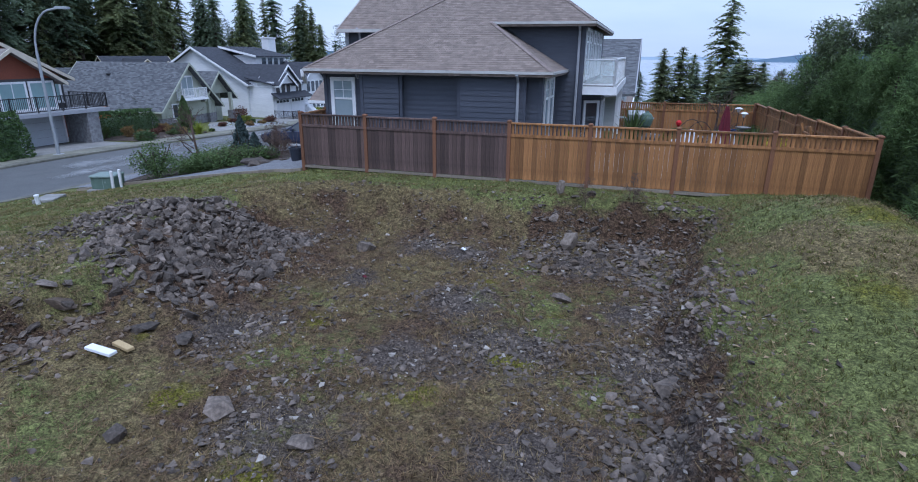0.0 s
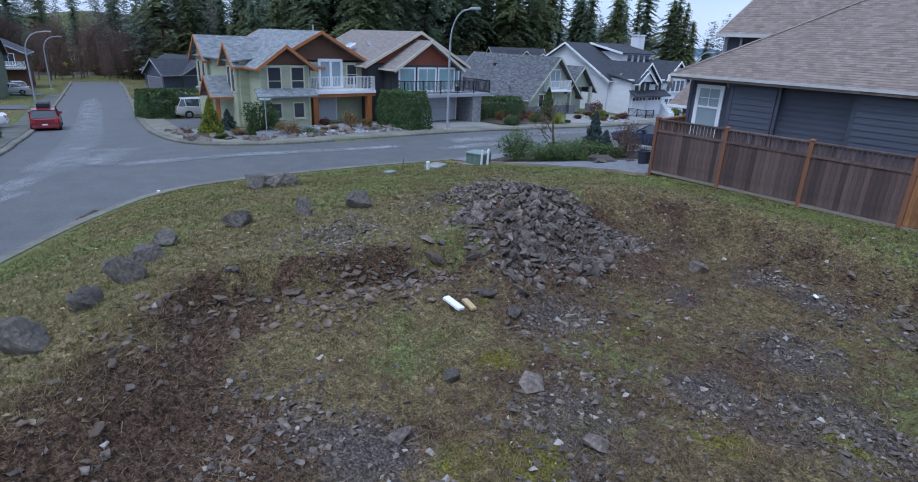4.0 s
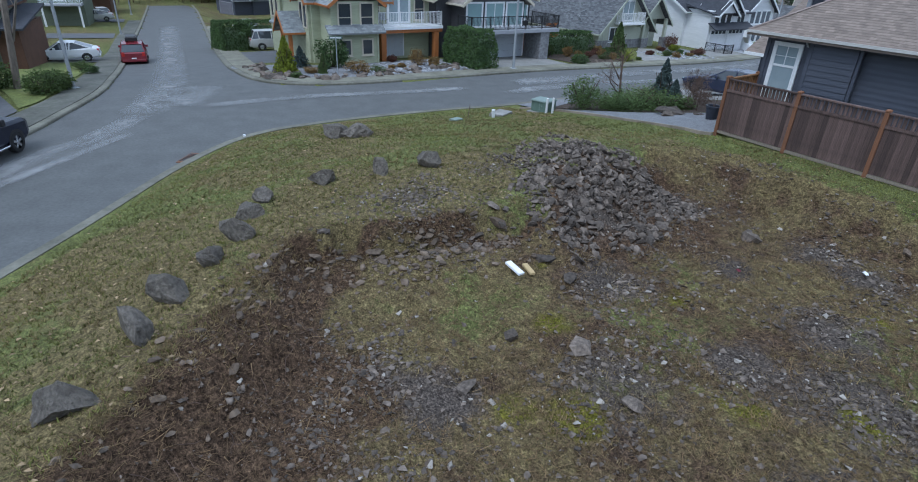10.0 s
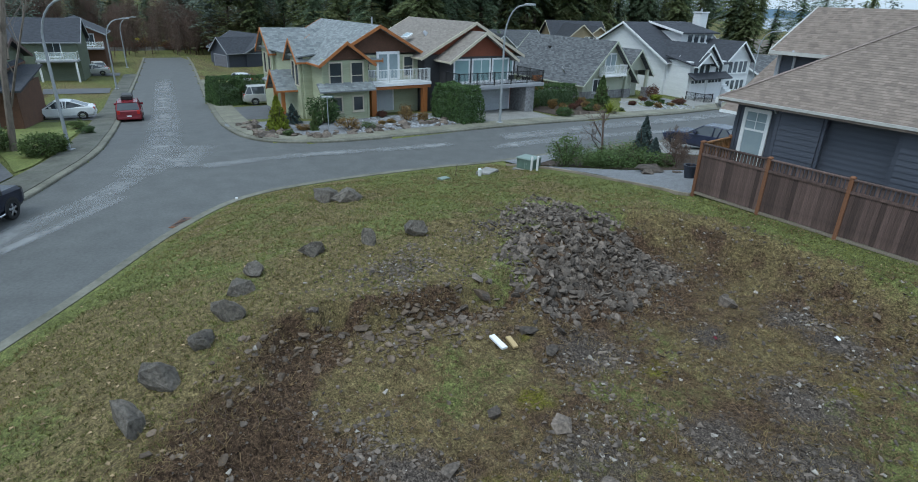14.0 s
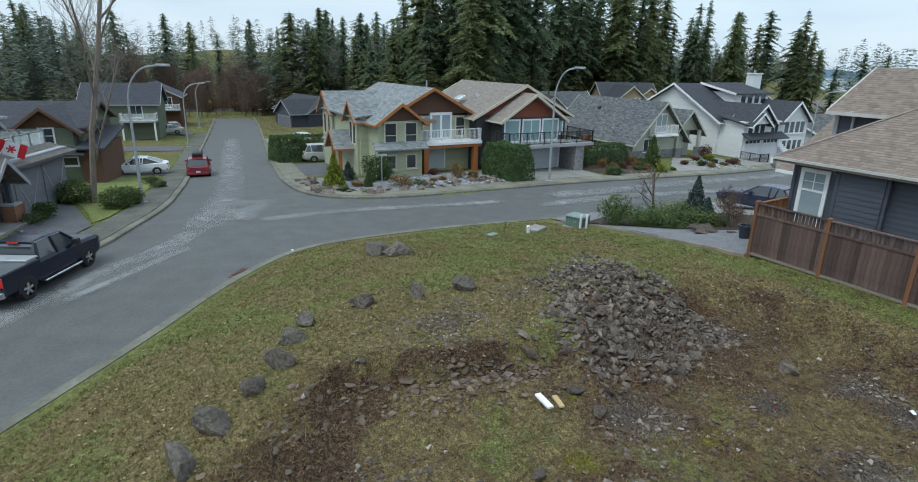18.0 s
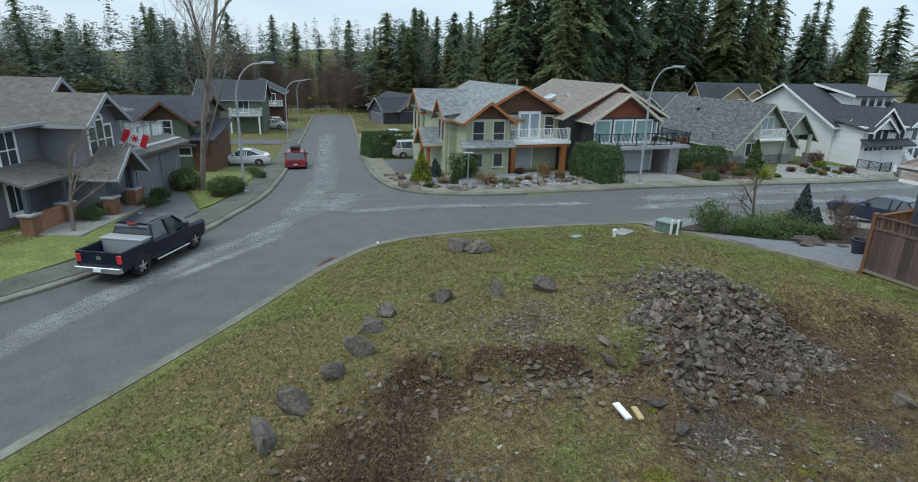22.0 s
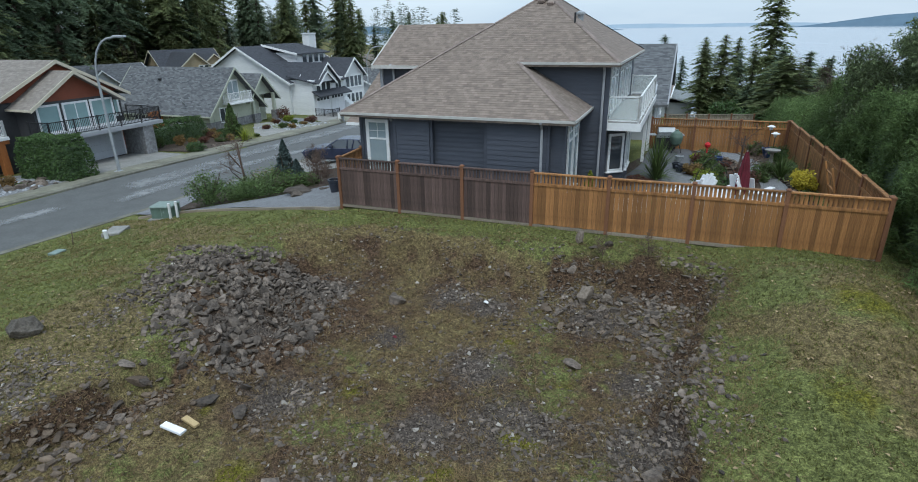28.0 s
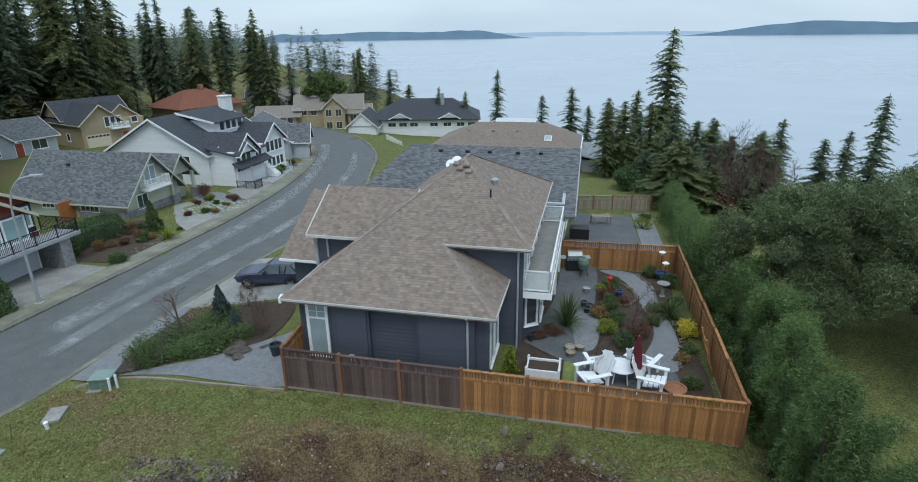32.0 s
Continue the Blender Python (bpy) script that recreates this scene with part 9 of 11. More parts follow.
def conifer_meshes(seed, h, r0, leaf, low=0.12, sparse=1.0, fine=1.0):
    """Trunk and crown of a fir: whorls of drooping boughs, each a row of flat sprays."""
    r = random.Random(seed)
    tr_ = MB()
    lean = Vector((r.uniform(-0.02, 0.02), r.uniform(-0.02, 0.02), 1))
    for i in range(6):
        a, b = h * i / 6, h * (i + 1) / 6
        tr_.tube(lean * a + Vector((0, 0, -0.4 if i == 0 else 0)), lean * b, h * 0.017 * (1 - i / 6.3) + 0.02, h * 0.017 * (1 - (i + 1) / 6.3) + 0.02, 7, False)
    cr = MB()
    z = h * low
    step = 0.62 / fine
    gap = r.uniform(0, 6.28)
    while z < h * 0.985:
        f = (z - h * low) / (h * (1 - low))
        reach = r0 * (1 - f) ** 0.55 * (0.5 + 0.5 * min(1, f * 4 + 0.25)) * r.uniform(0.6, 1.15)
        nb = max(4, int(r.uniform(6, 9) * sparse))
        ph = r.uniform(0, 6.28)
        for i in range(nb):
            a = ph + 6.283 * i / nb + r.uniform(-0.4, 0.4)
            if r.random() < 0.18 + 0.3 * max(0.0, math.sin(z * 0.55 + a + gap)):
                continue
            L_ = reach * r.uniform(0.35, 1.25) + 0.25
            d = Vector((math.cos(a), math.sin(a), 0))
            s = Vector((-math.sin(a), math.cos(a), 0))
            rise = r.uniform(-0.25, 0.45) * (0.3 + f)
            z0, z = z, z + r.uniform(-0.8, 0.8) * (1 - f)
            tr_.tube(lean * z, lean * z + d * (L_ * 0.85) + Vector((0, 0, L_ * (rise - 0.3) * 0.8)), 0.035, 0.01, 3, False)
            m = max(2, int(L_ / (0.42 / fine)))
            for j in range(m):
                t = (j + 0.7) / m
                q = lean * z + d * (L_ * t) + Vector((0, 0, L_ * (rise * t - 0.38 * t * t)))
                w = (0.18 + 0.1 * L_) * (1.15 - 0.6 * t)
                for side in (-1, 0, 1):
                    o = q + s * (side * w * r.uniform(0.35, 0.9)) + Vector((0, 0, r.uniform(-0.16, 0.06)))
                    e = (d * r.uniform(0.3, 0.9) + s * (side * 0.8 + r.uniform(-0.3, 0.3)) + Vector((0, 0, r.uniform(-0.55, 0.1)))).normalized() * (w * r.uniform(0.8, 1.5) + 0.12)
                    c = e.cross(Vector((r.uniform(-0.5, 0.5), r.uniform(-0.5, 0.5), 1))).normalized() * (w * r.uniform(0.28, 0.5) + 0.05)
                    cr.poly([o - e * 0.5, o + c, o + e * 0.7])
                    cr.poly([o - e * 0.4, o + e * 0.6, o - c])
            z = z0
        z += step * r.uniform(0.6, 1.3) * (0.6 + 0.4 * (1 - f)) * max(0.7, h / 22)
    cr.poly([lean * (h * 0.95) + Vector((0.1, 0, 0)), lean * (h * 0.95) - Vector((0.1, 0, 0)), lean * h])
    return tr_.mesh("trunk", M["bark"]), cr.mesh("crown", M[leaf])


FIRS = [conifer_meshes(i, 24 + i % 3 * 3, 3.9 + 0.6 * (i % 4), "needle_dark" if i % 3 else "needle_mid", (0.1, 0.34, 0.2, 0.45, 0.12, 0.3)[i % 6], 0.95, 1.5) for i in range(8)]


def fir(x, y, h, label="tall dark fir at the edge of the wood", group="firs", k=None, wide=1.0, z=None):
    i = (k if k is not None else int(abs(x * 7 + y * 13))) % len(FIRS)
    h0 = 24 + i % 3 * 3
    s = h / h0
    t_ = thing("fir_tree", Matrix.LocRotScale((x, y, gz(x, y) if z is None else z), Euler((0, 0, x + y)), (s * wide, s * wide, s)), label, "tree", group)
    part("trunk", FIRS[i][0], None, t_)
    part("crown", FIRS[i][1], None, t_)
    return t_


# seaward firs, in front of the water
for x, y, h, w in ((23.2, 88.9, 27.5, 1.25), (-7.3, 96, 15, 0.9), (-23.7, 112, 11, 0.8), (13.3, 57.5, 9.5, 1.1), (15.2, 60, 10, 1.2), (3.0, 80, 10.5, 1.0), (8.0, 82, 12.5, 1.1), (10.5, 84, 10, 1.1), (-46.7, 122, 19, 1.0), (-50, 126, 18, 1.2), (-62.7, 126, 19, 0.9), (-57, 124, 19, 1.1),
                   (-33.1, 119, 11, 0.8), (-17.4, 112, 10.5, 0.8), (26.5, 61, 9.5, 1.2), (30.6, 55, 9, 1.2), (31.8, 39, 8.5, 1.1), (35.5, 38.5, 13, 0.9), (-40, 124, 14, 1.1), (-66, 122, 15, 1.1), (17.5, 66, 9, 1.2), (19.8, 70, 11, 1.1), (20.2, 50, 8, 1.2), (23.5, 55, 8.5, 1.2), (28, 68, 11, 1.2), (34, 60, 12, 1.1), (24, 76, 13, 1.2), (18, 82, 14, 1.2), (14, 76, 11, 1.2), (38, 50, 11, 1.1), (41, 40, 11, 1.1)):
    fir(x, y, h, "dark fir standing above the water", "seaward firs", None, w * (1.25 if h < 16 else 0.8))
r = random.Random(41)
for i in range(46):
    x, y = r.uniform(16.5, 31), r.uniform(38, 80)
    if x < 19 and y < 41:
        continue
    fir(x, y, r.uniform(4.0, 8.5), "bushy young evergreen on the slope above the shore", "seaward firs", r.randrange(8), r.uniform(1.9, 3.0))
# the wood behind the houses
r = random.Random(77)
HOUSES = [(-38, 2), (-36, 11), (-38, 30), (-42, 48), (-40, 66), (-84, 52), (-80, 70), (-88, 102), (-50, 112), (-26, 110), (-78, 133), (-24, -36), (-42, -27), (-84, -22), (-108, -17), (-56, 8), (-88, 12), (-64, 108), (-101, 10)]


def clear(x, y, gap=11):
    if min(math.hypot(x - a, y - b) for a, b in HOUSES) < gap:
        return False
    return not bool(inside(np.array(x), np.array(y), ROAD)) and float(seg_dist(np.array(x), np.array(y), KERB_NORTH)) > 6


n_ = 0
while n_ < 225:
    k = r.random()
    if k < 0.6:
        x, y = r.uniform(-104, -56), r.uniform(12, 130)
        if x > -66 and y > 26:
            continue
        if y > 36 and x > -88 - 0.0 * y and x > -92:
            if y < 118 or x > -70:
                continue
    elif k < 0.85:
        x, y = r.uniform(-185, -112), r.uniform(-40, 50)
        if abs(y + 4 - 0.1 * (x + 100)) < 16 and x > -164:
            continue
    else:
        x, y = r.uniform(-130, -60), r.uniform(-90, -44)
    if not clear(x, y):
        continue
    fir(x, y, (14 + 10 * r.random() if x < -108 else 10 + 7 * r.random() if y < -40 else 11 + 6 * r.random() if y < 13 - 0.43 * (x + 62) else 15 + 13 * r.random()), wide=r.uniform(0.66, 1.05), k=r.randrange(8))
    n_ += 1
for x, y, h in ((-60, 24, 26), (-64, 28, 28), (-68, 34, 30), (-72, 26, 29), (-70, 40, 28), (-76, 36, 30), (-92, 62, 30), (-94, 72, 31), (-96, 82, 30), (-93, 90, 29), (-94, 55, 30), (-92, 48, 29), (-90, 40, 28), (-84, 36, 29), (-98, 44, 30), (-100, 52, 31), (-103, 60, 30), (-101, 68, 32), (-104, 77, 31), (-102, 86, 30), (-106, 95, 28), (-98, 100, 25), (-92, 108, 24), (-88, 114, 22), (-110, 50, 31), (-112, 64, 32), (-111, 80, 31), (-114, 92, 29), (-108, 106, 26), (-98, 112, 24), (-92, 120, 22), (-84, 118, 20), (-76, 121, 18), (-71, 119, 19), (-90, 66, 27), (-90, 78, 28), (-91, 84, 27)):
    fir(x, y, h * 1.2, k=int(x * 3 + h) % 8, wide=0.84)


FAR = [conifer_meshes(60 + i, 20, 3.4 + 0.5 * i, "needle_hazed", 0.12 + 0.08 * i, 0.75, 0.62)[1] for i in range(4)]
FAR = [(np.array([tuple(p.co) for p in q.vertices]), np.array([tuple(p.vertices) for p in q.polygons])) for q in FAR]


def far_wood(name, places, leaf, label):
    """Distant firs as one joined mesh of kind stuff."""
    vs, fs, k = [], [], 0
    rr = random.Random(5)
    for x, y, z, h, w in places:
        v, f = FAR[rr.randrange(4)]
        a, s = rr.uniform(0, 6.28), w / 4.0
        c = np.array([[math.cos(a) * s, -math.sin(a) * s, 0], [math.sin(a) * s, math.cos(a) * s, 0], [0, 0, h / 20]])
        vs.append(v @ c.T + (x, y, z))
        fs.append(f + k)
        k += len(v)
    me_ = bpy.data.meshes.new(name)
    vv, ff = np.concatenate(vs), np.concatenate(fs)
    me_.vertices.add(len(vv))
    me_.vertices.foreach_set("co", vv.ravel())
    me_.loops.add(ff.size)
    me_.loops.foreach_set("vertex_index", ff.ravel())
    me_.polygons.add(len(ff))
    me_.polygons.foreach_set("loop_start", np.arange(len(ff)) * 3)
    me_.update(calc_edges=True)
    me_.materials.append(M[leaf])
    return tagged(new(name, me_), label, "woods", kind="stuff")


pl = []
while len(pl) < 900:
    a, d = radians(r.uniform(-128, -12)), 105 + 300 * r.random() ** 1.6
    x, y = 11 + math.sin(a) * d, -17 + math.cos(a) * d
    if 0.6 * y + 0.8 * x > 48 or (x > -92 and y > 0 and d < 150) or not clear(x, y, 14):
        continue
    if x > -150 and abs(y + 4 - 0.1 * (x + 100)) < 14 and x < -20:
        continue
    if d > 200 and r.random() < 0.35:
        continue
    pl.append((x, y, gz(x, y), r.uniform(9, 21), r.uniform(3.4, 5.6)))
# the far wood's haze is mixed into its needle colour
far_wood("far_woods", pl, "needle_hazed", "dense dark fir wood behind the houses")
pl = []
while len(pl) < 190:
    k = len(pl) % 4
    x, y = ((r.uniform(-70, -56), r.uniform(10, 30)), (r.uniform(-95, -86), r.uniform(38, 116)), (r.uniform(-150, -112), r.uniform(9, 34)), (r.uniform(-125, -62), r.uniform(-60, -34)))[k]
    if clear(x, y, 9):
        pl.append((x, y, gz(x, y), r.uniform(4.5, 10), r.uniform(4.5, 7.5)))
far_wood("young_woods", pl, "leaf_wood", "young evergreens and brush along the edge of the wood")
pl = []
for i in range(150):
    a, d = radians(r.uniform(-42, -30)), r.uniform(380, 760)
    x, y = 11 + math.sin(a) * d, -17 + math.cos(a) * d
    pl.append((x, y, gz(x, y) if gz(x, y) > SEA else SEA, r.uniform(18, 30), r.uniform(5, 8)))
far_wood("headland_woods", pl, "needle_hazed", "wooded headland running out into the water")


def bare_tree(seed, h, spread=0.5, thick=0.02, levels=4, kids=4, material="bark_pale", first=0.25):
    """Leafless tree: trunk and forking limbs in one mesh each."""
    rr = random.Random(seed)
    limb, trunk = MB(), MB()

    def grow(p, d, L_, rad, lv, mb):
        segs = 3 if lv < 2 else 2
        q = p
        pts = [p]
        for i in range(segs):
            d = (d + Vector((rr.gauss(0, 0.1), rr.gauss(0, 0.1), 0.05))).normalized()
            q2 = q + d * (L_ / segs)
            mb.tube(q, q2, rad * (1 - i / segs * 0.5), rad * (1 - (i + 1) / segs * 0.5), 5 if lv < 2 else 3, False)
            q = q2
            pts.append(q)
        if lv >= levels:
            return
        k = kids + (2 if lv == 0 else 0)
        for i in range(k):
            t = first + (1 - first) * (i + rr.random()) / k if lv == 0 else 0.25 + 0.75 * (i + rr.random()) / k
            o = pts[0].lerp(pts[-1], t)
            a = rr.uniform(0, 6.28)
            side = d.orthogonal().normalized()
            side.rotate(Matrix.Rotation(a, 3, d))
            nd = (d * (1 - spread) + side * spread + Vector((0, 0, 0.18))).normalized()
            grow(o, nd, L_ * rr.uniform(0.42, 0.62) * (1.15 - 0.45 * t), max(rad * 0.38 * (1.1 - 0.4 * t), 0.006), lv + 1, limb)

    grow(Vector((0, 0, -0.2)), Vector((0, 0, 1)), h * 0.8, h * thick, 0, trunk)
    return trunk.mesh("trunk", M[material]), limb.mesh("limbs", M[material])


def place_bare(meshes, x, y, label, s=1.0, rz=0.0, group="", name="bare_tree", z=None, twigs=None):
    t_ = thing(name, Matrix.LocRotScale((x, y, gz(x, y) if z is None else z), Euler((0, 0, rz)), (s, s, s)), label, "tree", group)
    part("trunk", meshes[0], None, t_)
    part("branchwork", meshes[1], None, t_)
    if twigs:
        part("twig_haze", twigs, None, t_, "fine leafless twigs")
    return t_


BIG = bare_tree(3, 16.5, 0.46, 0.0115, 4, 6, "bark_pale", 0.2)
place_bare(BIG, -26.9, -21.5, "tall leafless tree beside the driveway")
SMALL = bare_tree(9, 5.2, 0.62, 0.02, 3, 5, "bark_pale", 0.25)
place_bare(SMALL, -17.7, -26.3, "small leafless tree on the lawn", 1.0)
MAPLE = bare_tree(14, 2.7, 0.62, 0.022, 3, 5, "twig_brown", 0.25)
place_bare(MAPLE, -8.8, 4.5, "small leafless ornamental tree in the bed", 1.3)
place_bare(MAPLE, 14.0, 7.0, "leafless red-twigged tree in the garden", 1.1, 2.0)
BUSH = bare_tree(21, 1.7, 0.7, 0.014, 3, 7, "twig_brown", 0.05)
for x, y, s, a in ((-7.2, 8.2, 1.1, 0), (-6.0, 7.4, 1.0, 1), (-4.6, 5.2, 1.05, 2), (-5.2, 6.4, 0.9, 3), (-14.5, -29.0, 1.2, 1), (-4.1, 4.6, 0.95, 4), (11.2, -1.6, 0.55, 2), (9.9, -1.5, 0.5, 1)):
    place_bare(BUSH, x, y, "leafless brown bush with thin twigs", s, a, "leafless bushes", "bare_bush")
ALDER = [bare_tree(31 + i, 14 + 2 * i, 0.42, 0.011, 3, 4, "twig_brown", 0.12) for i in range(3)]
TWIGS = []
for i in range(3):
    rr_ = np.random.RandomState(90 + i)
    hz_ = rr_.uniform(0.15, 1.0, 1500)
    rd_ = 2.6 * np.sqrt(rr_.uniform(0, 1, 1500)) * (0.35 + 0.65 * np.sin(np.clip(hz_, 0, 1) * 2.7))
    an_ = rr_.uniform(0, 6.283, 1500)
    TWIGS.append(leaf_mesh("twigs", np.c_[rd_ * np.cos(an_), rd_ * np.sin(an_), hz_ * (13 + 2 * i)], 0.9, "twig_alder", 95 + i, 0.55, 2.2, 0.022))
for i in range(62):
    x, y = r.uniform(-160, -148), r.uniform(-34, 34)
    place_bare(ALDER[i % 3], x, y, "leafless brown alder at the end of the street", r.uniform(0.5, 0.9), r.uniform(0, 6), "alders", twigs=TWIGS[i % 3])
for i in range(34):
    x, y = r.uniform(-142, -127), r.uniform(-10, 17)
    place_bare(ALDER[i % 3], x, y, "leafless brown alder at the end of the street", r.uniform(0.35, 0.62), r.uniform(0, 6), "alders", twigs=TWIGS[i % 3])
for i in range(16):
    x, y = r.uniform(-62, -40), r.uniform(-62, -42)
    place_bare(ALDER[i % 3], x, y, "leafless grey alder behind the houses", r.uniform(0.9, 1.2), r.uniform(0, 6), "alders", twigs=TWIGS[i % 3])
SHORE = [bare_tree(51 + i, 9 + 1.5 * i, 0.55, 0.012, 4, 5, "twig_red", 0.08) for i in range(2)]
for i, (x, y, s) in enumerate(((24.2, 44, 0.8), (26, 41, 0.75), (22.8, 42.5, 0.7), (27.5, 37, 0.7), (24.0, 38, 0.6), (25.4, 47, 0.85), (28.5, 45, 0.8), (22, 47, 0.7), (29.5, 41, 0.7), (-110, 75, 1.3), (26.8, 33, 0.55), (23.4, 34, 0.5))):
    place_bare(SHORE[i % 2], x, y, "leafless red-brown thicket above the shore", s, x, "alders", z=gz(x, y))

# clipped hedges


def hedge(x0, x1, y0, y1, h, leaf, label, n_, size=0.1, seed=1, wobble=0.13, group="hedges", top=None):
    """A hedge: a core of wood and a skin of many leaves."""
    rr = np.random.RandomState(seed)
    u, v, w = rr.uniform(0, 1, (3, n_))
    face = rr.choice(5, n_, p=np.array([(y1 - y0) * h, (y1 - y0) * h, (x1 - x0) * h, (x1 - x0) * h, (x1 - x0) * (y1 - y0)]) / (2 * (y1 - y0) * h + 2 * (x1 - x0) * h + (x1 - x0) * (y1 - y0)))
    X = np.where(face == 0, x0, np.where(face == 1, x1, x0 + (x1 - x0) * u))
    Y = np.where(face == 2, y0, np.where(face == 3, y1, y0 + (y1 - y0) * v))
    Z = np.where(face == 4, h, h * w)
    cx, cy = (x0 + x1) / 2, (y0 + y1) / 2
    rnd_ = 1 - 0.24 * (Z / h) ** 4
    bump = 1 + wobble * (fbm(X + Z, Y - Z * 0.7, 0.9, seed, 3) - 0.5) * 2
    depth = rr.uniform(-0.16, 0.06, n_) * min(1.0, h)
    X = cx + (X - cx) * rnd_ * bump + np.where(face == 0, -depth, np.where(face == 1, depth, 0))
    Y = cy + (Y - cy) * np.where(np.abs(Y - cy) > (y1 - y0) * 0.45, rnd_, 1) + np.where(face == 2, -depth, np.where(face == 3, depth, 0))
    Z = Z * (1 + wobble * 1.2 * (fbm(X, Y, 1.3, seed + 4, 3) - 0.5) * (Z / h)) + np.where(face == 4, depth, 0)
    base = land(np.clip(X, x0, x1), np.clip(Y, y0, y1))
    hd = thing("hedge", None, label, "hedge", group)
    part("foliage", leaf_mesh("foliage", np.c_[X, Y, Z + base], size, leaf, seed, 0.2), None, hd)
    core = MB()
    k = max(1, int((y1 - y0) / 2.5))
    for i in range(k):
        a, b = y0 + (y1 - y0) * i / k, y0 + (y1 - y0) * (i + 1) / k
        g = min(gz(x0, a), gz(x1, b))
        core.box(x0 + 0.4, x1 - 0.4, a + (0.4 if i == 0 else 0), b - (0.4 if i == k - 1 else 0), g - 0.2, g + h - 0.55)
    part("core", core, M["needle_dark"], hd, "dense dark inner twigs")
    return hd


hedge(-26.4, -21.9, 4.6, 6.5, 2.55, "leaf_hedge", "clipped dark green hedge beside the driveway", 9000, 0.13, 1)
hedge(-51, -45, -7.2, -4.6, 2.5, "leaf_hedge", "clipped dark green hedge along the drive", 9000, 0.15, 2)
hedge(-51, -47.5, -4.6, 1.5, 2.5, "leaf_hedge", "clipped dark green hedge behind the drive", 7000, 0.15, 3)
hedge(-17.2, -15.6, -32.5, -29.9, 1.5, "leaf_hedge", "low dark hedge against the house wall", 3500, 0.12, 4)
hedge(-29.5, -27.5, 16.0, 21.5, 1.9, "leaf_hedge", "dark green hedge beside the cedar gate", 5000, 0.13, 5)


def plume_hedge(x0, x1, y0, y1, h, label, seed, n_):
    """A row of feathery cedars grown into one another: rising plumes of soft sprays."""
    rr = random.Random(seed)
    hd = thing("cedar_hedge", None, label, "hedge", "cedar hedges")
    stems, y = [], y0 + 0.4
    while y < y1:
        stems.append((rr.uniform(x0 + 0.9, x1 - 0.9), y, h * rr.uniform(0.86, 1.1)))
        y += rr.uniform(0.75, 1.15)
    blobs = []
    for sx, sy, sh in stems:
        base = gz(sx, sy)
        for k in range(9):
            f = (k + 0.5) / 9
            reach = (x1 - x0) * 0.36 * (1 - 0.62 * f ** 1.6)
            for _ in range(3):
                a = rr.uniform(0, 6.28)
                rad = rr.uniform(0.22, 0.46)
                blobs.append((sx + reach * math.cos(a), sy + reach * 0.8 * math.sin(a), base + sh * f, rad, rad, rad * 1.7))
        blobs.append((sx, sy, base + sh * 0.95, 0.3, 0.3, 0.55))
    pts = lobes(n_, blobs, seed, 0.5)
    part("foliage", leaf_mesh("foliage", pts, 0.062, "leaf_cedar", seed, 0.45, 2.7, 0.26), None, hd)
    for sx, sy, sh in stems:
        part("trunk", MB().tube((sx, sy, gz(sx, sy) - 0.2), (sx, sy, gz(sx, sy) + sh * 0.85), 0.1, 0.02, 6), M["bark"], hd)
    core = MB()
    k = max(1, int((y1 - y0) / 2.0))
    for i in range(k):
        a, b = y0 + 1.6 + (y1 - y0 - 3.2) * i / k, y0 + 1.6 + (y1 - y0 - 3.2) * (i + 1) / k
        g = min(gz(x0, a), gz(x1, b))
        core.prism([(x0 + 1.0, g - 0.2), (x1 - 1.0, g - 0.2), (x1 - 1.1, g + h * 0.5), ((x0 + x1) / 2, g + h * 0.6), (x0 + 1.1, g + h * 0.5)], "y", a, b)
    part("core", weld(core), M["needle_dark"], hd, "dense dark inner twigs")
    return hd


plume_hedge(17.25, 20.3, -11.0, 14.0, 3.9, "tall feathery green cedar hedge beside the fence", 6, 200000)
plume_hedge(17.3, 19.9, 14.0, 36.0, 2.7, "feathery green cedar hedge beside the back gardens", 7, 46000)


def broad_tree(x, y, h, rad, seed, n_, label, leaf="leaf_broad", size=0.08, squash=0.8):
    rr = random.Random(seed)
    z = gz(x, y)
    t_ = thing("broadleaf_tree", pose(x, y, z), label, "tree", "evergreen trees")
    blobs = []
    for i in range(120):
        a, d = rr.uniform(0, 6.28), rad * rr.uniform(0.1, 0.95)
        zz = h * (0.26 + 0.64 * rr.random() ** 0.8 * (1 - 0.45 * (d / rad) ** 2))
        s = rad * rr.uniform(0.09, 0.24)
        blobs.append((d * math.cos(a), d * math.sin(a), zz, s, s, s * squash))
    part("crown", leaf_mesh("crown", lobes(n_, blobs, seed, 0.35), size, leaf, seed, 0.0, 2.4, 0.3), None, t_)
    tk, lm = MB(), MB()
    tk.tube((0, 0, -0.3), (0.1, 0.1, h * 0.35), 0.26, 0.2, 9)
    for b in blobs[:14]:
        p0 = Vector((0.1, 0.1, h * 0.33))
        p1 = Vector(b[:3]) * 0.55 + p0 * 0.45 + Vector((rr.gauss(0, 0.2), rr.gauss(0, 0.2), 0.3))
        lm.tube(p0, p1, 0.11, 0.07, 6, False)
        lm.tube(p1, Vector(b[:3]), 0.07, 0.02, 5, False)
    part("trunk", tk, M["bark"], t_)
    part("branchwork", lm, M["bark"], t_)
    return t_


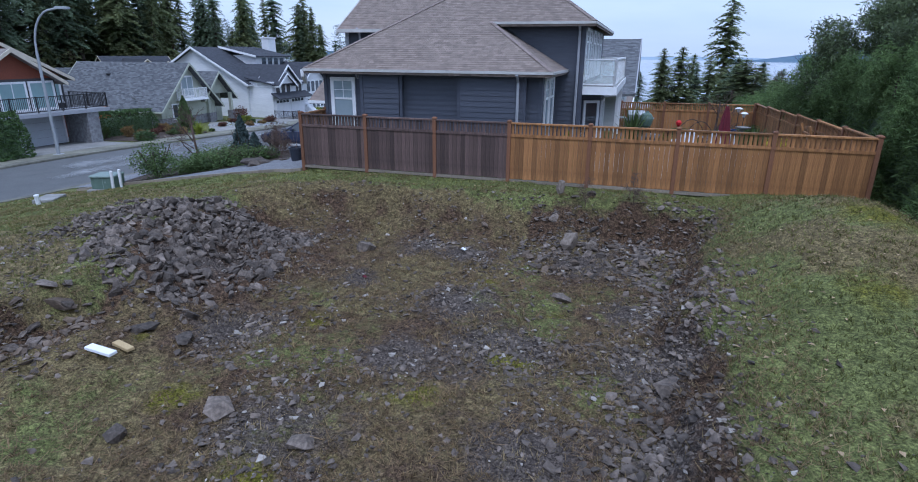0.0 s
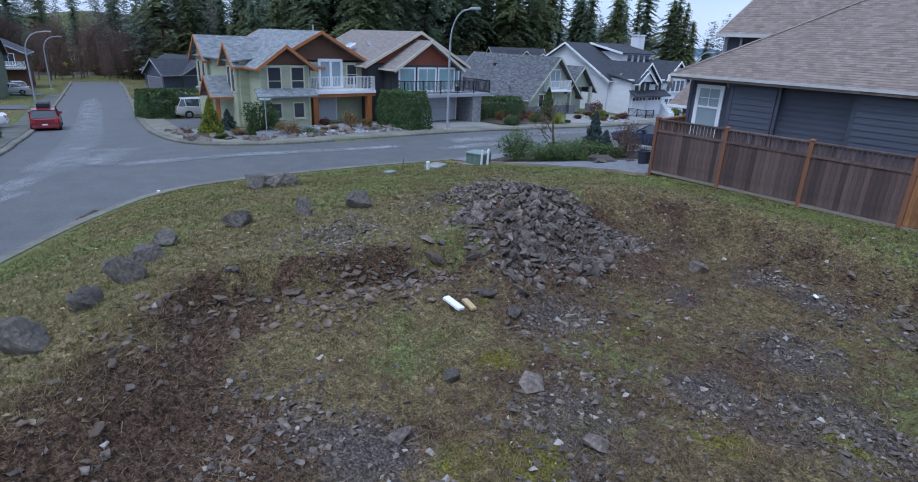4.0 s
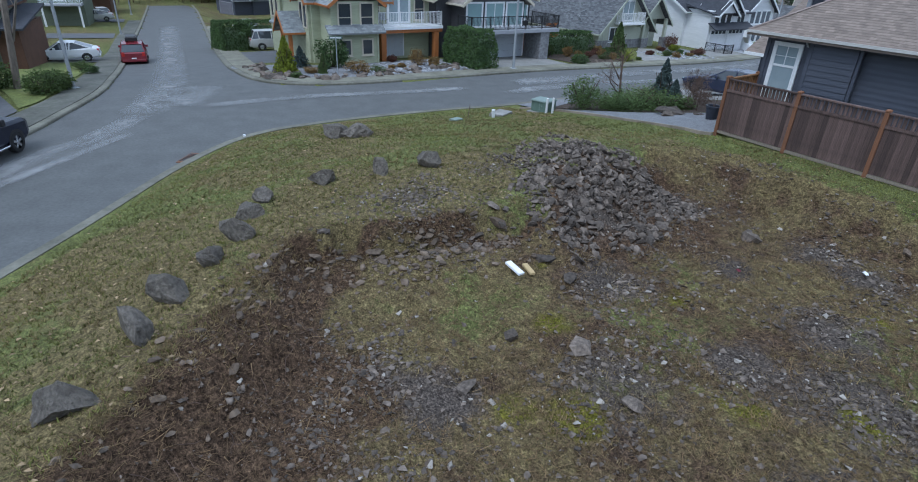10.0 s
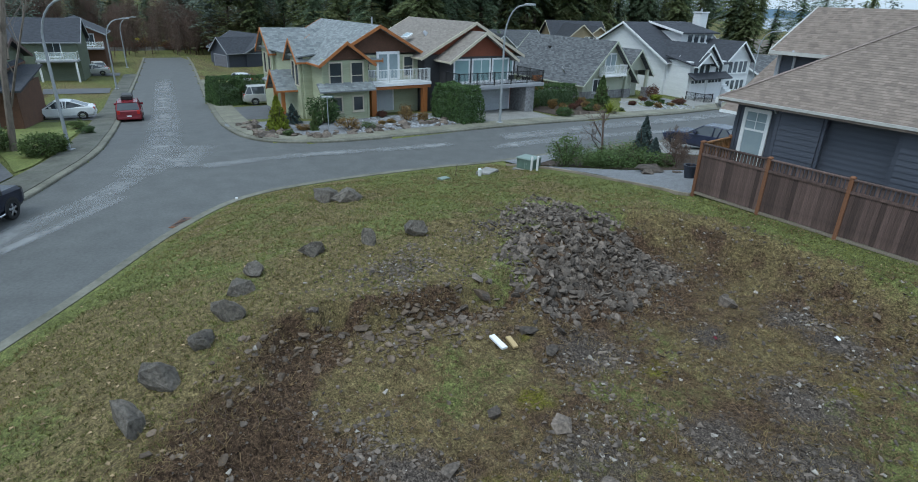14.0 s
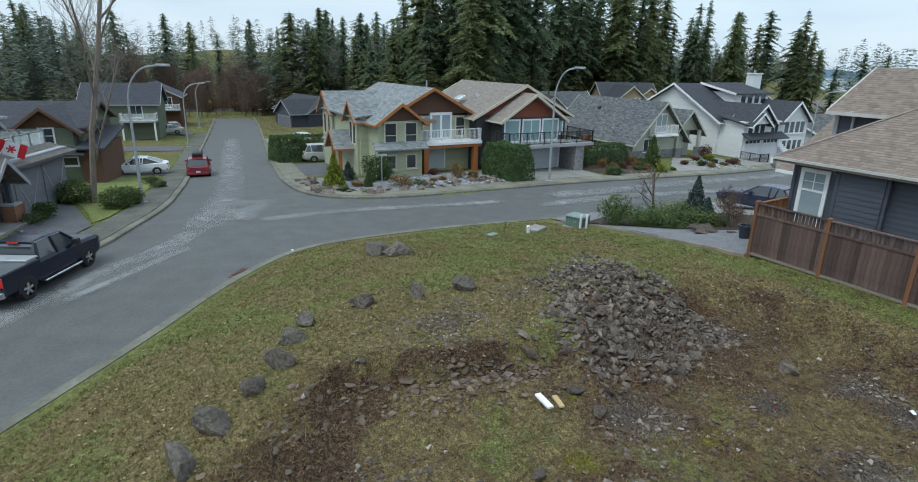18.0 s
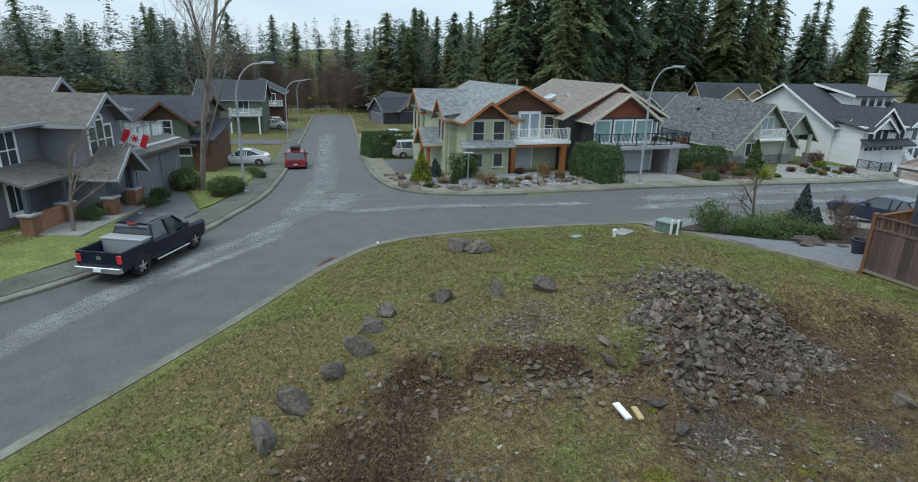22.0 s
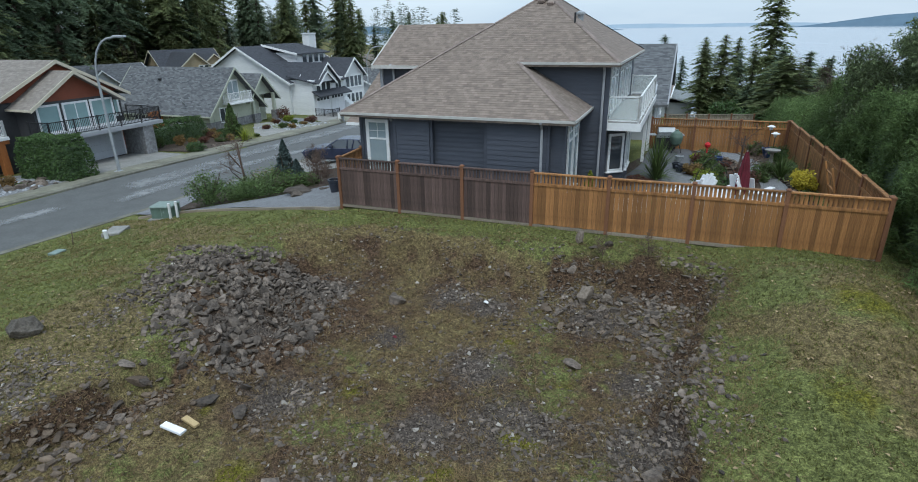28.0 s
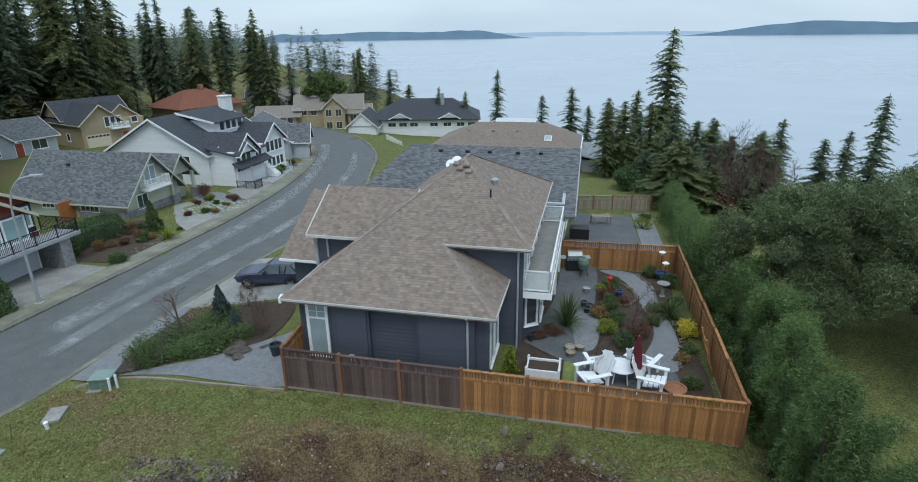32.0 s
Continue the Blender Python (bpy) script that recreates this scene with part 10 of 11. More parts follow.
broad_tree(22.6, 10.0, 8.0, 4.6, 61, 125000, "spreading broadleaf evergreen behind the hedge")
broad_tree(29.0, 14.5, 8.6, 4.6, 63, 75000, "tall broadleaf evergreen above the lawn")
broad_tree(29.5, 5.0, 12.6, 5.2, 64, 85000, "broadleaf evergreen beyond the hedge")
broad_tree(35.0, 9.0, 12.0, 5.0, 66, 45000, "broadleaf evergreen at the lawn's far side")
broad_tree(-55, 118, 14, 6, 67, 8000, "broadleaf tree among firs", "leaf_green", 0.5)
# undergrowth on the slope above the shore
for i in range(80):
    x = r.uniform(14, 42)
    y = r.uniform(38, 88) if x < 30 else r.uniform(20, 70)
    if x < 21 and y < 44:
        continue
    shrub(x, y, r.uniform(2.2, 4.5), r.uniform(1.6, 3.6), ("leaf_hedge", "leaf_green", "leaf_tan", "leaf_cedar", "leaf_rust")[(i * 7) % 5 if i % 3 else 0], "rough evergreen undergrowth on the slope", "shrub", "undergrowth", size=0.26, n_=1000)

for i in range(60):
    x, y = -148 + r.uniform(-4, 2), -34 + 66 * (i + r.random()) / 60
    shrub(x, y, r.uniform(3, 5.5), r.uniform(1.8, 4.0), ("leaf_rust", "leaf_tan", "leaf_hedge")[(i * 5) % 3], "brown bramble thicket at the end of the street", "shrub", "brambles", size=0.3, n_=900)
for i in range(26):
    x, y = r.uniform(-142, -104), r.uniform(8, 22)
    shrub(x, y, r.uniform(2.5, 4.5), r.uniform(1.6, 3.5), ("leaf_tan", "leaf_hedge", "leaf_rust")[i % 3], "rough brown bramble beside the street", "shrub", "brambles", size=0.3, n_=900)

# shrubs and small plants along the streets
S = shrub
S(-26.0, -7.3, 1.7, 2.3, "leaf_lime", "lime-yellow dwarf conifer in the corner bed", "conifer", kind="cone", n_=2200, size=0.13)
S(-28.3, -5.6, 1.5, 1.4, "leaf_blue", "small blue spruce in the corner bed", "conifer", kind="cone", size=0.1)
S(-27.4, -3.6, 2.3, 2.3, "leaf_hedge", "rounded dark green shrub against the house", n_=2200, size=0.12)
S(-24.1, -3.1, 1.9, 1.1, "leaf_tan", "brown-green shrub by the pavement", size=0.1)
S(-25.0, -5.2, 0.7, 1.2, "leaf_green", "narrow upright shrub", kind="cone")
S(-25.4, 1.9, 1.6, 1.5, "leaf_tan", "tan leafless-looking shrub before the balcony", size=0.08)
S(-24.0, -1.9, 1.6, 0.5, "leaf_green", "low green ground cover", "plant", kind="spread")
S(-27.2, -7.2, 1.0, 0.7, "leaf_blue", "low blue-grey shrub", kind="spread")
for x, y, w, h, k, lab in ((-22.3, 14.8, 1.3, 0.75, "leaf_hedge", "clipped dark ball shrub by the drive"), (-26.3, 17.2, 1.0, 1.1, "leaf_tan", "tan grass-like shrub"), (-25.2, 18.6, 1.0, 0.7, "leaf_rust", "low rust-coloured shrub"), (-27, 15.6, 1.4, 1.2, "leaf_green", "green shrub by the drive"),
                           (-28.5, 22.6, 1.2, 0.8, "leaf_tan", "brown shrub in the bed"), (-24.4, 19.6, 1.1, 0.5, "leaf_green", "low green shrub"), (-29.5, 34.6, 1.8, 1.9, "leaf_rust", "rust and green shrub by the entry"), (-27.8, 33.2, 1.2, 0.9, "leaf_lime", "small lime shrub"),
                           (-26.2, 27.6, 1.1, 0.5, "leaf_rust", "low dark red shrub"), (-25.2, 33.6, 1.4, 1.0, "leaf_rust", "rust-coloured shrub"), (-28.6, 48.5, 1.2, 1.0, "leaf_lime", "yellow-green ball shrub on the bend"), (-30.4, 47, 1.5, 1.2, "leaf_rust", "brown shrub on the bend"),
                           (-29.6, 51, 1.3, 0.9, "leaf_hedge", "dark ball shrub on the bend"), (-31.5, 52.5, 1.4, 1.3, "leaf_rust", "rust shrub on the bend"), (-30.5, 55.5, 1.3, 0.9, "leaf_rust", "low brown shrub"), (-33.0, 49.0, 1.6, 1.4, "leaf_green", "green shrub on the bend")):
    S(x, y, w, h, k, lab, group="street shrubs", kind="ball" if "ball" in lab else "round", size=0.1)
S(-25.2, 22.0, 2.0, 2.9, "leaf_cedar", "bright green upright conifer before the bungalow", "conifer", kind="cone", n_=2400, size=0.16)
spiky(-22.6, 20.4, 1.3, 1.25, "leaf_lime", "spiky yellow-green yucca by the pavement", group="spiky plants", n_=110)
S(-27.3, -22.4, 1.9, 1.4, "leaf_green", "rounded green shrub beside the drive", kind="ball", n_=2200, size=0.11)
S(-25.0, -20.2, 1.8, 1.2, "leaf_green", "rounded green shrub beside the lamp post", kind="ball", n_=2200, size=0.11)
S(-25.9, -19.6, 1.4, 1.0, "leaf_green", "rounded green shrub beside the lamp post", kind="ball", n_=2200, size=0.11)
S(-23.2, -23.4, 1.5, 1.2, "leaf_hedge", "spreading dark shrub by the drive", size=0.12)
S(-22.0, -23.9, 1.5, 0.7, "leaf_green", "low green shrub in the front bed", kind="spread")
S(-20.6, -25.6, 1.6, 0.9, "leaf_hedge", "dark shrub before the porch")
S(-19.6, -26.0, 1.4, 0.8, "leaf_green", "green shrub before the porch")
S(-32, -17.9, 1.2, 0.7, "leaf_hedge", "low dark shrub by the pavement")
S(-35, -18.4, 1.6, 0.8, "leaf_green", "low green shrub in a rock bed")
S(-8.9, 2.3, 2.2, 2.0, "leaf_cedar", "feathery green broom shrub by the transformer", n_=3000, size=0.07)
S(-8.2, 5.4, 3.2, 1.3, "leaf_cedar", "spreading green juniper in the bed", kind="spread", n_=2600, size=0.1)
S(-7.0, 4.6, 3.0, 1.0, "leaf_green", "spreading juniper in the bed", kind="spread", n_=2600, size=0.1)
S(-9.6, 5.2, 2.8, 0.9, "leaf_hedge", "dark low juniper in the bed", kind="spread", size=0.1)
S(-5.6, 4.2, 2.4, 1.0, "leaf_green", "spreading juniper beside the rocks", kind="spread", size=0.1)
S(-7.7, 6.6, 1.5, 2.2, "leaf_blue", "small blue-green spruce in the bed", "conifer", kind="cone", n_=2000, size=0.11)
S(-5.9, 5.2, 1.2, 1.3, "leaf_blue", "small blue-green spruce in the bed", "conifer", kind="cone", n_=2000, size=0.1)
for x, y, w, h in ((-6.6, 3.5, 2.2, 1.0), (-5.4, 4.9, 2.0, 0.9), (-8.0, 6.6, 2.4, 1.0), (-7.6, 3.0, 1.5, 0.7)):
    S(x, y, w, h, "leaf_cedar", "spreading bright green juniper in the bed", "shrub", "bed junipers", kind="spread", n_=2600, size=0.09)
S(-9.5, 7.6, 1.6, 0.8, "leaf_tan", "low straw-coloured shrub at the bed's end", kind="spread")
S(-2.3, 7.0, 1.2, 1.0, "leaf_hedge", "dark rhododendron by the entry", size=0.13)
for x, y, s in ((-4.3, 3.0, 1.0), (-4.9, 3.9, 0.9), (-4.0, 2.5, 0.6), (-5.5, 4.4, 0.6), (-9.4, 1.7, 0.4), (-7.7, 3.4, 0.5), (-6.2, 3.1, 0.35), (-3.2, 3.5, 0.4)):
    b = new("boulder", ROCKS[int(s * 10) % 10])
    b.matrix_world = pose(x, y, gz(x, y) + 0.15 * s, 0, 0, x * 40) @ Matrix.Diagonal((s * 1.2, s, s * 1.1, 1))
    tagged(b, "blue-grey landscape rock in the bed", "boulder", "bed rocks")
pot = thing("plant_pot", pose(-2.1, 2.75, gz(-2.1, 2.75)), "dark round plant pot beside the fence corner", "plant pot")
part("pot", MB().lathe([(0.2, 0), (0.28, 0.5), (0.31, 0.52), (0.31, 0.58), (0.25, 0.58), (0.24, 0.45)], 16), M["pot_dark"], pot)
part("stem", MB().tube((0, 0, 0.4), (0.1, 0.05, 1.2), 0.015, 0.006, 5).tube((0, 0, 0.4), (-0.12, 0.05, 1.1), 0.012, 0.005, 5), M["twig_brown"], pot)

for i in range(26):
    k = i % 3
    x, y = ((rs.uniform(-27.5, -23.0), rs.uniform(14.6, 24.0)), (rs.uniform(-28.0, -23.4), rs.uniform(-7.5, 3.6)), (rs.uniform(-29.0, -24.0), rs.uniform(28.0, 36.0)))[k]
    w = rs.uniform(0.5, 1.1)
    S(x, y, w, w * rs.uniform(0.5, 0.9), ("leaf_tan", "leaf_green", "leaf_rust", "leaf_hedge", "leaf_tan")[i % 5], "small winter-worn shrub in the front bed", "shrub", "street shrubs", size=0.08)
# rocks edging the beds across the street
edge_rocks, cob = [], []
for i in range(120):
    x, y = (rs.uniform(-24.4, -22.3), rs.uniform(-6.5, 5)) if i % 2 else (rs.uniform(-30.5, -23.5), rs.uniform(-9.3, -6.5))
    s = rs.uniform(0.3, 0.9)
    edge_rocks.append((x, y, gz(x, y) + 0.1 * s, s, rs.uniform(0, 6.28), rs.uniform(-0.4, 0.4), rs.uniform(-0.4, 0.4)))
for i in range(60):
    x, y = rs.uniform(-23.5, -22.7), rs.uniform(14.8, 22)
    s = rs.uniform(0.15, 0.45)
    edge_rocks.append((x, y, gz(x, y) + 0.1 * s, s, rs.uniform(0, 6.28), 0.2, 0.2))
joined("edging_rocks", ROCKS, edge_rocks, M["rock"], "grey rocks edging the planted beds", "stones")
for i in range(1500):
    k = i % 3
    x, y = ((rs.uniform(-27.5, -22.6), rs.uniform(-3.4, 4.8)), (rs.uniform(-33, -26.5), rs.uniform(44, 57)), (rs.uniform(-28, -23), rs.uniform(27.5, 34)))[k]
    s = rs.uniform(0.12, 0.32)
    cob.append((x, y, gz(x, y) + 0.05, s, rs.uniform(0, 6.28), 0.3, 0.2))
joined("cobbles", ROCKS[:6], cob, M["river_rock"], "pale rounded cobbles in the beds", "stones")
lawns = [[(-6.5, -33.5), (-10.6, -28.6), (-13.4, -25.8), (-16.6, -23.4), (-19.4, -23.9), (-18.6, -26.0), (-16.4, -28.0), (-12.5, -32.5)], [(-21.4, -21.2), (-25, -19.9), (-40, -17.9), (-40, -24), (-29, -24), (-26.6, -22.2)], [(-25.5, 27.8), (-23.5, 31.6), (-26.5, 33.0), (-28.6, 30.0)]]
lm_ = mat("lawn", (0.19, 0.215, 0.06), (0.085, 0.1, 0.03), scale=8, rough=0.95, bump=0.5, coarse=0.2)
M["lawn"] = lm_
for o in lawns:
    ground_sheet("lawn", o, 0.05, "lawn", "short green front lawn", "lawn", 0.8)

# ---------------------------------------------------------------- the back garden
def ga(x, y):
    return gz(x, y)


ground_sheet("garden_soil", [(8.3, 0.4), (16.8, 0.4), (16.7, 15.6), (10.3, 15.6), (9.2, 9)], 0.03, "mulch", "dark soil of the planted garden", "garden bed", 0.6, False)
ground_sheet("patio", [(9.0, 5.5), (11.6, 4.2), (12.0, 8.0), (12.2, 15.5), (10.3, 15.6), (10.0, 10)], 0.06, "driveway", "grey paved patio beside the house", "patio", 0.6)
ground_sheet("patio", [(11.0, 1.6), (15.0, 1.4), (15.3, 4.6), (12.0, 4.9)], 0.065, "driveway", "grey paving under the garden chairs", "patio", 0.6)
ground_sheet("garden_path", [(14.0, 4.6), (15.6, 4.4), (15.9, 7.5), (15.4, 10.5), (15.3, 13.2), (14.2, 15.2), (12.4, 15.2), (13.8, 13.6), (14.5, 10.5), (14.9, 7.5)], 0.07, "gravel", "curving blue-grey gravel path", "path", 0.4)
ground_sheet("garden_path", [(11.4, 5.2), (12.2, 5.6), (12.4, 8.2), (11.6, 9.2), (11.0, 8.6)], 0.07, "gravel", "gravel patch beside the patio", "path", 0.4)
ground_sheet("lawn", [(10.9, 2.6), (11.5, 2.5), (11.6, 4.0), (10.9, 4.2)], 0.08, "lawn", "scrap of green turf beside the planter", "lawn", 0.4, False)
ground_sheet("patio", [(10.2, 20), (15.4, 20), (15.2, 33), (10.2, 33)], 0.05, "driveway", "grey paved patio of the next garden", "patio", 0.8, False)
ground_sheet("garden_soil", [(15.4, 19), (16.9, 19), (17.0, 35), (15.4, 34)], 0.05, "gravel", "blue gravel bed of the next garden", "gravel bed", 0.8, False)
edge_st = []
for line in ([(12.2, 12.6), (13.0, 13.4), (13.9, 12.8), (14.3, 11.5), (13.9, 10.4), (12.8, 10.1)], [(14.6, 14.8), (15.2, 13.0), (15.5, 10.4), (16.0, 7.5), (15.7, 4.6)]):
    for x, y in rounded(line, 9):
        edge_st.append((x + rs.uniform(-0.04, 0.04), y + rs.uniform(-0.04, 0.04), ga(x, y) + 0.1, rs.uniform(0.18, 0.28), rs.uniform(0, 6), 0.2, 0.1))
es = thing("stone_edging", None, "pale rounded stones edging the garden beds", "edging")
for i, (x, y, z, s, a, tx, ty) in enumerate(edge_st):
    part("stone", WARM[i % 6] if i % 3 else ROCKS[i % 10], None, es, "", Matrix.LocRotScale((x, y, z), Euler((tx, ty, a)), (s, s, s * 0.8)))

# raised planter
pz = ga(10.1, 3.1)
pn = thing("raised_planter", pose(10.1, 3.05, pz), "white raised planter box filled with dark soil", "planter")
for x0, x1, y0, y1 in ((-0.68, 0.68, -0.48, -0.42), (-0.68, 0.68, 0.42, 0.48), (-0.68, -0.62, -0.42, 0.42), (0.62, 0.68, -0.42, 0.42)):
    part("side_board", MB().cbox(x0, x1, y0, y1, 0.0, 0.52, 0.01), M["plastic_white"], pn)
part("soil", MB().box(-0.62, 0.62, -0.42, 0.42, 0.0, 0.42), M["soil"], pn)
for sx in (-1, 1):
    for sy in (-1, 1):
        part("corner_post", MB().cbox(sx * 0.66 - 0.05, sx * 0.66 + 0.05, sy * 0.46 - 0.05, sy * 0.46 + 0.05, 0, 0.62, 0.02), M["plastic_white"], pn)

# white slatted garden chairs
ch = thing("garden_chair", pose(12.3, 3.7, ga(12.3, 3.7) + 0.06, 0, 0, 200) @ Matrix.Scale(1.2, 4), "white plastic slatted garden chair by the table", "chair", "chairs round the garden table")
for i in range(5):
    x = -0.24 + i * 0.12
    part("back_slat", MB().cbox(x - 0.052, x + 0.052, -0.015, 0.015, 0, 0.78 - 0.05 * abs(i - 2), 0.01), M["plastic_white"], ch, "", pose(0, 0.26, 0.3, -22))
for i in range(4):
    y = -0.3 + i * 0.14
    part("seat_slat", MB().cbox(-0.3, 0.3, y - 0.06, y + 0.06, 0.36 - 0.03 * i, 0.385 - 0.03 * i, 0.008), M["plastic_white"], ch)
for s in (-1, 1):
    part("arm", MB().cbox(s * 0.36 - 0.07, s * 0.36 + 0.07, -0.4, 0.35, 0.55, 0.58, 0.01), M["plastic_white"], ch)
    part("leg", MB().cbox(s * 0.34 - 0.03, s * 0.34 + 0.03, -0.36, -0.28, 0, 0.55, 0.005), M["plastic_white"], ch)
    part("leg", MB().cbox(s * 0.34 - 0.03, s * 0.34 + 0.03, 0.22, 0.3, 0, 0.55, 0.005), M["plastic_white"], ch)
for x, y, a in ((14.1, 4.0, 150), (12.1, 2.55, 300), (14.35, 2.75, 75)):
    copy_thing(ch, pose(x, y, ga(x, y) + 0.06, 0, 0, a) @ Matrix.Scale(1.2, 4))
tb = thing("garden_table", pose(13.2, 3.2, ga(13.2, 3.2) + 0.06), "white round plastic garden table", "table")
part("tabletop", MB().lathe([(0.05, 0.68), (0.6, 0.68), (0.62, 0.7), (0.6, 0.73), (0.05, 0.73)], 24), M["plastic_white"], tb)
for a in range(4):
    part("leg", MB().tube((0.42 * math.cos(a * 1.571 + 0.78), 0.42 * math.sin(a * 1.571 + 0.78), 0), (0.3 * math.cos(a * 1.571 + 0.78), 0.3 * math.sin(a * 1.571 + 0.78), 0.69), 0.03, 0.03, 7), M["plastic_white"], tb)
um = thing("patio_umbrella", pose(13.75, 3.0, ga(13.75, 3.0) + 0.06), "folded burgundy patio umbrella on a pole", "umbrella")
part("pole", MB().tube((0, 0, 0), (0, 0, 2.3), 0.02, 0.02, 8), M["wood_grey"], um)
part("base", MB().lathe([(0.26, 0), (0.26, 0.06), (0.06, 0.12), (0.04, 0.2)], 16), M["metal"], um)
cl = MB()
prof = [(0.05, 2.25), (0.13, 1.9), (0.2, 1.4), (0.24, 0.95), (0.22, 0.8)]
for j in range(len(prof) - 1):
    for i in range(16):
        q = []
        for (rr, zz), ii in ((prof[j], i), (prof[j], i + 1), (prof[j + 1], i + 1), (prof[j + 1], i)):
            k = rr * (1.0 if ii % 2 else 0.62)
            q.append((k * math.cos(6.28319 * ii / 16), k * math.sin(6.28319 * ii / 16), zz))
        cl.poly(q)
part("canopy", weld(cl), M["burgundy"], um, "burgundy folded canopy")
# barbecue and kettle smoker
bq = thing("barbecue", pose(10.9, 15.0, ga(10.9, 15.0) + 0.06, 0, 0, 10), "black and steel gas barbecue against the fence", "barbecue")
part("cabinet", MB().cbox(-0.5, 0.5, -0.28, 0.28, 0.08, 0.8, 0.02), M["black"], bq)
part("hood", MB().prism([(-0.28, 0.86), (0.28, 0.86), (0.28, 1.0), (0.12, 1.2), (-0.12, 1.2), (-0.28, 1.0)], "x", -0.42, 0.42), M["metal"], bq)
for s in (-1, 1):
    part("side_shelf", MB().cbox(s * 0.72 - 0.2, s * 0.72 + 0.2, -0.25, 0.25, 0.8, 0.85, 0.01), M["galv"], bq)
part("control_panel", MB().box(-0.5, 0.5, -0.31, -0.28, 0.7, 0.86), M["metal"], bq)
for i in range(4):
    part("knob", MB().tube((-0.3 + i * 0.2, -0.34, 0.78), (-0.3 + i * 0.2, -0.31, 0.78), 0.03, 0.03, 8), M["black"], bq)
for sx in (-0.42, 0.42):
    for sy in (-0.22, 0.22):
        part("castor", MB().tube((sx - 0.02, sy, 0.04), (sx + 0.02, sy, 0.04), 0.04, 0.04, 8), M["rubber"], bq)
sm = thing("kettle_smoker", pose(11.45, 14.0, ga(11.45, 14.0) + 0.06), "dark green egg-shaped smoker on a stand", "smoker")
part("bowl", MB().lathe([(0.08, 0.35), (0.26, 0.5), (0.32, 0.75), (0.32, 0.8)], 16), M["util_green"], sm)
part("lid", MB().lathe([(0.33, 0.8), (0.33, 0.86), (0.25, 1.05), (0.1, 1.15), (0.08, 1.22)], 16), M["util_green"], sm)
for a in range(3):
    part("leg", MB().tube((0.3 * math.cos(a * 2.09), 0.3 * math.sin(a * 2.09), 0), (0.16 * math.cos(a * 2.09), 0.16 * math.sin(a * 2.09), 0.5), 0.02, 0.02, 6), M["black"], sm)
# pots, bird bath and ornaments
def garden_pot(x, y, r0, h, material, label):
    return solid("plant_pot", MB().lathe([(r0 * 0.7, 0), (r0, h * 0.9), (r0 * 1.08, h * 0.92), (r0 * 1.08, h), (r0 * 0.88, h), (r0 * 0.84, h * 0.8)], 16), M[material], label, "plant pot", "garden pots", m=pose(x, y, ga(x, y) + 0.06))


for x, y, r0, h, k, lab in ((11.1, 5.2, 0.22, 0.2, "wood_grey", "empty weathered plant pot"), (11.55, 5.35, 0.22, 0.2, "wood_grey", "empty weathered plant pot"), (11.15, 4.75, 0.2, 0.2, "wood_grey", "empty weathered plant pot"), (15.9, 14.4, 0.36, 0.45, "pot_blue", "glazed blue plant pot"), (13.4, 11.2, 0.2, 0.4, "pot_blue", "small glazed blue pot"), (11.7, 11.6, 0.2, 0.26, "galv", "grey metal plant pot"),
                        (11.6, 9.7, 0.18, 0.3, "pot_dark", "dark plant pot on the patio"), (11.9, 9.4, 0.2, 0.3, "pot_dark", "dark plant pot on the patio"), (11.75, 9.05, 0.17, 0.28, "pot_dark", "dark plant pot on the patio"), (9.3, 5.7, 0.17, 0.35, "pot_dark", "black bucket by the wall"), (15.3, 2.9, 0.42, 0.18, "terracotta", "wide shallow terracotta bowl")):
    garden_pot(x, y, r0, h, k, lab)
solid("bird_bath", MB().lathe([(0.2, 0), (0.1, 0.1), (0.07, 0.6), (0.1, 0.66), (0.32, 0.74), (0.34, 0.8), (0.28, 0.78), (0.05, 0.72)], 18), M["concrete"], "pale stone bird bath beside the path", "bird bath", m=pose(15.7, 12.0, ga(15.7, 12.0)))
for x, y, h in ((15.9, 15.2, 1.5), (15.95, 13.8, 1.3)):
    gl = thing("solar_lantern", pose(x, y, ga(x, y)), "white-topped garden lantern on a stake", "lantern", "garden lanterns")
    part("stake", MB().tube((0, 0, -0.1), (0, 0, h), 0.02, 0.02, 6), M["black"], gl)
    part("cap", MB().lathe([(0.06, h - 0.15), (0.1, h), (0.2, h + 0.02), (0.06, h + 0.1)], 12), M["plastic_white"], gl)
solid("garden_ornament", MB().lathe([(0.06, 0), (0.03, 0.7), (0.12, 0.8), (0.14, 0.9), (0.05, 1.0)], 10), M["flag_red"], "red garden ornament on a stick", "ornament", m=pose(12.9, 11.9, ga(12.9, 11.9)))
ld = thing("leaning_trellis", pose(16.95, 5.0, ga(16.9, 5.0), 0, -14, 0), "orange wooden frame leaning on the fence", "trellis")
for y in (-0.55, 0.55):
    part("upright", MB().box(-0.03, 0.03, y - 0.04, y + 0.04, 0, 1.7), M["wood_cedar"], ld)
for z in (0.3, 0.85, 1.4):
    part("rung", MB().box(-0.02, 0.02, -0.51, 0.51, z - 0.03, z + 0.03), M["wood_cedar"], ld)
ar = thing("garden_arch", pose(13.0, 4.4, ga(13.0, 4.4), 0, 0, 20), "thin dark metal arch behind the table", "garden arch")
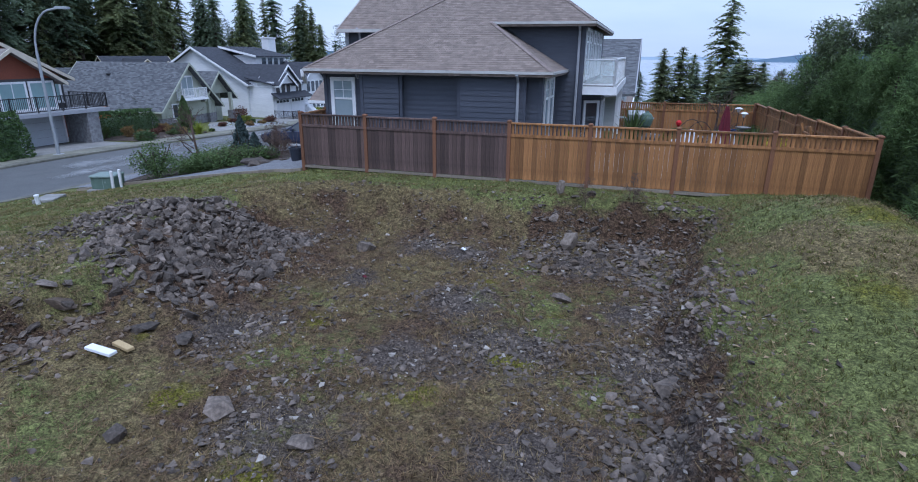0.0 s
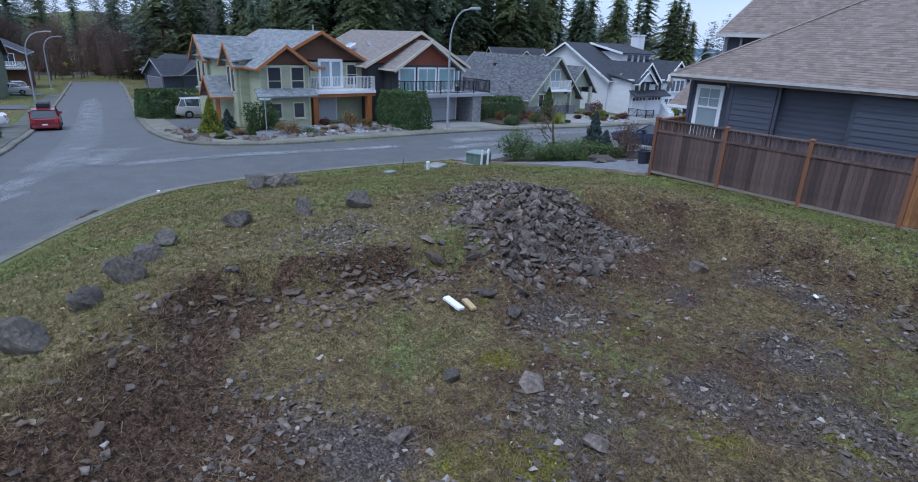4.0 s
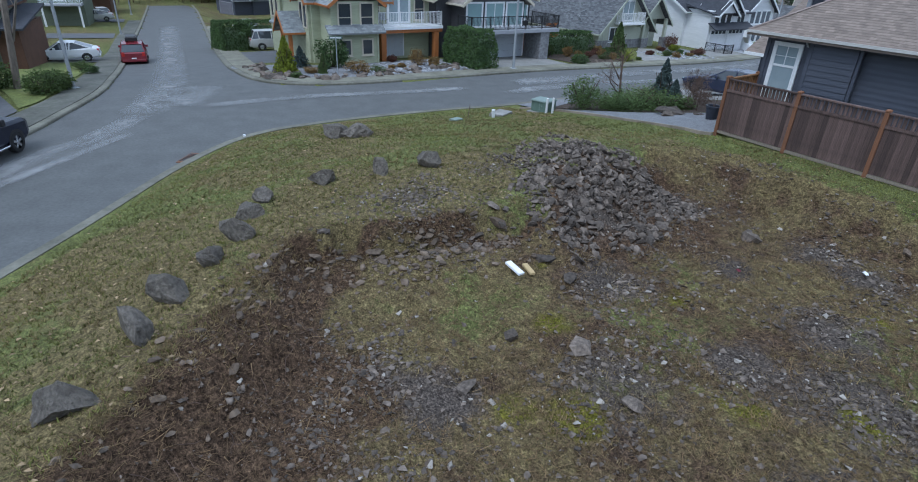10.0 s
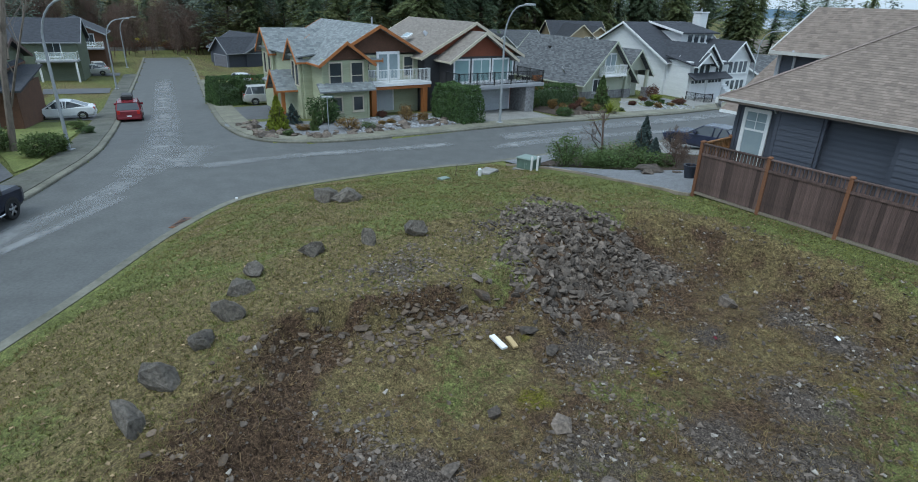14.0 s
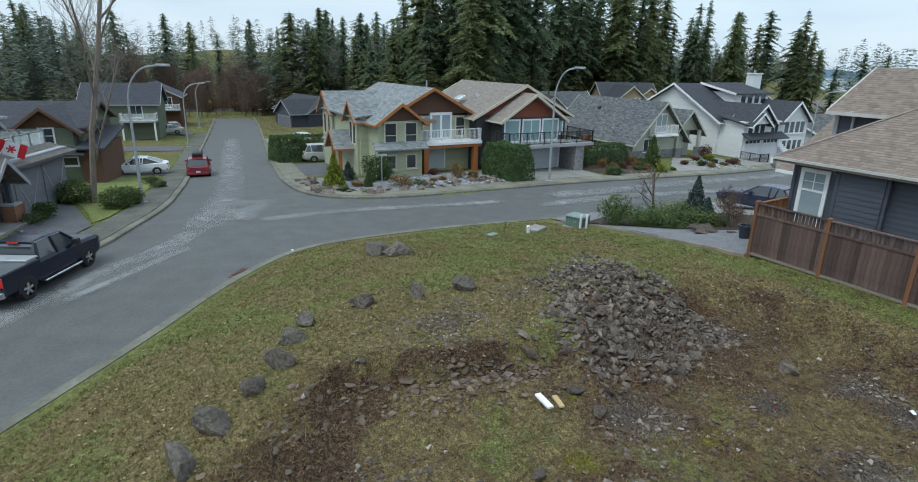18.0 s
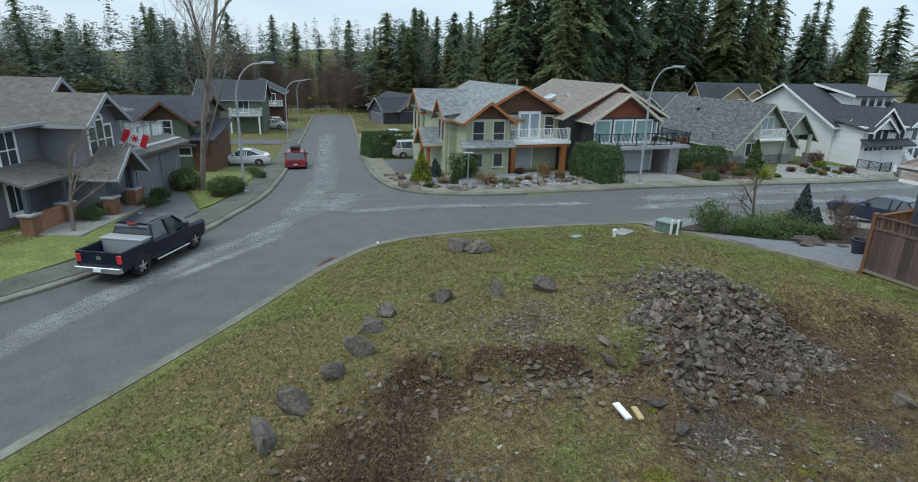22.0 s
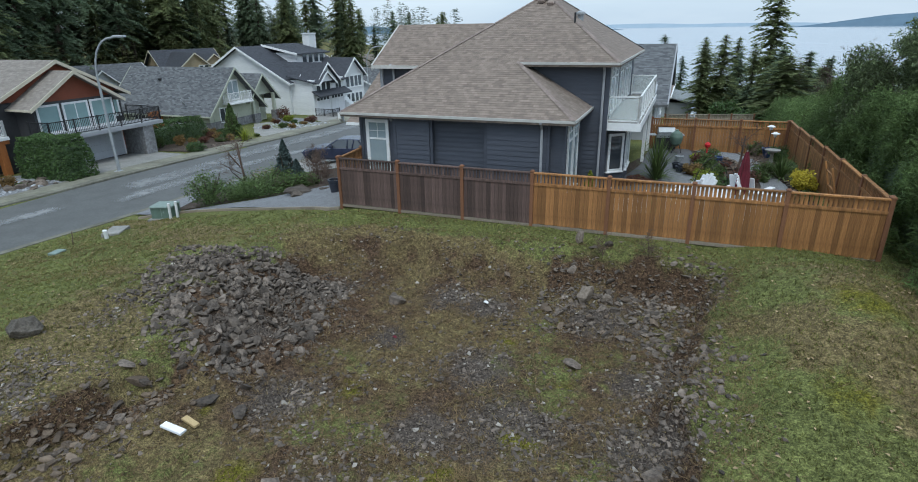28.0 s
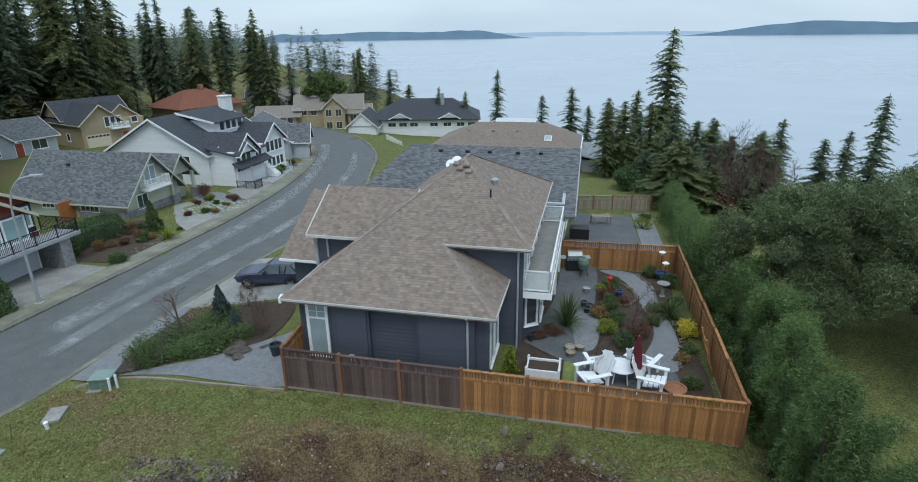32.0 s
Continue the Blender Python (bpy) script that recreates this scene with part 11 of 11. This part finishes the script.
for y in (-0.35, 0.35):
    part("hoop", MB().path([(-0.7 * math.cos(t), y, 1.7 * math.sin(t)) for t in [math.pi * i / 12 for i in range(13)]], 0.012, 5), M["black"], ar)
# planting in the garden
spiky(10.85, 7.4, 1.15, 2.2, "leaf_green", "tall spiky cordyline by the bay window", group="spiky plants", n_=150)
spiky(15.8, 9.3, 1.1, 1.3, "leaf_green", "spiky green yucca in the garden", group="spiky plants", n_=120)
G_ = "garden plants"
S(16.4, 7.7, 1.1, 1.0, "leaf_yellow", "bright yellow-flowering shrub by the fence", group=G_, size=0.1)
S(8.75, 2.9, 0.9, 1.3, "leaf_lime", "small golden conifer by the wall", "conifer", G_, kind="cone", size=0.08)
for x, y, w, h, k, lab in ((13.0, 12.6, 1.5, 0.7, "leaf_green", "low green plants in the round bed"), (12.7, 11.0, 1.1, 0.8, "leaf_rust", "rust-coloured plants in the bed"), (12.9, 9.6, 1.3, 1.0, "leaf_green", "green shrub in the round bed"), (12.4, 8.8, 1.0, 0.7, "leaf_tan", "tan grasses in the bed"), (13.2, 8.2, 1.2, 0.8, "leaf_green", "green shrub by the path"),
                           (12.8, 7.2, 1.2, 0.9, "leaf_lime", "lime-green shrub by the path"), (13.4, 6.2, 1.3, 0.8, "leaf_hedge", "dark shrub behind the chairs"), (15.0, 8.6, 0.9, 0.6, "leaf_green", "green plant by the path"), (15.1, 9.6, 1.2, 0.8, "leaf_green", "green shrub beside the yucca"), (16.2, 11.0, 0.9, 0.6, "leaf_hedge", "dark shrub by the fence"),
                           (16.2, 13.4, 1.2, 1.0, "leaf_hedge", "dark green shrub by the fence"), (15.3, 14.9, 1.0, 0.9, "leaf_green", "green shrub in the back corner"), (16.3, 6.2, 0.9, 0.4, "leaf_green", "low green plant"), (15.9, 5.4, 0.8, 0.5, "leaf_tan", "straw-coloured plant"), (16.0, 3.4, 0.9, 0.6, "leaf_green", "small green shrub"), (16.4, 2.0, 0.8, 0.6, "leaf_lime", "lime shrub by the fence"),
                           (16.2, 1.2, 0.8, 0.5, "leaf_green", "green shrub in the front corner"), (9.6, 6.1, 1.0, 0.35, "leaf_rust", "low brown plants under the bay"), (10.2, 6.6, 1.1, 0.4, "leaf_rust", "low brown plants beside the cordyline"), (13.6, 10.5, 0.8, 0.5, "leaf_rust", "rust-coloured low plants"), (12.5, 12.0, 0.7, 0.5, "leaf_lime", "lime plants in the round bed"), (14.0, 7.0, 1.6, 1.2, "leaf_rust", "reddish twiggy shrub in the middle bed")):
    S(x, y, w, h, k, lab, group=G_, kind="round", size=0.08, n_=900)
S(15.9, 28, 1.8, 1.1, "leaf_lime", "yellow-green shrub in the next garden", group=G_)
S(16.3, 31, 1.4, 1.0, "leaf_green", "green shrub in the next garden", group=G_)
t2 = thing("patio_table", pose(12.6, 28.6, ga(12.6, 28.6) + 0.05, 0, 0, 20), "wooden slatted patio table in the next garden", "table")
for i in range(6):
    part("slat", MB().box(-0.8, 0.8, -0.42 + i * 0.15, -0.3 + i * 0.15, 0.7, 0.74), M["wood_grey"], t2)
for sx in (-0.7, 0.7):
    for sy in (-0.35, 0.4):
        part("leg", MB().box(sx - 0.04, sx + 0.04, sy - 0.04, sy + 0.04, 0, 0.7), M["wood_grey"], t2)
solid("covered_barbecue", MB().cbox(-0.7, 0.7, -0.35, 0.35, 0, 1.0, 0.18), M["black"], "barbecue under a black cover", "barbecue", m=pose(11.0, 23.0, ga(11, 23) + 0.05))
# beyond the houses: white fence, flag of the far lawn
wf = thing("picket_fence", pose(-28.2, 88.5, gz(-28.2, 88.5), 0, 0, -52), "white picket fence round the bend", "fence")
for i in range(24):
    part("picket", MB().cbox(i * 0.4 - 0.12, i * 0.4 + 0.12, -0.02, 0.02, 0.05, 1.05, 0.03), M["white_trim"], wf)
part("rail", MB().box(-0.2, 9.4, 0.02, 0.07, 0.3, 0.4), M["white_trim"], wf)
part("rail", MB().box(-0.2, 9.4, 0.02, 0.07, 0.75, 0.85), M["white_trim"], wf)
ground_sheet("lawn", [(-10.5, 44), (-12.6, 51), (-8, 54), (-4, 50), (-5, 44)], 0.05, "lawn", "bright green lawn by the street", "lawn", 1.0)
solid("kayak", MB().lathe([(0.02, -1.6), (0.25, -0.9), (0.34, 0), (0.25, 0.9), (0.02, 1.6)], 10), M["flag_red"], "red kayak propped by the house", "kayak", m=pose(-7.5, 55, gz(-7.5, 55) + 1.2, 35, 25, 0))
solid("utility_trailer", MB().cbox(-1.2, 1.2, -0.7, 0.7, 0.3, 1.1, 0.25), M["plastic_white"], "white covered trailer on the lawn", "trailer", m=pose(-10.3, 39.0, gz(-10.3, 39)))

# small things about the lot
sc = MB()
for i in range(7):
    a = i * 0.9
    sc.poly([(0, 0, 0.02), (0.16 * math.cos(a), 0.1 * math.sin(a), 0.03 + 0.04 * (i % 3)), (0.15 * math.cos(a + 0.9), 0.1 * math.sin(a + 0.9), 0.03 + 0.04 * ((i + 1) % 3))])
solid("plastic_scrap", weld(sc), M["plastic_white"], "crumpled white plastic scrap on the stones", "litter", m=pose(7.06, -3.95, gz(7.06, -3.95) + 0.04) @ Matrix.Scale(0.6, 4))
solid("plastic_scrap", weld(sc), M["burgundy"], "small red plastic scrap among stones", "litter", m=pose(5.55, -6.6, gz(5.55, -6.6) + 0.04) @ Matrix.Scale(0.45, 4))
inlet = thing("kerb_inlet", pose(-11.0, -15.55, float(road_z(-11.0, -15.55)), 0, 0, -38), "rusty iron storm drain set in the kerb", "drain")
part("frame", MB().cbox(-0.55, 0.55, -0.3, 0.2, -0.05, 0.03, 0.01), M["wood_post"], inlet, "rusty iron frame")
for i in range(7):
    part("grate_bar", MB().box(-0.42 + i * 0.13, -0.36 + i * 0.13, -0.25, 0.15, 0.03, 0.045), M["black"], inlet)
